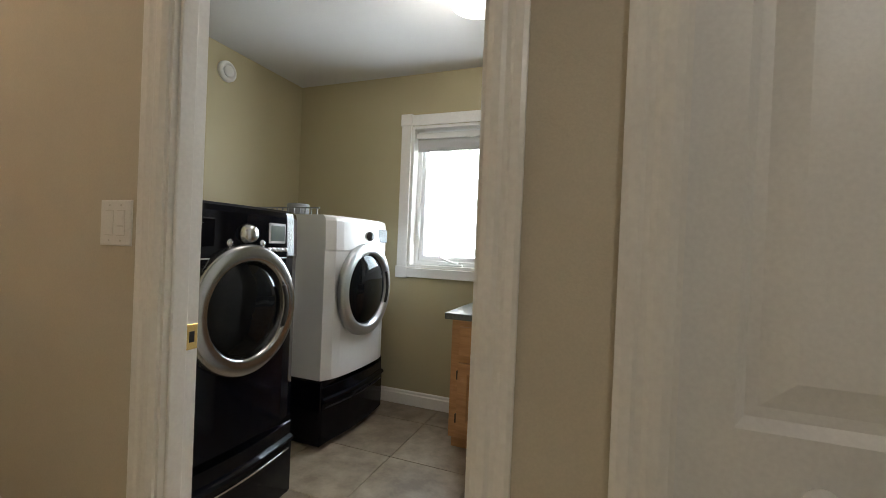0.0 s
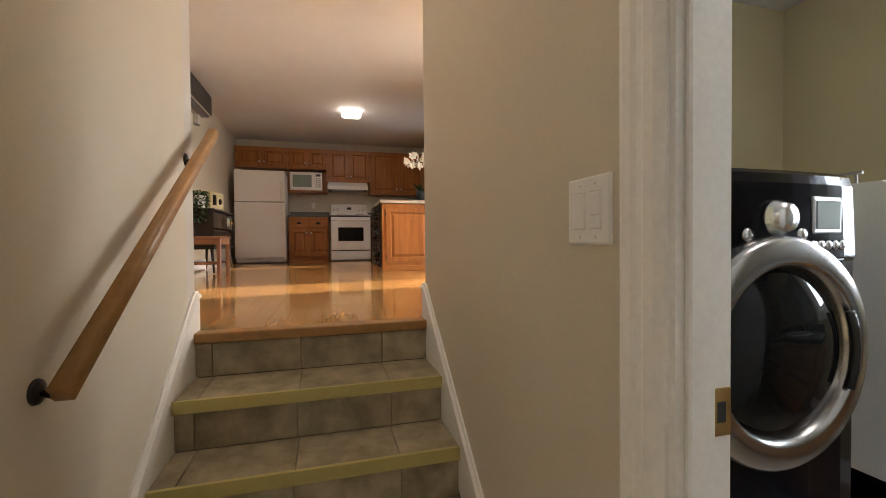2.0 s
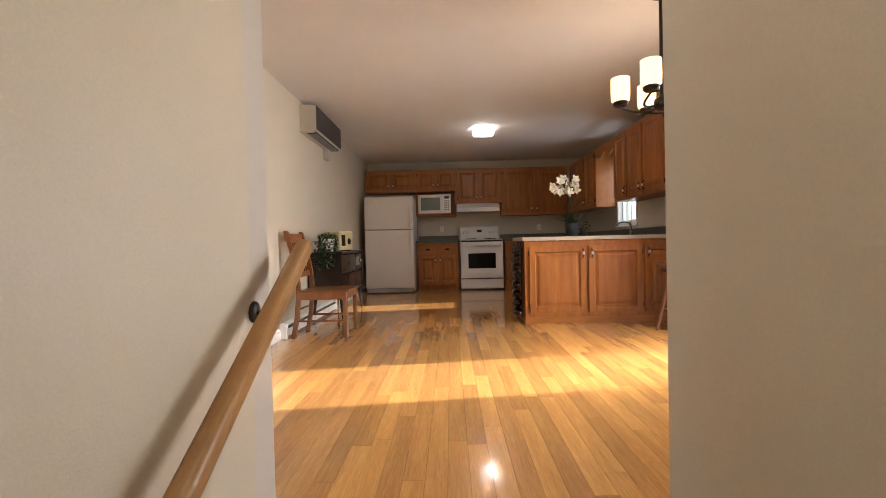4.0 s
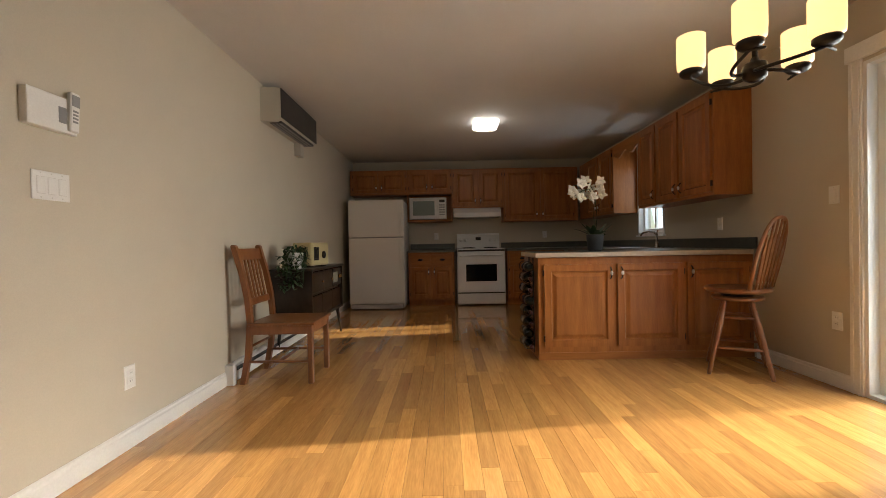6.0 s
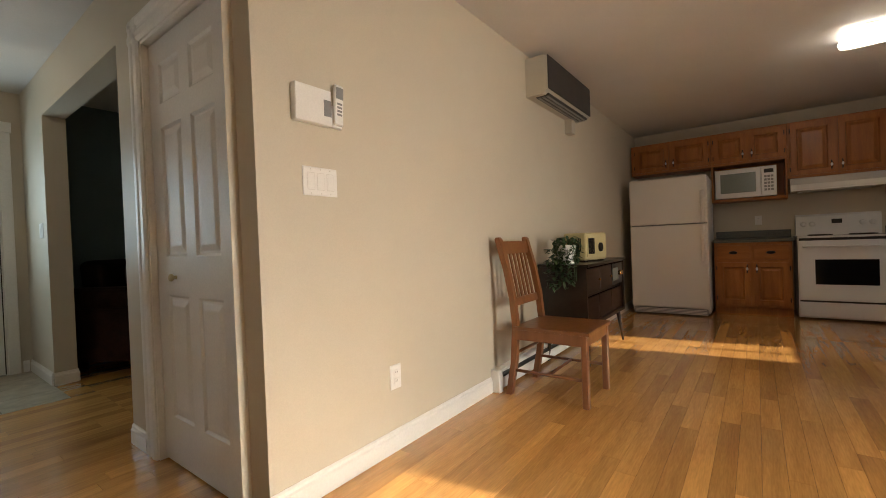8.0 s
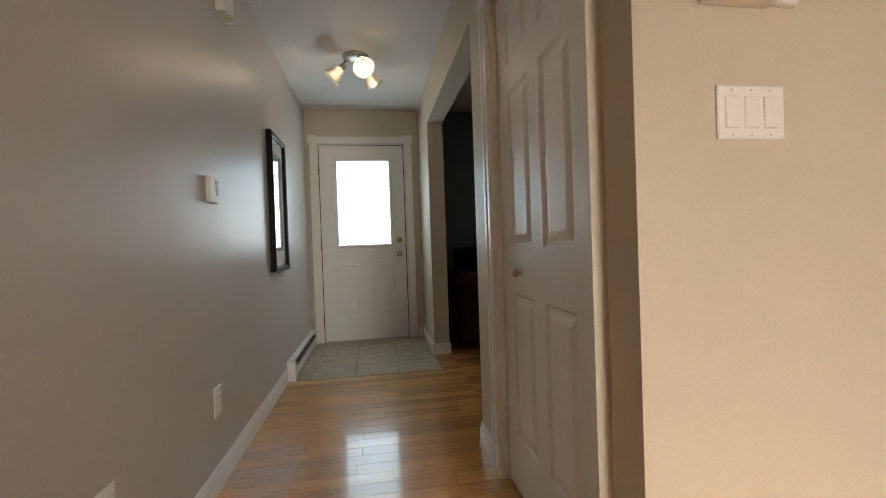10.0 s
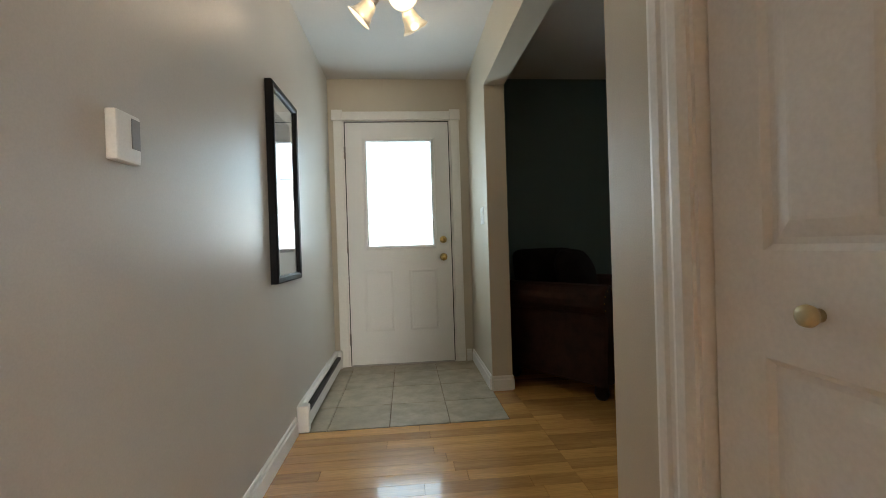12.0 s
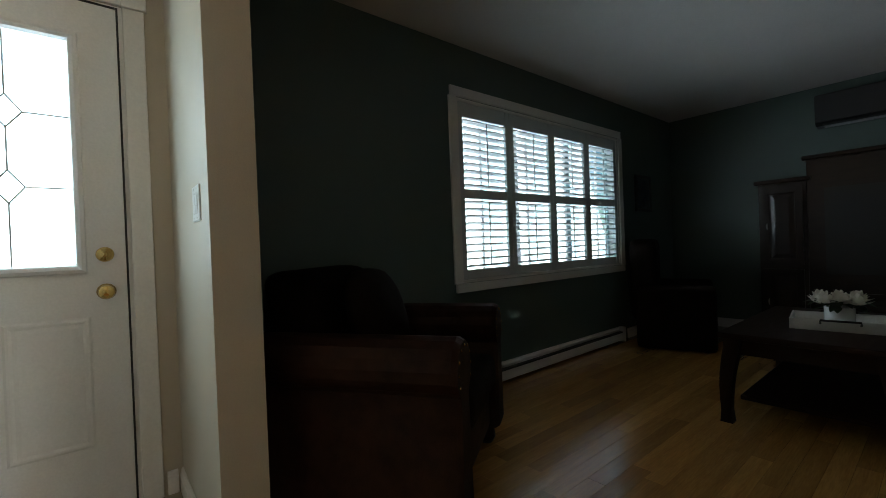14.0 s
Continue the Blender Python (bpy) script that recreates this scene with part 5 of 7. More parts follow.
for x0, x1, y0, y1 in ((-cw + 0.02, cw - 0.02, -cd, -cd + 0.02), (-cw + 0.02, cw - 0.02, cd - 0.035, cd - 0.015), (-cw, -cw + 0.02, -cd + 0.02, cd - 0.03), (cw - 0.02, cw, -cd + 0.02, cd - 0.03)):
    box("apron", M_CHAIR, x0, x1, y0, y1, sh - 0.085, sh - 0.022, chair, bevel=0.002)
for x in (-cw + 0.018, cw - 0.018):
    bm = bmesh.new()
    add_box(bm, x - 0.019, x + 0.019, -cd - 0.004, -cd + 0.034, 0, sh - 0.022, 0.004)
    part("leg", bm, M_CHAIR, chair)
    bm = bmesh.new()
    cols = []
    for z, y in ((0, 0.275), (0.20, 0.235), (sh, 0.215), (0.62, 0.23), (0.80, 0.265), (1.0, 0.32), (1.012, 0.322)):
        s = 0.019 if z < 1.005 else 0.012
        cols.append([bm.verts.new((x + dx, y + dy, z)) for dx, dy in ((-s, -s), (s, -s), (s, s), (-s, s))])
    for a, b in zip(cols, cols[1:]):
        for k in range(4):
            bm.faces.new((a[k], a[(k + 1) % 4], b[(k + 1) % 4], b[k]))
    bm.faces.new(cols[0][::-1])
    bm.faces.new(cols[-1])
    part("back_leg", bm, M_CHAIR, chair)
    tube("side_stretcher", M_CHAIR, [(x, -cd + 0.015, 0.16), (x, 0.245, 0.16)], 0.010, chair, 8)


def slanted(name, x0, x1, z0, z1, t, mat, parent):
    at_y = lambda z: 0.215 + (z - 0.445) * 0.19
    bm = bmesh.new()
    v = [bm.verts.new((x, at_y(z) + d, z)) for z in (z0, z1) for x in (x0, x1) for d in (-t, t)]
    for q in ((0, 1, 3, 2), (4, 6, 7, 5), (0, 2, 6, 4), (1, 5, 7, 3), (0, 4, 5, 1), (2, 3, 7, 6)):
        bm.faces.new([v[i] for i in q])
    return part(name, bm, mat, parent)


slanted("top_rail", -cw + 0.037, cw - 0.037, 0.90, 0.985, 0.011, M_CHAIR, chair)
slanted("lower_rail", -cw + 0.037, cw - 0.037, 0.565, 0.615, 0.011, M_CHAIR, chair)
for k in range(6):
    x = -0.135 + 0.054 * k
    slanted("slat", x - 0.011, x + 0.011, 0.61, 0.905, 0.006, M_CHAIR, chair)
tube("front_stretcher", M_CHAIR, [(-cw + 0.02, 0.01, 0.16), (cw - 0.02, 0.01, 0.16)], 0.010, chair, 8)
tube("back_stretcher", M_CHAIR, [(-cw + 0.02, 0.24, 0.26), (cw - 0.02, 0.24, 0.26)], 0.010, chair, 8)

con = thing("radio_console", pose(-7.38, -1.37, 0), "dark walnut radiogram cabinet on tapered legs", "cabinet")
box("top", M_DKWOOD, 0, 1.12, 0.0, 0.40, 0.765, 0.79, con, bevel=0.004)
bm = bmesh.new()
for x0, x1 in ((0.012, 0.032), (1.088, 1.108)):
    add_box(bm, x0, x1, 0.0, 0.385, 0.30, 0.765)
add_box(bm, 0.032, 1.088, 0.0, 0.015, 0.30, 0.765)
add_box(bm, 0.032, 1.088, 0.015, 0.385, 0.30, 0.325)
add_box(bm, 0.032, 1.088, 0.015, 0.34, 0.525, 0.545)
part("carcass", bm, M_DKWOOD, con)
dial = box("dial_panel", M_DARKGLASS, 0.05, 0.40, 0.365, 0.378, 0.56, 0.75, con, bevel=0.003)
box("dial_scale", M_SCREEN, 0.20, 0.38, 0.3785, 0.3805, 0.60, 0.71, dial)
for x in (0.10, 0.15):
    lathe("tuning_knob", M_BRASS, [(0.02, 0), (0.018, 0.018), (0.006, 0.02)], pose(x, 0.378, 0.655, -90, 0, 0), dial, 14)
for x0, x1 in ((0.42, 0.75), (0.755, 1.08)):
    dr = box("door", M_DKWOOD, x0, x1, 0.362, 0.380, 0.56, 0.75, con, bevel=0.003)
    lathe("knob", M_BRASS, [(0.008, 0), (0.010, 0.012), (0.003, 0.015)], pose(x0 + 0.03, 0.380, 0.65, -90, 0, 0), dr, 10)
for x0, x1 in ((0.035, 0.38), (0.385, 0.73), (0.735, 1.085)):
    box("sliding_door", M_TABLE, x0, x1, 0.350, 0.364, 0.328, 0.522, con, bevel=0.002)
for x, y, dx, dy in ((0.10, 0.06, -0.04, -0.02), (1.02, 0.06, 0.04, -0.02), (0.10, 0.34, -0.04, 0.03), (1.02, 0.34, 0.04, 0.03)):
    tube("leg", M_DKWOOD, [(x, y, 0.30), (x + dx, y + dy, 0.012)], [0.02, 0.010], con, 10)

radio = thing("table_radio", pose(-6.74, -1.14, 0.791, 0, 0, 166) @ Matrix.Diagonal((0.95, 1.25, 1.3, 1)), "cream bakelite table radio with a round dial", "radio")
bm = bmesh.new()
add_box(bm, -0.17, 0.17, -0.085, 0.085, 0.008, 0.185, 0.018, 3)
part("case", bm, M_CREAM, radio)
box("front_panel", M_CREAM, -0.15, 0.15, -0.089, -0.085, 0.03, 0.17, radio, bevel=0.001)
lathe("dial", M_BRONZE, [(0.03, 0), (0.028, 0.012), (0.010, 0.02)], pose(0.05, -0.089, 0.09, 90, 0, 0), radio, 20)
for k in range(7):
    box("grille_bar", M_BRONZE, -0.135 + 0.014 * k, -0.128 + 0.014 * k, -0.092, -0.089, 0.05, 0.15, radio)
for k in range(9):
    box("side_vent", M_BRONZE, -0.172, -0.1701, -0.05 + 0.012 * k, -0.044 + 0.012 * k, 0.07, 0.15, radio)
for x in (-0.13, 0.13):
    box("foot", M_BRONZE, x - 0.02, x + 0.02, -0.07, 0.07, 0.0, 0.009, radio)

ivy = thing("trailing_plant", pose(-6.30, -1.14, 0.791) @ Matrix.Diagonal((0.88, 0.88, 1.05, 1)), "trailing green plant in a pierced white pot on the console", "plant")
lathe("pot", M_CERAMIC, [(0.06, 0), (0.075, 0.02), (0.085, 0.12), (0.082, 0.14), (0.076, 0.14), (0.07, 0.10)], None, ivy, 18)
bm = bmesh.new()
for k in range(430):
    a = r.uniform(0, 6.28)
    if k < 270:
        c = Vector((0.12 * math.cos(a) * r.random() ** 0.5, 0.12 * math.sin(a) * r.random() ** 0.5, 0.03 + 0.17 * r.random()))
    else:
        c = Vector((0.08 + r.uniform(0.0, 0.07), r.uniform(-0.14, 0.10), r.uniform(-0.16, 0.12)))
    d = Vector((r.uniform(-1, 1), r.uniform(-1, 1), r.uniform(-0.9, 0.4))).normalized() * 0.045
    leaf(bm, c, c + d, 0.026, 0.008, 3)
part("leaves", bm, M_LEAF, ivy, smooth=True)
bm = bmesh.new()
for k in range(9):
    x = r.uniform(-0.10, 0.14)
    add_tube(bm, [(0.04, x * 0.4, 0.13), (0.09, x * 0.8, 0.11), (0.11, x, -0.0), (0.115, x, -0.14 + 0.012 * k)], 0.002, 5)
part("vines", bm, M_LEAF, ivy)

stool = thing("bar_stool", pose(-5.66, 2.395, 0, 0, 0, -58) @ Matrix.Diagonal((1.01, 1.01, 0.98, 1)), "bow-back oak swivel stool with turned legs", "stool")
lathe("seat", M_CHAIR, [(0.02, 0.60), (0.17, 0.602), (0.205, 0.615), (0.212, 0.632), (0.205, 0.645), (0.17, 0.642), (0.02, 0.634)], None, stool, 32)
lathe("swivel_plate", M_BRONZE, [(0.10, 0.575), (0.10, 0.60)], None, stool, 20)
lathe("seat_base", M_CHAIR, [(0.02, 0.545), (0.15, 0.547), (0.165, 0.56), (0.16, 0.575), (0.02, 0.577)], None, stool, 28)
for a in (-18, 72, 162, 252):
    ca, sa = math.cos(radians(a)), math.sin(radians(a))
    P0, P1 = Vector((0.11 * ca, 0.11 * sa, 0.55)), Vector((0.265 * ca, 0.265 * sa, 0.0))
    prof = [(0, 0.012), (0.06, 0.016), (0.10, 0.014), (0.12, 0.019), (0.14, 0.013), (0.17, 0.019), (0.22, 0.014), (0.24, 0.020), (0.27, 0.015), (0.29, 0.020), (0.45, 0.021), (0.62, 0.017), (0.78, 0.015),
            (0.80, 0.019), (0.82, 0.013), (0.86, 0.018), (0.92, 0.013), (0.94, 0.016), (1.0, 0.012)]
    tube("leg", M_CHAIR, [P0.lerp(P1, u) for u, _ in prof], [q for _, q in prof], stool, 12)
at_leg = lambda a, z: Vector(((0.11 + 0.155 * (0.55 - z) / 0.55) * math.cos(radians(a)), (0.11 + 0.155 * (0.55 - z) / 0.55) * math.sin(radians(a)), z))
for a, b, z in ((-18, 72, 0.20), (162, 252, 0.20), (72, 162, 0.33), (252, -18, 0.33), (-18, 72, 0.42), (162, 252, 0.42)):
    p, q = at_leg(a, z), at_leg(b, z)
    tube("stretcher", M_CHAIR, [p, p.lerp(q, 0.5), q], [0.009, 0.014, 0.009], stool, 10)
bow = []
for i in range(21):
    u = -1 + 2 * i / 20
    ang = u * math.pi / 2
    x = 0.205 * math.copysign(abs(math.sin(ang)) ** 0.75, u)
    z = 0.64 + 0.515 * math.cos(ang) ** 0.72
    bow.append((x * (0.86 + 0.14 * min(1, (z - 0.64) / 0.25)), 0.15 + 0.10 * (z - 0.64) / 0.5 + 0.02 * (1 - abs(u)), z))
bm = bmesh.new()
add_tube(bm, bow, 0.014, 10)
part("bow", bm, M_CHAIR, stool, smooth=True)
for k in range(6):
    x = -0.125 + 0.05 * k
    xt = x * 1.18
    zt = 0.64 + 0.515 * max(0.0, 1 - (abs(xt) / 0.205) ** 2.6) ** 0.5
    yt = 0.15 + 0.10 * (zt - 0.64) / 0.5 + 0.02
    bm = bmesh.new()
    cols = []
    for u, wd in ((0, 0.006), (0.10, 0.007), (0.16, 0.016), (0.70, 0.020), (0.80, 0.008), (1.0, 0.006)):
        p = Vector((x, 0.168, 0.64)).lerp(Vector((xt, yt, zt)), u)
        cols.append([bm.verts.new(p + Vector(o)) for o in ((-wd, -0.005, 0), (wd, -0.005, 0), (wd, 0.005, 0), (-wd, 0.005, 0))])
    for a, b in zip(cols, cols[1:]):
        for q in range(4):
            bm.faces.new((a[q], a[(q + 1) % 4], b[(q + 1) % 4], b[q]))
    bm.faces.new(cols[0][::-1])
    bm.faces.new(cols[-1])
    part("spindle", bm, M_CHAIR, stool)


# ---- wall things of the kitchen ----
def split_unit(m, w, label, dark=True):
    ob = thing("air_conditioner", m, label, "air conditioner")
    bm = bmesh.new()
    prof = [(0, 0.0), (0.0, 0.295), (-0.15, 0.295), (-0.178, 0.28), (-0.178, 0.035), (-0.14, 0.0)]
    ends = [[bm.verts.new((x, y, z)) for y, z in prof] for x in (0, w)]
    for k in range(6):
        bm.faces.new((ends[0][k], ends[0][(k + 1) % 6], ends[1][(k + 1) % 6], ends[1][k]))
    bm.faces.new(ends[0])
    bm.faces.new(ends[1][::-1])
    part("case", bm, M_OFFW if dark else M_BLACKP, ob)
    box("front_panel", M_DKPANEL, 0.004, w - 0.004, -0.187, -0.1785, 0.030, 0.286, ob, bevel=0.002, label="dark grey front panel")
    slot = box("outlet", M_BLACKP, 0.05, w - 0.05, -0.165, -0.06, -0.004, 0.012, ob)
    for k in range(3):
        box("vane", M_GREYP, 0.06, w - 0.06, -0.155 + 0.032 * k, -0.140 + 0.032 * k, -0.012, -0.005, slot)
    return ob


split_unit(pose(-6.19, YS, 2.10, 0, 0, 180), 1.0, "wall-mounted split air conditioner with dark front panel")
pc = thing("pipe_cover", pose(-7.05, YS, 1.965, 0, 0, 180), "small cream pipe cover under the air conditioner", "cover")
box("cover", M_OFFW, -0.05, 0.05, -0.07, 0, 0, 0.14, pc, bevel=0.006)
th = thing("thermostat", pose(-4.178, YS, 1.553, 0, 0, 180), "white programmable thermostat with a small screen", "thermostat")
box("case", M_PLASTIC, -0.085, 0.085, -0.035, 0, -0.072, 0.072, th, bevel=0.006, seg=2)
box("screen", M_GREYP, 0.045, 0.080, -0.037, -0.035, -0.035, 0.03, th)
rm = thing("remote_control", pose(-4.305, YS, 1.575, 0, 3, 180), "cream remote control in a wall holder", "remote control")
box("holder", M_PLASTIC, -0.026, 0.026, -0.02, 0, -0.09, 0.0, rm, bevel=0.003)
rb = box("handset", M_PLASTIC, -0.023, 0.023, -0.033, -0.012, -0.08, 0.09, rm, bevel=0.005)
box("display", M_GREYP, -0.018, 0.018, -0.0345, -0.033, 0.03, 0.078, rb)
for k in range(4):
    box("button", M_GREYP, -0.012, 0.012, -0.0345, -0.033, 0.005 - 0.015 * k, 0.013 - 0.015 * k, rb)
wall_plate("light_switch", pose(-4.215, YS, 1.255, 0, 0, 180), 0.165, 0.115, "switch", "three-gang white rocker switch plate", "switch")
wall_plate("outlet", pose(-4.607, YS, 0.352, 0, 0, 180), 0.072, 0.116, "outlet", "white double electrical outlet", "outlet")
wall_plate("light_switch", pose(-5.30, YN, 1.265), 0.075, 0.118, "switch", "single white light switch near the patio door", "switch")
wall_plate("outlet", pose(-5.285, YN, 0.435), 0.075, 0.118, "outlet", "white double electrical outlet", "outlet")
wall_plate("outlet", pose(-6.45, YN, 1.13), 0.072, 0.116, "outlet", "white double outlet above the worktop", "outlet")
wall_plate("outlet", pose(XW, 0.06, 1.13, 0, 0, 90), 0.072, 0.116, "outlet", "white double outlet above the worktop", "outlet")
wall_plate("outlet", pose(XW, 1.95, 1.13, 0, 0, 90), 0.072, 0.116, "outlet", "white double outlet above the worktop", "outlet")


def heater(m, w, label):
    """Electric baseboard heater: local x 0..w, front -y."""
    ob = thing("baseboard_heater", m @ Matrix.Diagonal((1, 0.9, 0.84, 1)), label, "heater")
    bm = bmesh.new()
    prof = [(0, 0.02), (0, 0.172), (-0.022, 0.172), (-0.040, 0.158), (-0.041, 0.152), (-0.026, 0.150), (-0.026, 0.100), (-0.063, 0.100), (-0.066, 0.112), (-0.069, 0.112), (-0.069, 0.03), (-0.052, 0.02)]
    ends = [[bm.verts.new((x, y, z)) for y, z in prof] for x in (0.05, w - 0.05)]
    n = len(prof)
    for k in range(n):
        bm.faces.new((ends[0][k], ends[0][(k + 1) % n], ends[1][(k + 1) % n], ends[1][k]))
    part("case", bm, M_PLASTIC, ob)
    box("fin_bank", M_BLACKP, 0.052, w - 0.052, -0.061, -0.0265, 0.1005, 0.125, ob)
    for x0 in (0, w - 0.05):
        box("end_cap", M_PLASTIC, x0, x0 + 0.05, -0.073, 0, 0.0, 0.176, ob, bevel=0.006)
    return ob


heater(pose(-5.50, YS, 0, 0, 0, 180), 1.75, "white electric baseboard heater behind the chair")
heater(pose(XE, -3.86, 0, 0, 0, -90), 1.25, "white electric baseboard heater along the hall wall")
heater(pose(-5.55, YF + 0.012, 0, 0, 0, 180), 2.2, "white electric baseboard heater under the shuttered window")

# handrail
rail = thing("handrail", pose(-1.73, YA, 0.075), "round-edged oak handrail on dark wall brackets", "handrail")
bm = bmesh.new()
A, B = Vector((0.080, 0.060, 0.030)), Vector((-1.068, 0.060, 0.797))
d = (B - A).normalized()
nrm = Vector((0.0, 0, 1)) - d * d.z
nrm.normalize()
side = Vector((0, 1, 0))
sec = [(-0.019, -0.030), (0.019, -0.030), (0.023, -0.018), (0.021, 0.0), (0.024, 0.016), (0.018, 0.028), (0.008, 0.032), (-0.008, 0.032), (-0.018, 0.028), (-0.024, 0.016), (-0.021, 0.0), (-0.023, -0.018)]
sec = [(0.004 + 0.85 * u, 0.70 * v - 0.009) for u, v in sec]
ends = [[bm.verts.new(p + side * u + nrm * v) for u, v in sec] for p in (A, B)]
for k in range(len(sec)):
    bm.faces.new((ends[0][k], ends[0][(k + 1) % len(sec)], ends[1][(k + 1) % len(sec)], ends[1][k]))
bm.faces.new(ends[0])
bm.faces.new(ends[1][::-1])
part("rail", bm, M_RAIL, rail, smooth=True)
for u in (0.03, 0.84):
    p = A.lerp(B, u) - nrm * 0.03
    br = tube("bracket", M_BRONZE, [(p.x, 0.0, p.z - 0.012), (p.x, 0.03, p.z - 0.022), (p.x, 0.05, p.z - 0.016), (p.x, 0.056, p.z + 0.004)], 0.007, rail, 8)
    lathe("rosette", M_BRONZE, [(0.026, 0), (0.024, 0.006), (0.01, 0.010)], pose(p.x, 0.0, p.z - 0.012, -90, 0, 0), br, 16)

wall_plate("light_switch", pose(-1.387, YB, 0.428), 0.126, 0.124, "switch", "white two-gang switch beside the laundry door", "switch")


# ---- laundry ----
def front_loader(name, m, body_mat, ring_mat, ped_mat, label, dark):
    """Front-loading machine on a drawer pedestal: local x 0..w, front -y at y=0."""
    w, d, h0, h1 = 0.665, 0.74, 0.376, 1.262 if dark else 1.287
    ob = thing(name, m, label, "washing machine" if dark else "tumble dryer", "laundry machines")
    ped = box("pedestal", ped_mat, 0.0, w, 0.02, d, 0.012, h0 - 0.004, ob, bevel=0.006)
    bm = bmesh.new()
    n = 12
    cols = []
    for i in range(n + 1):
        u = i / n
        y = 0.012 - 0.030 * math.sin(math.pi * u)
        cols.append([bm.verts.new((0.006 + (w - 0.012) * u, yy, z)) for yy, z in ((0.03, 0.03), (y, 0.03), (y, 0.25), (y - 0.016, 0.262), (y - 0.012, 0.272), (y + 0.006, 0.282), (y + 0.006, 0.335), (0.03, 0.345))])
    for a, b in zip(cols, cols[1:]):
        for k in range(7):
            bm.faces.new((a[k], a[k + 1], b[k + 1], b[k]))
    bm.faces.new(cols[0])
    bm.faces.new(cols[-1][::-1])
    dr = part("drawer", bm, ped_mat, ped)
    tube("drawer_trim", M_CHROME if dark else M_BLACKP, [(0.03 + (w - 0.06) * i / n, 0.010 - 0.030 * math.sin(math.pi * (0.03 + 0.94 * i / n)), 0.225) for i in range(n + 1)], 0.005, dr, 6)
    for x in (0.05, w - 0.05):
        for y in (0.08, d - 0.06):
            lathe("foot", M_BLACKP, [(0.02, 0), (0.02, 0.014)], pose(x, y, 0), ped, 10)
    # cabinet with a gently bowed front
    bm = bmesh.new()
    cols = []
    for i in range(n + 1):
        u = i / n
        y = -0.026 * math.sin(math.pi * u)
        e = 0.030 if i in (0, n) else 0.006 if i in (1, n - 1) else 0.0
        cols.append([bm.verts.new((w * u, yy, z)) for yy, z in ((d, h0), (0.0 + y + e, h0), (y + e, h1 - 0.20), (y + e - 0.004, h1 - 0.19), (y + e + 0.002, h1 - 0.03), (y + e + 0.008, h1 - 0.010), (y + e + 0.022, h1), (d, h1))])
    for a, b in zip(cols, cols[1:]):
        for k in range(8):
            bm.faces.new((a[k], a[(k + 1) % 8], b[(k + 1) % 8], b[k]))
    bm.faces.new(cols[0])
    bm.faces.new(cols[-1][::-1])
    part("cabinet", bm, body_mat, ob)
    cx, cz, R = w / 2, h0 + (0.502 if dark else 0.484), (0.242 if dark else 0.28)
    face = pose(cx, -0.024, cz, 90, 0, 0)
    dd = lathe("door", ring_mat, [(R, -0.004), (R, 0.022), (R - 0.005, 0.030), (R - 0.012, 0.034), (R - 0.052, 0.040), (R - 0.060, 0.036), (R - 0.066, 0.026), (R - 0.070, 0.016)], face, ob, 56, "polished metal door ring", False)
    lathe("door_glass", M_DARKGLASS, [(R - 0.068, 0.018), (R - 0.085, 0.028), (R - 0.13, 0.044), (0.06, 0.052), (0.002, 0.053)], face, dd, 48, "dark domed door glass", False)
    tube("door_grip", M_BLACKP, [(cx + (R - 0.068) * math.cos(a), -0.068, cz + (R - 0.068) * math.sin(a)) for a in [radians(q) for q in (-28, -14, 0, 14, 28)]], 0.009, dd, 8)
    pz = h1 - 0.105
    py = -0.024
    dial = lathe("dial", M_CHROME if dark else M_BLACKP, [(0.038, 0), (0.038, 0.010), (0.032, 0.018), (0.029, 0.030), (0.008, 0.032)] if dark else [(0.03, 0), (0.03, 0.012), (0.022, 0.026), (0.008, 0.028)], pose(cx + (0.0 if dark else 0.03), py, pz, 90, 0, 0), ob, 24)
    if dark:
        def bow(x):
            return -0.003 - 0.026 * math.sin(math.pi * x / w)

        tilt = pose(cx + 0.16, bow(cx + 0.16), pz, 0, 0, 5.0)
        box("display", M_SCREEN, -0.044, 0.044, -0.003, 0.008, -0.025, 0.040, ob, bevel=0.003).matrix_basis = tilt
        box("display_bezel", M_SILVER, -0.050, 0.050, -0.0015, 0.010, -0.033, 0.048, ob, bevel=0.003).matrix_basis = tilt
        for k in range(5):
            lathe("button", M_CHROME, [(0.011, 0), (0.010, 0.006), (0.003, 0.007)], pose(cx + 0.11 + 0.025 * k, bow(cx + 0.11 + 0.025 * k) + 0.002, pz - 0.058, 90, 0, 0), ob, 12)
        for x in (-0.075, 0.075):
            lathe("button", M_CHROME, [(0.015, 0), (0.014, 0.008), (0.004, 0.010)], pose(cx + x, py + 0.002, pz - 0.035, 90, 0, 0), ob, 14)
        box("dispenser_drawer", body_mat, 0.04, 0.20, py - 0.002, py + 0.03, pz - 0.05, pz + 0.05, ob, bevel=0.006)
        for k in range(3):
            box("mark_line", M_GREYP, 0.06, 0.15 - 0.02 * k, py - 0.0028, py - 0.002, pz + 0.028 - 0.012 * k, pz + 0.031 - 0.012 * k, ob)
        tube("trim_line", M_SILVER, [(w * u / 12, bow(w * u / 12) + 0.002, h1 - 0.196) for u in range(2, 11)], 0.0025, ob, 6)
    else:
        box("display", M_DARKGLASS, cx + 0.15, cx + 0.27, py + 0.004, py + 0.02, pz - 0.035, pz + 0.05, ob, bevel=0.003)
    return ob


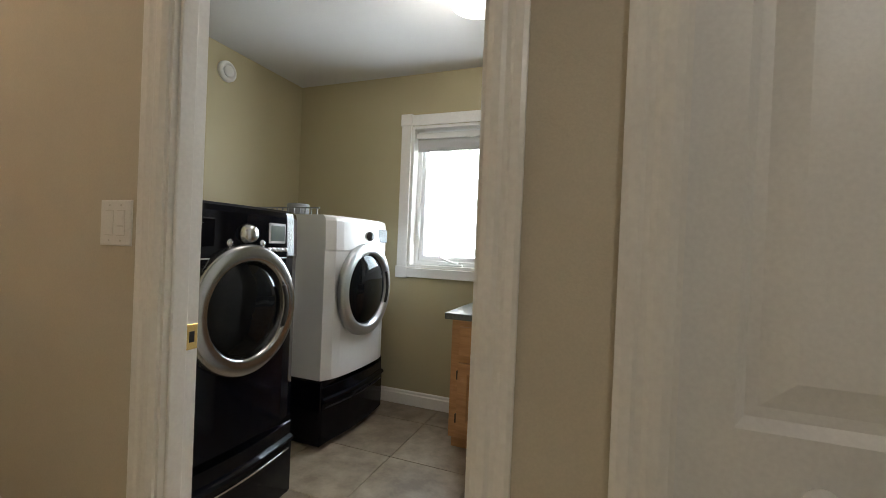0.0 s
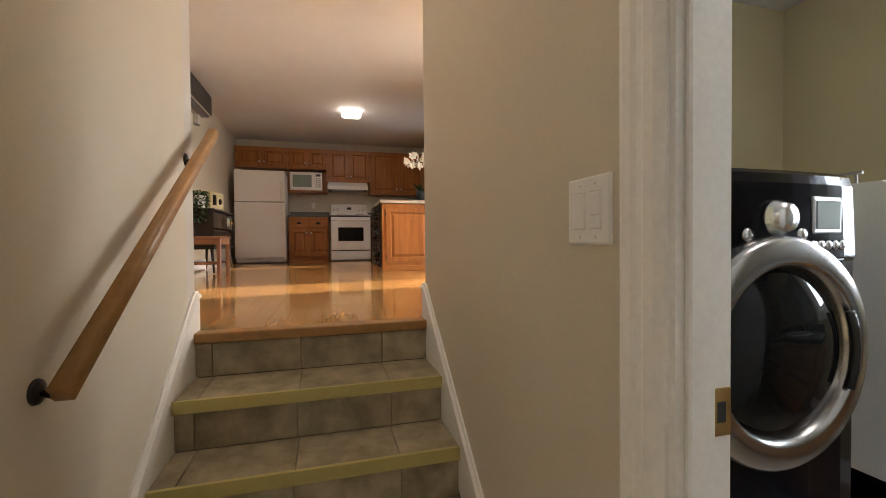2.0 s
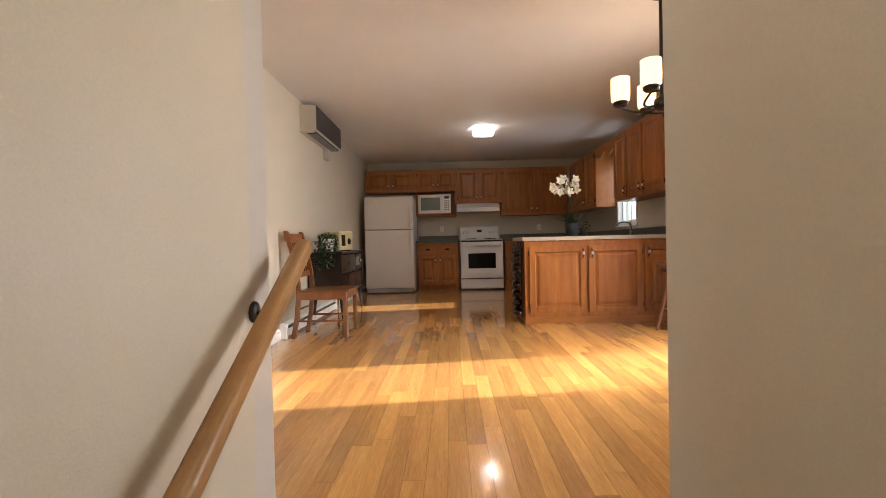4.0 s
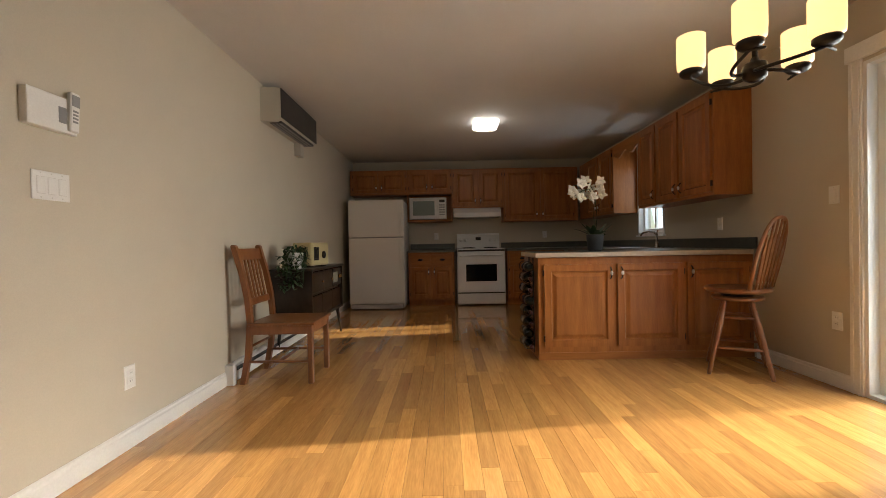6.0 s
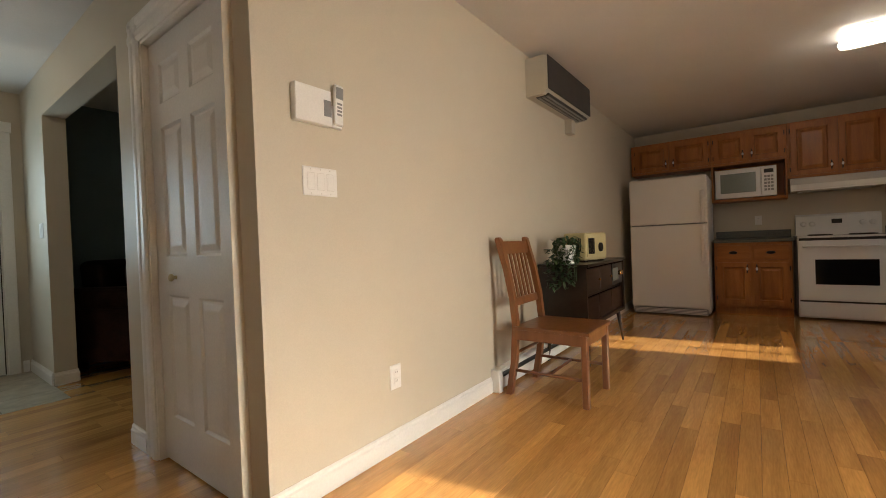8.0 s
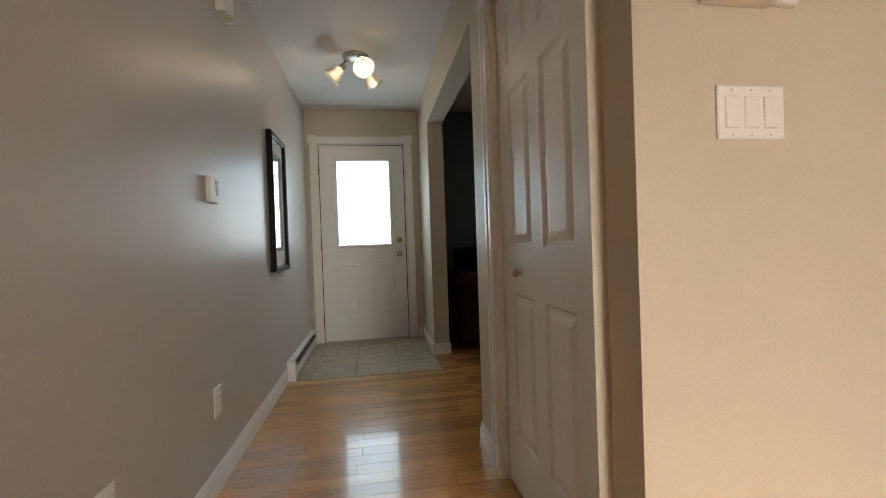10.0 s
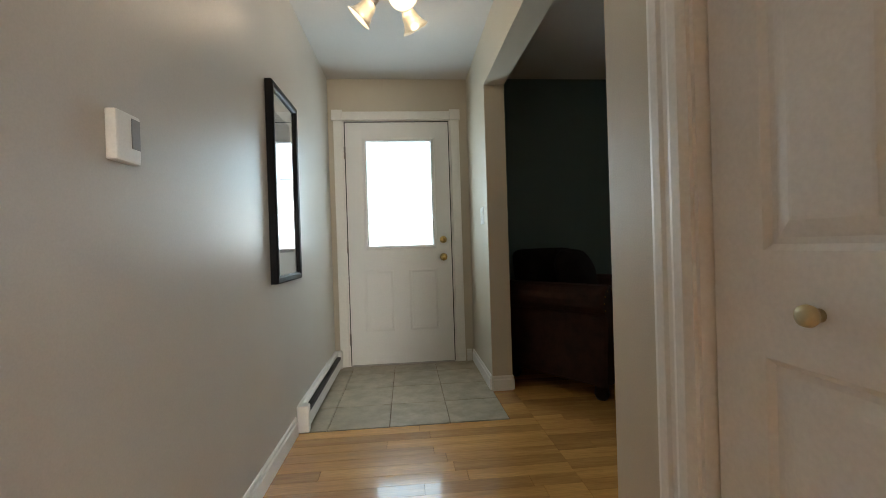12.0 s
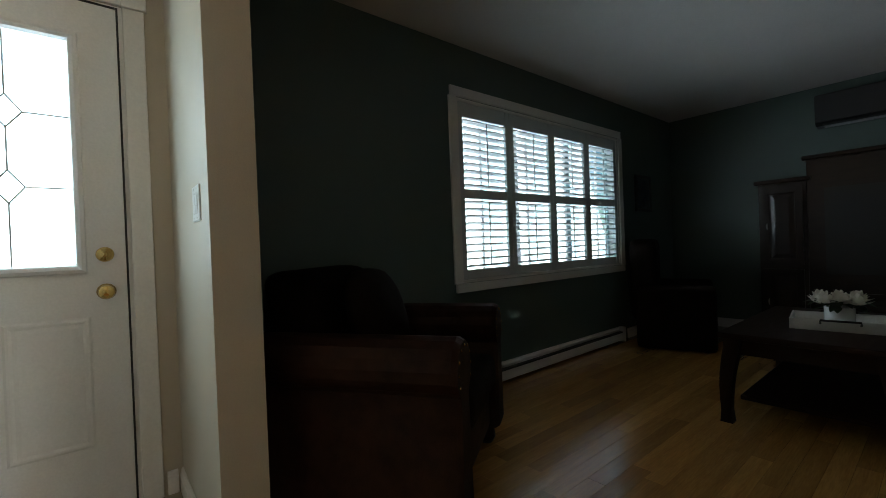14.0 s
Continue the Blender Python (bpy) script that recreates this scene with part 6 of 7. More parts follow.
front_loader("washing_machine", pose(-1.40, 0.872, LOW, 0, 0, 90), M_BLACK, M_STEEL, M_BLACK, "black front-loading washer on a drawer pedestal", True)
front_loader("tumble_dryer", pose(-1.53, 1.92, LOW, 0, 0, 90), M_WHITE, M_SILVER, M_BLACK, "white front-loading dryer on a black pedestal", False)
rk = thing("storage_basket", pose(-1.98, 2.25, LOW + 1.289), "grey metal basket on the dryer", "basket")
bm = bmesh.new()
for k in range(14):
    add_box(bm, -0.28 + 0.042 * k, -0.272 + 0.042 * k, -0.22, -0.215, 0.0, 0.045)
add_box(bm, -0.29, 0.29, -0.225, 0.2, 0.0, 0.006)
add_box(bm, -0.29, 0.29, -0.225, -0.217, 0.04, 0.048)
part("rack", bm, M_GREYP, rk)
lathe("tin", M_GREYP, [(0.07, 0.006), (0.07, 0.085), (0.065, 0.09), (0.01, 0.09)], pose(-0.05, 0.0, 0), rk, 20)

van = cabinet("vanity", pose(-0.92, 2.235, LOW), 1.25, 0.735, 0.50, [(0.05, 0.58, 0.12, 0.50, "r"), (0.64, 1.18, 0.12, 0.50, "l")], "light oak bathroom vanity in the laundry", [(0.05, 0.58, 0.54, 0.70), (0.64, 1.18, 0.54, 0.70)], toe=0.08, mat=M_OAKL)
vt = thing("laminate_worktop", pose(0, 0, 0), "dark laminate vanity top with backsplash", "worktop")
VZ = LOW + 0.738
box("slab", M_COUNTER, -0.955, 0.36, 2.20, 2.735, VZ, VZ + 0.036, vt, bevel=0.006, seg=2)
box("backsplash", M_COUNTER, -0.93, 0.36, 2.715, 2.737, VZ + 0.037, VZ + 0.13, vt, bevel=0.003)
basin = thing("wash_basin", pose(-0.42, 2.44, VZ + 0.037), "oval white ceramic wash basin", "basin")
bm = bmesh.new()
add_lathe(bm, [(0.25, 0.0), (0.255, 0.012), (0.245, 0.020), (0.225, 0.018), (0.20, 0.006), (0.10, 0.002), (0.005, 0.001)], Matrix.Diagonal((1, 0.78, 1, 1)), 36)
part("bowl", bm, M_CERAMIC, basin, smooth=True)
vtap = thing("basin_tap", pose(-0.42, 2.655, VZ + 0.037), "chrome tap behind the wash basin", "tap")
lathe("base", M_CHROME, [(0.03, 0), (0.028, 0.02), (0.016, 0.05), (0.016, 0.08)], None, vtap, 16)
tube("spout", M_CHROME, [(0, 0, 0.07), (0, -0.05, 0.095), (0, -0.11, 0.08)], [0.014, 0.012, 0.010], vtap, 10)
wb2 = thing("wire_basket", pose(-0.52, 2.63, VZ + 0.037), "small chrome wire basket by the basin", "basket")
bm = bmesh.new()
for z, rr in ((0.06, 0.045), (0.10, 0.05), (0.14, 0.055)):
    add_tube(bm, [(rr * math.cos(a), rr * math.sin(a), z) for a in [2 * math.pi * k / 18 for k in range(19)]], 0.003, 6)
for k in range(10):
    a = 2 * math.pi * k / 10
    add_tube(bm, [(0.012 * math.cos(a), 0.012 * math.sin(a), 0.055), (0.045 * math.cos(a), 0.045 * math.sin(a), 0.06), (0.055 * math.cos(a), 0.055 * math.sin(a), 0.14)], 0.002, 5)
add_tube(bm, [(0, 0, 0.0), (0, 0, 0.06)], 0.012, 8)
part("wire", bm, M_CHROME, wb2)
mir = thing("wall_mirror", pose(-0.77, 2.74, 0.14), "frameless wall mirror above the vanity", "mirror")
box("glass", M_MIRROR, 0, 1.0, -0.008, -0.002, 0, 0.90, mir, bevel=0.001)
vent = thing("wall_vent", pose(-2.45, 2.02, 1.46, 0, 0, 90), "round white exhaust vent on the olive wall", "vent")
lathe("ring", M_PLASTIC, [(0.065, 0), (0.064, 0.02), (0.055, 0.03), (0.046, 0.028), (0.044, 0.012)], pose(0, 0, 0, 90, 0, 0), vent, 28)
lathe("disc", M_PLASTIC, [(0.002, 0.032), (0.034, 0.032), (0.036, 0.026), (0.034, 0.012)], pose(0, 0, 0, 90, 0, 0), vent, 24)


def dome_light(name, at, label):
    ob = thing(name, pose(*at), label, "lamp", "dome ceiling lights")
    lathe("mount", M_PLASTIC, [(0.13, -0.018), (0.13, 0.0)], None, ob, 28)
    lathe("dome", M_DIFF, [(0.145, -0.016), (0.15, -0.03), (0.13, -0.065), (0.08, -0.09), (0.002, -0.098)], None, ob, 32, "lit white glass dome", False)
    return ob


dome_light("ceiling_light", (-0.75, 1.93, LCEIL), "lit white glass dome light on the laundry ceiling")
# made-up fixture, out of view, for the stairwell fill
dome_light("ceiling_light", (-2.0, 0.26, CEIL), "added dome lamp, out of view, filling the stairwell")
# made-up fixture, out of view, for the lower hall fill
dome_light("ceiling_light", (0.80, -0.60, LCEIL), "added dome lamp, out of view, filling the lower hall")

# ---- entrance hall ----
pic = thing("framed_picture", pose(XE - 0.001, -3.505, 0.845, 0, 0, -90), "black framed print with pale mat under glass", "picture")
PWD, PH = 0.44, 0.95
bm = bmesh.new()
add_rings(bm, 0, PWD, 0, PH, [(0, 0.0), (0, -0.030), (0.006, -0.036), (0.026, -0.034), (0.034, -0.026), (0.036, -0.012)], fill=False)
part("frame", bm, M_FRAMEB, pic)
box("mat_board", M_MAT, 0.030, PWD - 0.030, -0.012, -0.008, 0.030, PH - 0.030, pic)
box("print", M_PRINT, 0.095, PWD - 0.095, -0.0145, -0.0125, 0.145, PH - 0.125, pic)
p = box("glazing", M_PGLASS, 0.032, PWD - 0.032, -0.020, -0.018, 0.032, PH - 0.032, pic)
p.visible_shadow = False
ht = thing("thermostat", pose(XE, -2.50, 1.257, 0, 0, -90), "white wall thermostat in the hall", "thermostat")
box("case", M_PLASTIC, -0.042, 0.042, -0.024, 0, -0.055, 0.055, ht, bevel=0.006, seg=2)
box("screen", M_GREYP, 0.008, 0.036, -0.026, -0.024, -0.022, 0.045, ht)
wall_plate("outlet", pose(XE, -2.494, 0.362, 0, 0, -90), 0.075, 0.122, "outlet", "white double electrical outlet", "outlet")
wall_plate("outlet", pose(XE, -1.745, 0.36, 0, 0, -90), 0.072, 0.116, "outlet", "white double electrical outlet", "outlet")
wall_plate("light_switch", pose(XH, -4.52, 1.21, 0, 0, 90), 0.115, 0.118, "switch", "white two-gang switch by the front door", "switch")
bell = thing("door_chime", pose(XE, -2.72, 2.10, 0, 0, -90), "white door chime box high on the hall wall", "door chime")
box("case", M_PLASTIC, -0.07, 0.07, -0.045, 0, 0.0, 0.20, bell, bevel=0.01, seg=2)
box("tube", M_CREAM, -0.02, 0.02, -0.06, -0.02, -0.012, 0.012, bell, bevel=0.006)

hl = thing("hall_ceiling_light", pose(-3.312, -3.84, CEIL), "brushed nickel ceiling light with three frosted bell shades", "lamp")
lathe("mount", M_NICKEL, [(0.10, 0.0), (0.10, -0.014), (0.085, -0.024), (0.02, -0.03)], None, hl, 28)
for k, a in enumerate((-12, 108, 228)):
    ca, sa = math.cos(radians(a)), math.sin(radians(a))
    S = Vector((0.075 * ca, 0.075 * sa, -0.02))
    E = Vector((0.105 * ca, 0.105 * sa, -0.075))
    arm = tube("arm", M_NICKEL, [S, E], 0.009, hl, 10)
    ax = Vector((0.72 * ca, 0.72 * sa, -0.69))
    mm = Matrix.Translation(E) @ ax.to_track_quat("Z", "Y").to_matrix().to_4x4()
    lathe("socket", M_NICKEL, [(0.022, -0.02), (0.024, 0.0), (0.026, 0.02), (0.02, 0.024)], mm, hl, 16)
    mm = mm @ Matrix.Scale(1.18, 4)
    lathe("shade", M_FROSTLAMP, [(0.026, 0.012), (0.036, 0.03), (0.042, 0.06), (0.055, 0.09), (0.068, 0.105), (0.065, 0.104), (0.050, 0.086), (0.038, 0.058), (0.03, 0.03)], mm, hl, 24, "frosted bell glass shade", False)
    lathe("bulb", M_BULB, [(0.012, 0.02), (0.022, 0.045), (0.026, 0.06), (0.018, 0.078), (0.002, 0.084)], mm, hl, 14, "lit bulb", False)
    q = mm @ Vector((0, 0, 0.10))
    bulb("hall_bulb", Vector((-3.312, -3.84, CEIL)) + q, HALLW, (1.0, 0.80, 0.56), 0.02)

# ---- living room ----
arm_chair = thing("armchair", pose(-4.91, -4.24, 0, 0, 0, 214.8) @ Matrix.Scale(1.04, 4), "dark brown upholstered armchair with rolled leather arms", "armchair")
bm = bmesh.new()
add_box(bm, -0.29, 0.29, 0.02, 0.74, 0.12, 0.32, 0.03, 3)
part("base", bm, M_LEATHER, arm_chair, smooth=True)
bm = bmesh.new()
add_box(bm, -0.285, 0.285, -0.02, 0.60, 0.32, 0.48, 0.06, 4)
part("seat_cushion", bm, M_FABRIC, arm_chair, smooth=True)
bm = bmesh.new()
add_box(bm, -0.285, 0.285, 0.56, 0.80, 0.30, 0.92, 0.09, 4)
for v in bm.verts:
    v.co.y += 0.10 * (v.co.z - 0.3)
part("backrest", bm, M_FABRIC, arm_chair, smooth=True)
for s in (-1, 1):
    bm = bmesh.new()
    prof = []
    for i in range(15):
        a = radians(-60 + 300 * i / 14)
        prof.append((s * 0.385 + 0.105 * math.cos(a), 0.60 + 0.10 * math.sin(a)))
    prof = [(s * 0.385 + 0.075, 0.10)] + prof + [(s * 0.385 - 0.075, 0.10)]
    ends = [[bm.verts.new((x, y, z)) for x, z in prof] for y in (-0.02, 0.0, 0.80)]
    for v, (x, z) in zip(ends[0], prof):
        v.co.x = s * 0.385 + (x - s * 0.385) * 0.92
        v.co.z = 0.40 + (z - 0.40) * 0.96
    n = len(prof)
    for a, b in zip(ends, ends[1:]):
        for k in range(n):
            bm.faces.new((a[k], a[(k + 1) % n], b[(k + 1) % n], b[k]))
    bm.faces.new(ends[0])
    bm.faces.new(ends[-1][::-1])
    ar = part("arm", bm, M_LEATHER, arm_chair, smooth=False)
    for k in range(9):
        a = radians(-30 + 240 * k / 8)
        lathe("nail", M_BRASS, [(0.006, 0), (0.004, 0.003), (0.001, 0.004)], pose(s * 0.385 + 0.085 * math.cos(a), -0.021, 0.595 + 0.08 * math.sin(a), 90, 0, 0), ar, 8)
for x in (-0.38, 0.38):
    for y in (0.06, 0.74):
        lathe("foot", M_TABLE, [(0.03, 0), (0.045, 0.03), (0.04, 0.07), (0.05, 0.12)], pose(x, y, 0), arm_chair, 12)
pil = thing("throw_pillow", pose(-4.66, -4.65, 0.51, 0, 0, 214.8), "dark plush throw pillow leaning on the armchair", "pillow")
bm = bmesh.new()
bmesh.ops.create_uvsphere(bm, u_segments=24, v_segments=14, radius=1)
for v in bm.verts:
    x, y, z = v.co
    f = (abs(x) ** 3 + abs(z) ** 3) ** (1 / 3) or 1
    g = (x * x + z * z) ** 0.5 / f if f else 1
    v.co = (0.23 * x * g, 0.10 * y, 0.22 + 0.22 * z * g)
    v.co.y += 0.28 * (v.co.z - 0.2)
    v.co += Vector((noise.noise(v.co * 9), noise.noise(v.co * 9 + Vector((5, 0, 0))), noise.noise(v.co * 9 + Vector((0, 7, 0))))) * 0.012
part("cushion", bm, M_FABRIC, pil, smooth=True)

ct = thing("coffee_table", pose(-6.30, -3.78, 0) @ Matrix.Diagonal((1, 1, 1.05, 1)), "dark cherry coffee table with curved legs and lower shelf", "table")
box("tabletop", M_TABLE, -1.22, 0.0, 0.0, 0.72, 0.445, 0.475, ct, bevel=0.008, seg=2)
for x0, x1, y0, y1 in ((-1.16, -0.06, 0.05, 0.07), (-1.16, -0.06, 0.65, 0.67), (-1.17, -1.15, 0.07, 0.65), (-0.07, -0.05, 0.07, 0.65)):
    box("apron", M_TABLE, x0, x1, y0, y1, 0.36, 0.445, ct, bevel=0.002)
box("shelf", M_TABLE, -1.14, -0.08, 0.08, 0.64, 0.115, 0.14, ct, bevel=0.004)
for x, sx in ((-0.06, 1), (-1.16, -1)):
    for y, sy in ((0.06, -1), (0.66, 1)):
        bm = bmesh.new()
        cols = []
        for u in range(8):
            f = u / 7
            z = 0.445 * (1 - f)
            o = 0.018 * math.sin(f * 3.6 - 0.3) + 0.03 * f * f
            h = 0.040 - 0.018 * f + 0.008 * (f > 0.9)
            cols.append([bm.verts.new((x + sx * o + dx * h, y + sy * o + dy * h, z)) for dx, dy in ((-1, -1), (1, -1), (1, 1), (-1, 1))])
        for a, b in zip(cols, cols[1:]):
            for k in range(4):
                bm.faces.new((a[k], a[(k + 1) % 4], b[(k + 1) % 4], b[k]))
        bm.faces.new(cols[0])
        bm.faces.new(cols[-1][::-1])
        part("leg", bm, M_TABLE, ct)
tray = thing("serving_tray", pose(-6.82, -3.34, 0.500, 0, 0, 8), "white wooden tray with dark handles on the coffee table", "tray")
box("bottom", M_TRIM, -0.15, 0.15, -0.21, 0.21, 0, 0.008, tray)
for x0, x1, y0, y1 in ((-0.15, 0.15, -0.21, -0.198), (-0.15, 0.15, 0.198, 0.21), (-0.15, -0.138, -0.198, 0.198), (0.138, 0.15, -0.198, 0.198)):
    box("side", M_TRIM, x0, x1, y0, y1, 0.008, 0.06, tray, bevel=0.002)
for x in (0.158, -0.158):
    s = 1 if x > 0 else -1
    tube("handle", M_BRONZE, [(0.15 * s, -0.08, 0.04), (0.175 * s, -0.08, 0.06), (0.175 * s, 0.08, 0.06), (0.15 * s, 0.08, 0.04)], 0.006, tray, 8)
vase = thing("rose_vase", pose(-6.82, -3.34, 0.508) @ Matrix.Scale(1.28, 4), "white roses in a glass vase on the tray", "flowers")
lathe("vase", M_CERAMIC, [(0.045, 0), (0.05, 0.004), (0.052, 0.085), (0.047, 0.085), (0.045, 0.01)], None, vase, 20)
bm = bmesh.new()
for k in range(26):
    a, q = r.uniform(0, 6.28), r.random() ** 0.5
    c = Vector((0.07 * q * math.cos(a), 0.07 * q * math.sin(a), 0.09 + r.uniform(-0.01, 0.03)))
    leaf(bm, c, c + Vector((0.06 * math.cos(a), 0.06 * math.sin(a), 0.0)), 0.03, 0.02, 3)
part("leaves", bm, M_LEAF, vase, smooth=True)
for k in range(9):
    a = 2.4 * k
    q = 0.0 if k == 0 else 0.05 + 0.03 * (k % 2)
    bm = bmesh.new()
    for lay in range(4):
        for i in range(5):
            b = i * 1.2566 + lay * 0.6
            rr = 0.010 + 0.008 * lay
            base = Vector((q * math.cos(a), q * math.sin(a), 0.115 - 0.004 * lay))
            tip = base + Vector((rr * 1.5 * math.cos(b), rr * 1.5 * math.sin(b), 0.034 - 0.007 * lay))
            leaf(bm, base, tip, 0.03, -0.004, 3)
    part("rose", bm, M_PETAL, vase, smooth=True)

unit = thing("media_cabinet", pose(-8.56, -4.12, 0, 0, 0, 90), "large dark wood media cabinet against the green wall", "cabinet")
for x0, x1, h in ((0.0, 0.36, 1.54), (0.36, 1.90, 1.72), (1.90, 2.26, 1.54)):
    bm = bmesh.new()
    add_box(bm, x0 + 0.001, x1 - 0.001, 0.03, 0.52, 0.0, h - 0.04, 0.003)
    part("body", bm, M_DKWOOD, unit)
    box("cornice", M_DKWOOD, x0 - 0.03, x1 + 0.03, 0.0, 0.52, h - 0.04, h, unit, bevel=0.01)
for x0, x1, z0, z1 in ((0.03, 0.33, 0.08, 0.70), (0.03, 0.33, 0.74, 1.46), (1.93, 2.23, 0.08, 0.70), (1.93, 2.23, 0.74, 1.46), (0.40, 1.12, 0.08, 0.50), (1.15, 1.86, 0.08, 0.50)):
    dr = panelled("door", M_DKWOOD, x1 - x0, z1 - z0, 0.018, [(0.05, x1 - x0 - 0.05, 0.05, z1 - z0 - 0.05)], unit)
    dr.location = (x0, 0.03, z0)
    small_knob(dr, 0.04, (z1 - z0) / 2)
tvb = box("screen_bay", M_DKWOOD, 0.42, 1.84, 0.022, 0.03, 0.56, 1.62, unit)
box("screen", M_BLACKP, 0.48, 1.78, 0.012, 0.0215, 0.66, 1.42, unit, label="dark television screen")
split_unit(pose(XL, -3.74, 2.03, 0, 0, 90), 1.0, "dark wall-mounted air conditioner above the media cabinet", False)
rec = thing("recliner", pose(-8.10, -4.36, 0, 0, 0, 200), "dark upholstered recliner in the corner", "armchair")
bm = bmesh.new()
add_box(bm, -0.28, 0.28, 0.0, 0.62, 0.10, 0.46, 0.06, 3)
part("seat", bm, M_FABRIC, rec, smooth=True)
bm = bmesh.new()
add_box(bm, -0.30, 0.30, 0.46, 0.70, 0.25, 1.03, 0.09, 4)
part("backrest", bm, M_FABRIC, rec, smooth=True)
for x0, x1 in ((-0.42, -0.28), (0.28, 0.42)):
    bm = bmesh.new()
    add_box(bm, x0, x1, 0.0, 0.64, 0.02, 0.60, 0.05, 3)
    part("arm", bm, M_FABRIC, rec, smooth=True)
for x in (-0.3, 0.3):
    for y in (0.08, 0.56):
        lathe("foot", M_BLACKP, [(0.025, 0), (0.025, 0.12)], pose(x, y, 0), rec, 10)
p2 = thing("framed_picture", pose(-8.16, YF + 0.012, 1.33, 0, 0, 180), "small dark framed picture beside the window", "picture")
bm = bmesh.new()
add_rings(bm, 0, 0.36, 0, 0.40, [(0, 0.0), (0, -0.02), (0.03, -0.022), (0.036, -0.010)], fill=False)
part("frame", bm, M_BLACKP, p2)
box("print", M_PRINT, 0.034, 0.326, -0.010, -0.004, 0.034, 0.366, p2)


# ---- neighbouring house seen through the windows ----
def far_house(m, w, d, h, label):
    ob = thing("neighbour_house", m, label, "house")
    box("wall", M_SIDING, -w / 2, w / 2, 0, d, -0.5, h, ob)
    bm = bmesh.new()
    v = [bm.verts.new(c) for y in (-0.4, d + 0.4) for c in ((-w / 2 - 0.4, y, h - 0.1), (w / 2 + 0.4, y, h - 0.1), (0, y, h + w * 0.32))]
    for q in ((0, 1, 2), (5, 4, 3), (0, 3, 4, 1), (1, 4, 5, 2), (2, 5, 3, 0)):
        bm.faces.new([v[i] for i in q])
    part("roof", bm, M_SNOW, ob)
    for x in (-w * 0.25, w * 0.25):
        wn_ = box("window", M_TRIM, x - 0.6, x + 0.6, -0.06, 0.0, 1.0, 2.2, ob)
        box("pane", M_DARKGLASS, x - 0.5, x + 0.5, -0.08, -0.061, 1.1, 2.1, wn_)
    return ob


far_house(pose(-5.0, 21.0, -1.1, 0, 0, 0), 11, 8, 2.7, "pale neighbour house with a snowy gable roof")
far_house(pose(-6.0, -26.0, -1.1, 0, 0, 180), 12, 8, 2.9, "pale neighbour house across the snowy street")

# ---- floor pieces ----
PW = 0.083


def plank_rows(x0, x1, y0, y1, rng):
    y = y0
    while y < y1 - 0.004:
        w = min(PW, y1 - y)
        x = x0
        cut = x0 + rng.uniform(0.1, 0.9)
        while x < x1 - 0.01:
            e = min(cut, x1)
            if x1 - e < 0.12:
                e = x1
            yield x, e, y, y + w
            x, cut = e, e + rng.choice((0.45, 0.6, 0.75, 0.9, 1.1, 1.3))
        y += w


rng = random.Random(5)
near_floor = bpy.data.objects["floor_kitchen"]
far_floor = bpy.data.objects["floor_front"]
kit = list(plank_rows(XW, XE + 0.005, YS, YN, rng)) + list(plank_rows(XE + 0.005, -2.722, YA, YB, rng))
hall = list(plank_rows(XHB, XE, -3.86, YS, rng))
living = list(plank_rows(XL, XHB, YF, YSB, rng)) + list(plank_rows(XHB, XH, -4.34, -3.86, rng))
kit_near = sorted((p for p in kit if p[1] > -8.0), key=lambda p: -p[1])[:298]
front_near = hall + sorted(living, key=lambda p: -p[1])[:298 - len(hall)]
singles = [(p, near_floor) for p in kit_near] + [(p, far_floor) for p in front_near]
chosen = {p for p, _ in singles}
cache = {}
for (x0, x1, y0, y1), host in singles:
    key = (round(x1 - x0, 3), round(y1 - y0, 3))
    if key not in cache:
        bm = bmesh.new()
        a, b = key[0] / 2, key[1] / 2
        e = 0.0009
        top = [bm.verts.new(v) for v in ((-a + e, -b + e, 0), (a - e, -b + e, 0), (a - e, b - e, 0), (-a + e, b - e, 0))]
        mid = [bm.verts.new(v) for v in ((-a + 0.0003, -b + 0.0003, -0.0009), (a - 0.0003, -b + 0.0003, -0.0009), (a - 0.0003, b - 0.0003, -0.0009), (-a + 0.0003, b - 0.0003, -0.0009))]
        low = [bm.verts.new((v.co.x, v.co.y, -0.014)) for v in mid]
        bm.faces.new(top)
        for r, s in ((top, mid), (mid, low)):
            for k in range(4):
                bm.faces.new((r[k], s[k], s[(k + 1) % 4], r[(k + 1) % 4]))
        me = bpy.data.meshes.new("plank")
        bmesh.ops.recalc_face_normals(bm, faces=bm.faces)
        bm.to_mesh(me)
        bm.free()
        me.materials.append(M_PLANK)
        cache[key] = me
    ob = new("plank", cache[key])
    ob.parent = host
    ob.location = ((x0 + x1) / 2, (y0 + y1) / 2, 0.0)


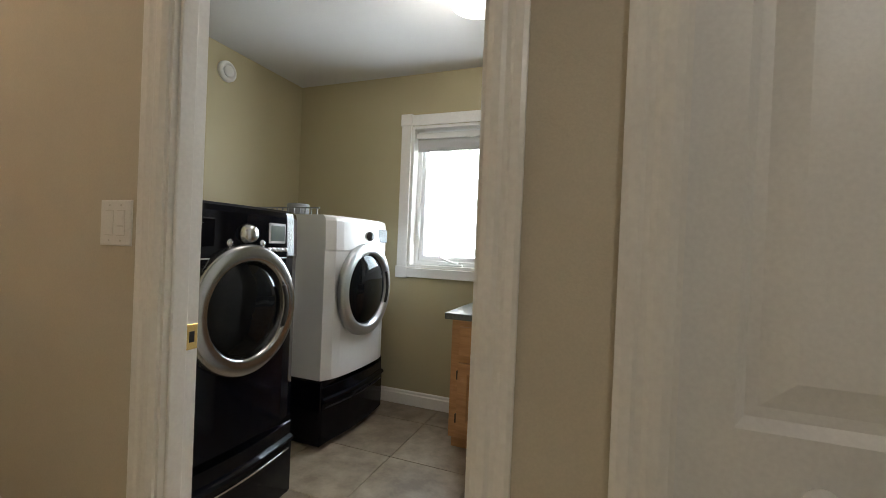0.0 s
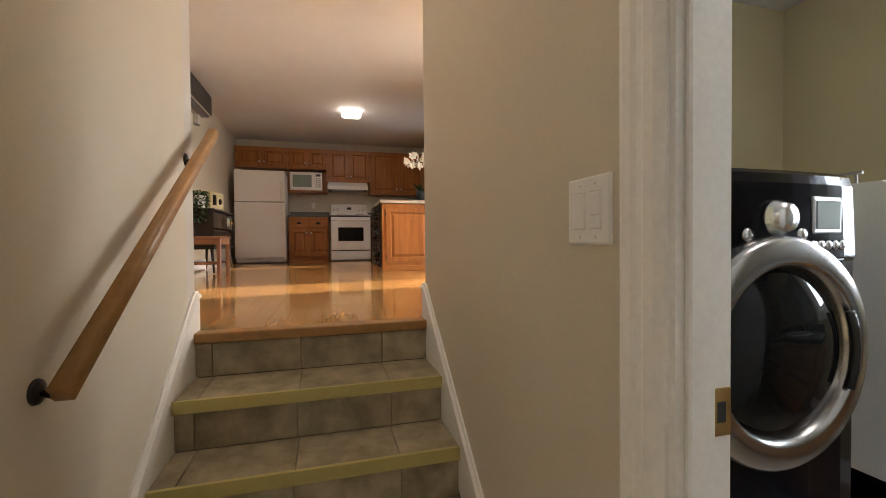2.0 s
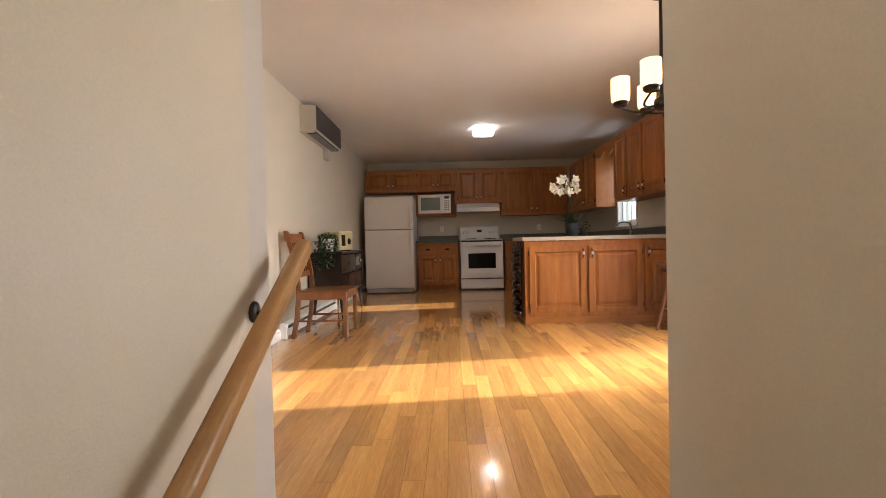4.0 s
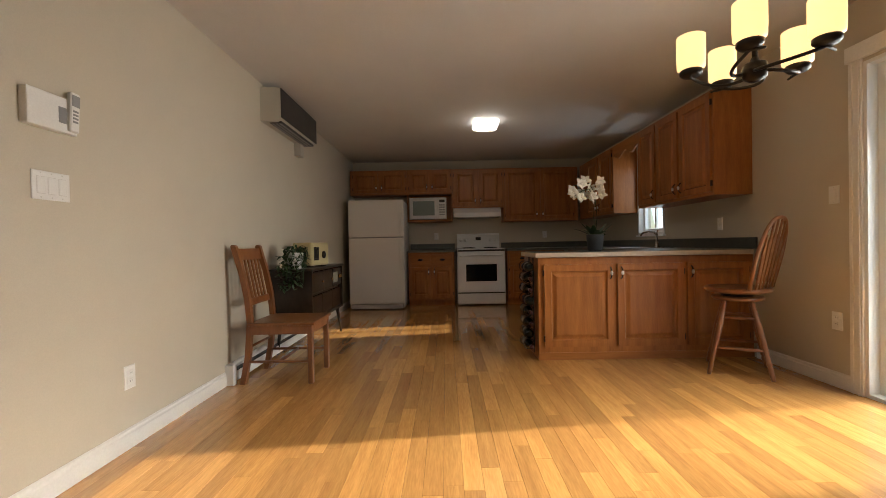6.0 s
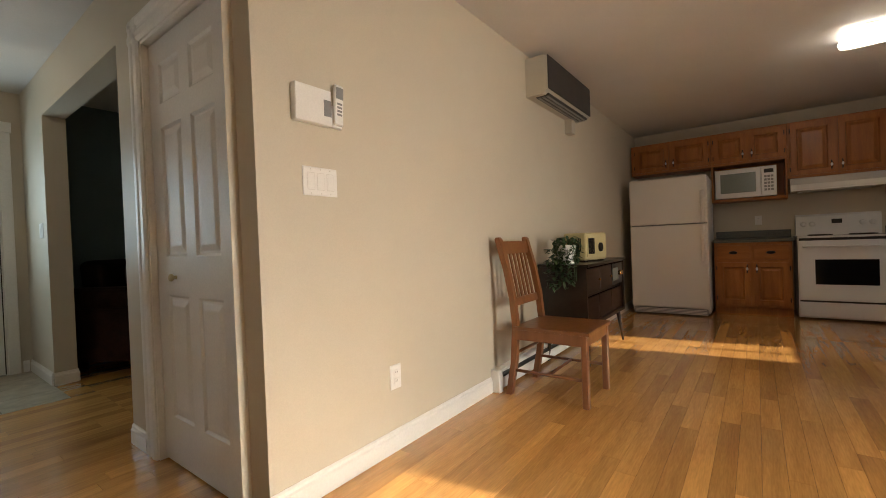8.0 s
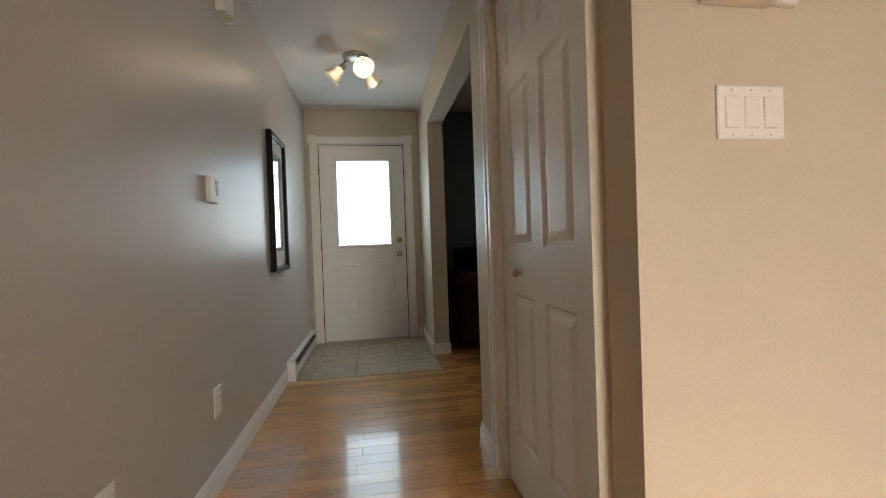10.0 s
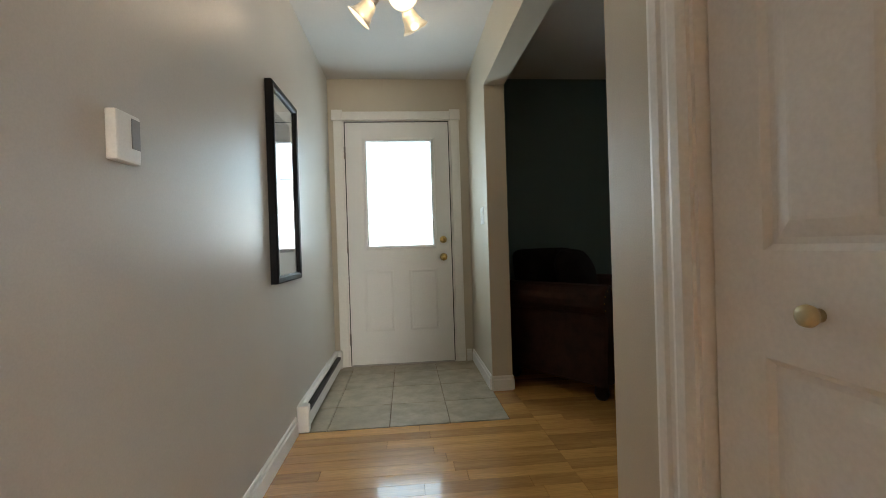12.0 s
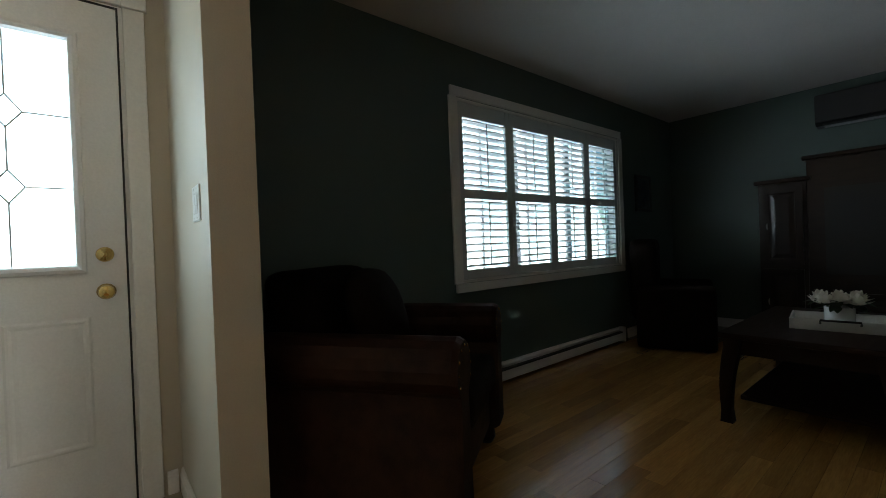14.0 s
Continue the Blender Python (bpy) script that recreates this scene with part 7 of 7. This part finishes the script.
def joined_planks(name, rows, host):
    verts, faces = [], []
    for x0, x1, y0, y1 in rows:
        e, n, z = 0.0009, len(verts), 0.0
        for d, h in ((e, z), (0.0003, z - 0.0009), (0.0003, -0.014)):
            verts += [(x0 + d, y0 + d, h), (x1 - d, y0 + d, h), (x1 - d, y1 - d, h), (x0 + d, y1 - d, h)]
        faces.append((n, n + 1, n + 2, n + 3))
        for r in (0, 4):
            faces += [(n + r + k, n + r + 4 + k, n + r + 4 + (k + 1) % 4, n + r + (k + 1) % 4) for k in range(4)]
    me = bpy.data.meshes.new(name)
    me.from_pydata(verts, [], faces)
    me.materials.append(M_PLANKJ)
    bm = bmesh.new()
    bm.from_mesh(me)
    bmesh.ops.recalc_face_normals(bm, faces=bm.faces)
    bm.to_mesh(me)
    bm.free()
    ob = new(name, me)
    ob.parent = host
    return tagged(ob, "rows of narrow maple planks", "", "", "stuff")


joined_planks("planks_kitchen", [p for p in kit if p not in chosen], near_floor)
joined_planks("planks_living", [p for p in hall + living if p not in chosen], far_floor)


def tile_field(x0, x1, y0, y1, z, sx, sy, ox, oy, mat, host, name="tile"):
    shared = {}
    gx, gy = x0 - ox, y0 - oy
    x = gx
    while x < x1:
        y = gy
        while y < y1:
            a, b, c, d = max(x, x0), min(x + sx, x1), max(y, y0), min(y + sy, y1)
            if b - a > 0.02 and d - c > 0.02:
                key = (round(b - a, 3), round(d - c, 3))
                if key not in shared:
                    bm = bmesh.new()
                    add_box(bm, -key[0] / 2 + 0.002, key[0] / 2 - 0.002, -key[1] / 2 + 0.002, key[1] / 2 - 0.002, -0.008, 0.0, 0.0012)
                    me = bpy.data.meshes.new(name)
                    bm.to_mesh(me)
                    bm.free()
                    me.materials.append(mat)
                    shared[key] = me
                ob = new(name, shared[key])
                ob.parent = host
                ob.location = ((a + b) / 2, (c + d) / 2, z)
            y += sy
        x += sx


tile_field(XH, XE, YF, -3.86, 0.001, 0.342, 0.338, 0.0, 0.092, M_ENTRY, far_floor)
low_floor = bpy.data.objects["floor_lower"]
tile_field(-2.45, 0.75, 0.77, 2.74, LOW, 0.46, 0.46, 0.1, 0.12, M_VINYL, low_floor)
tile_field(-1.93, 1.6, -1.38, 0.77, LOW, 0.305, 0.305, 0.1, 0.05, M_TILE, low_floor)
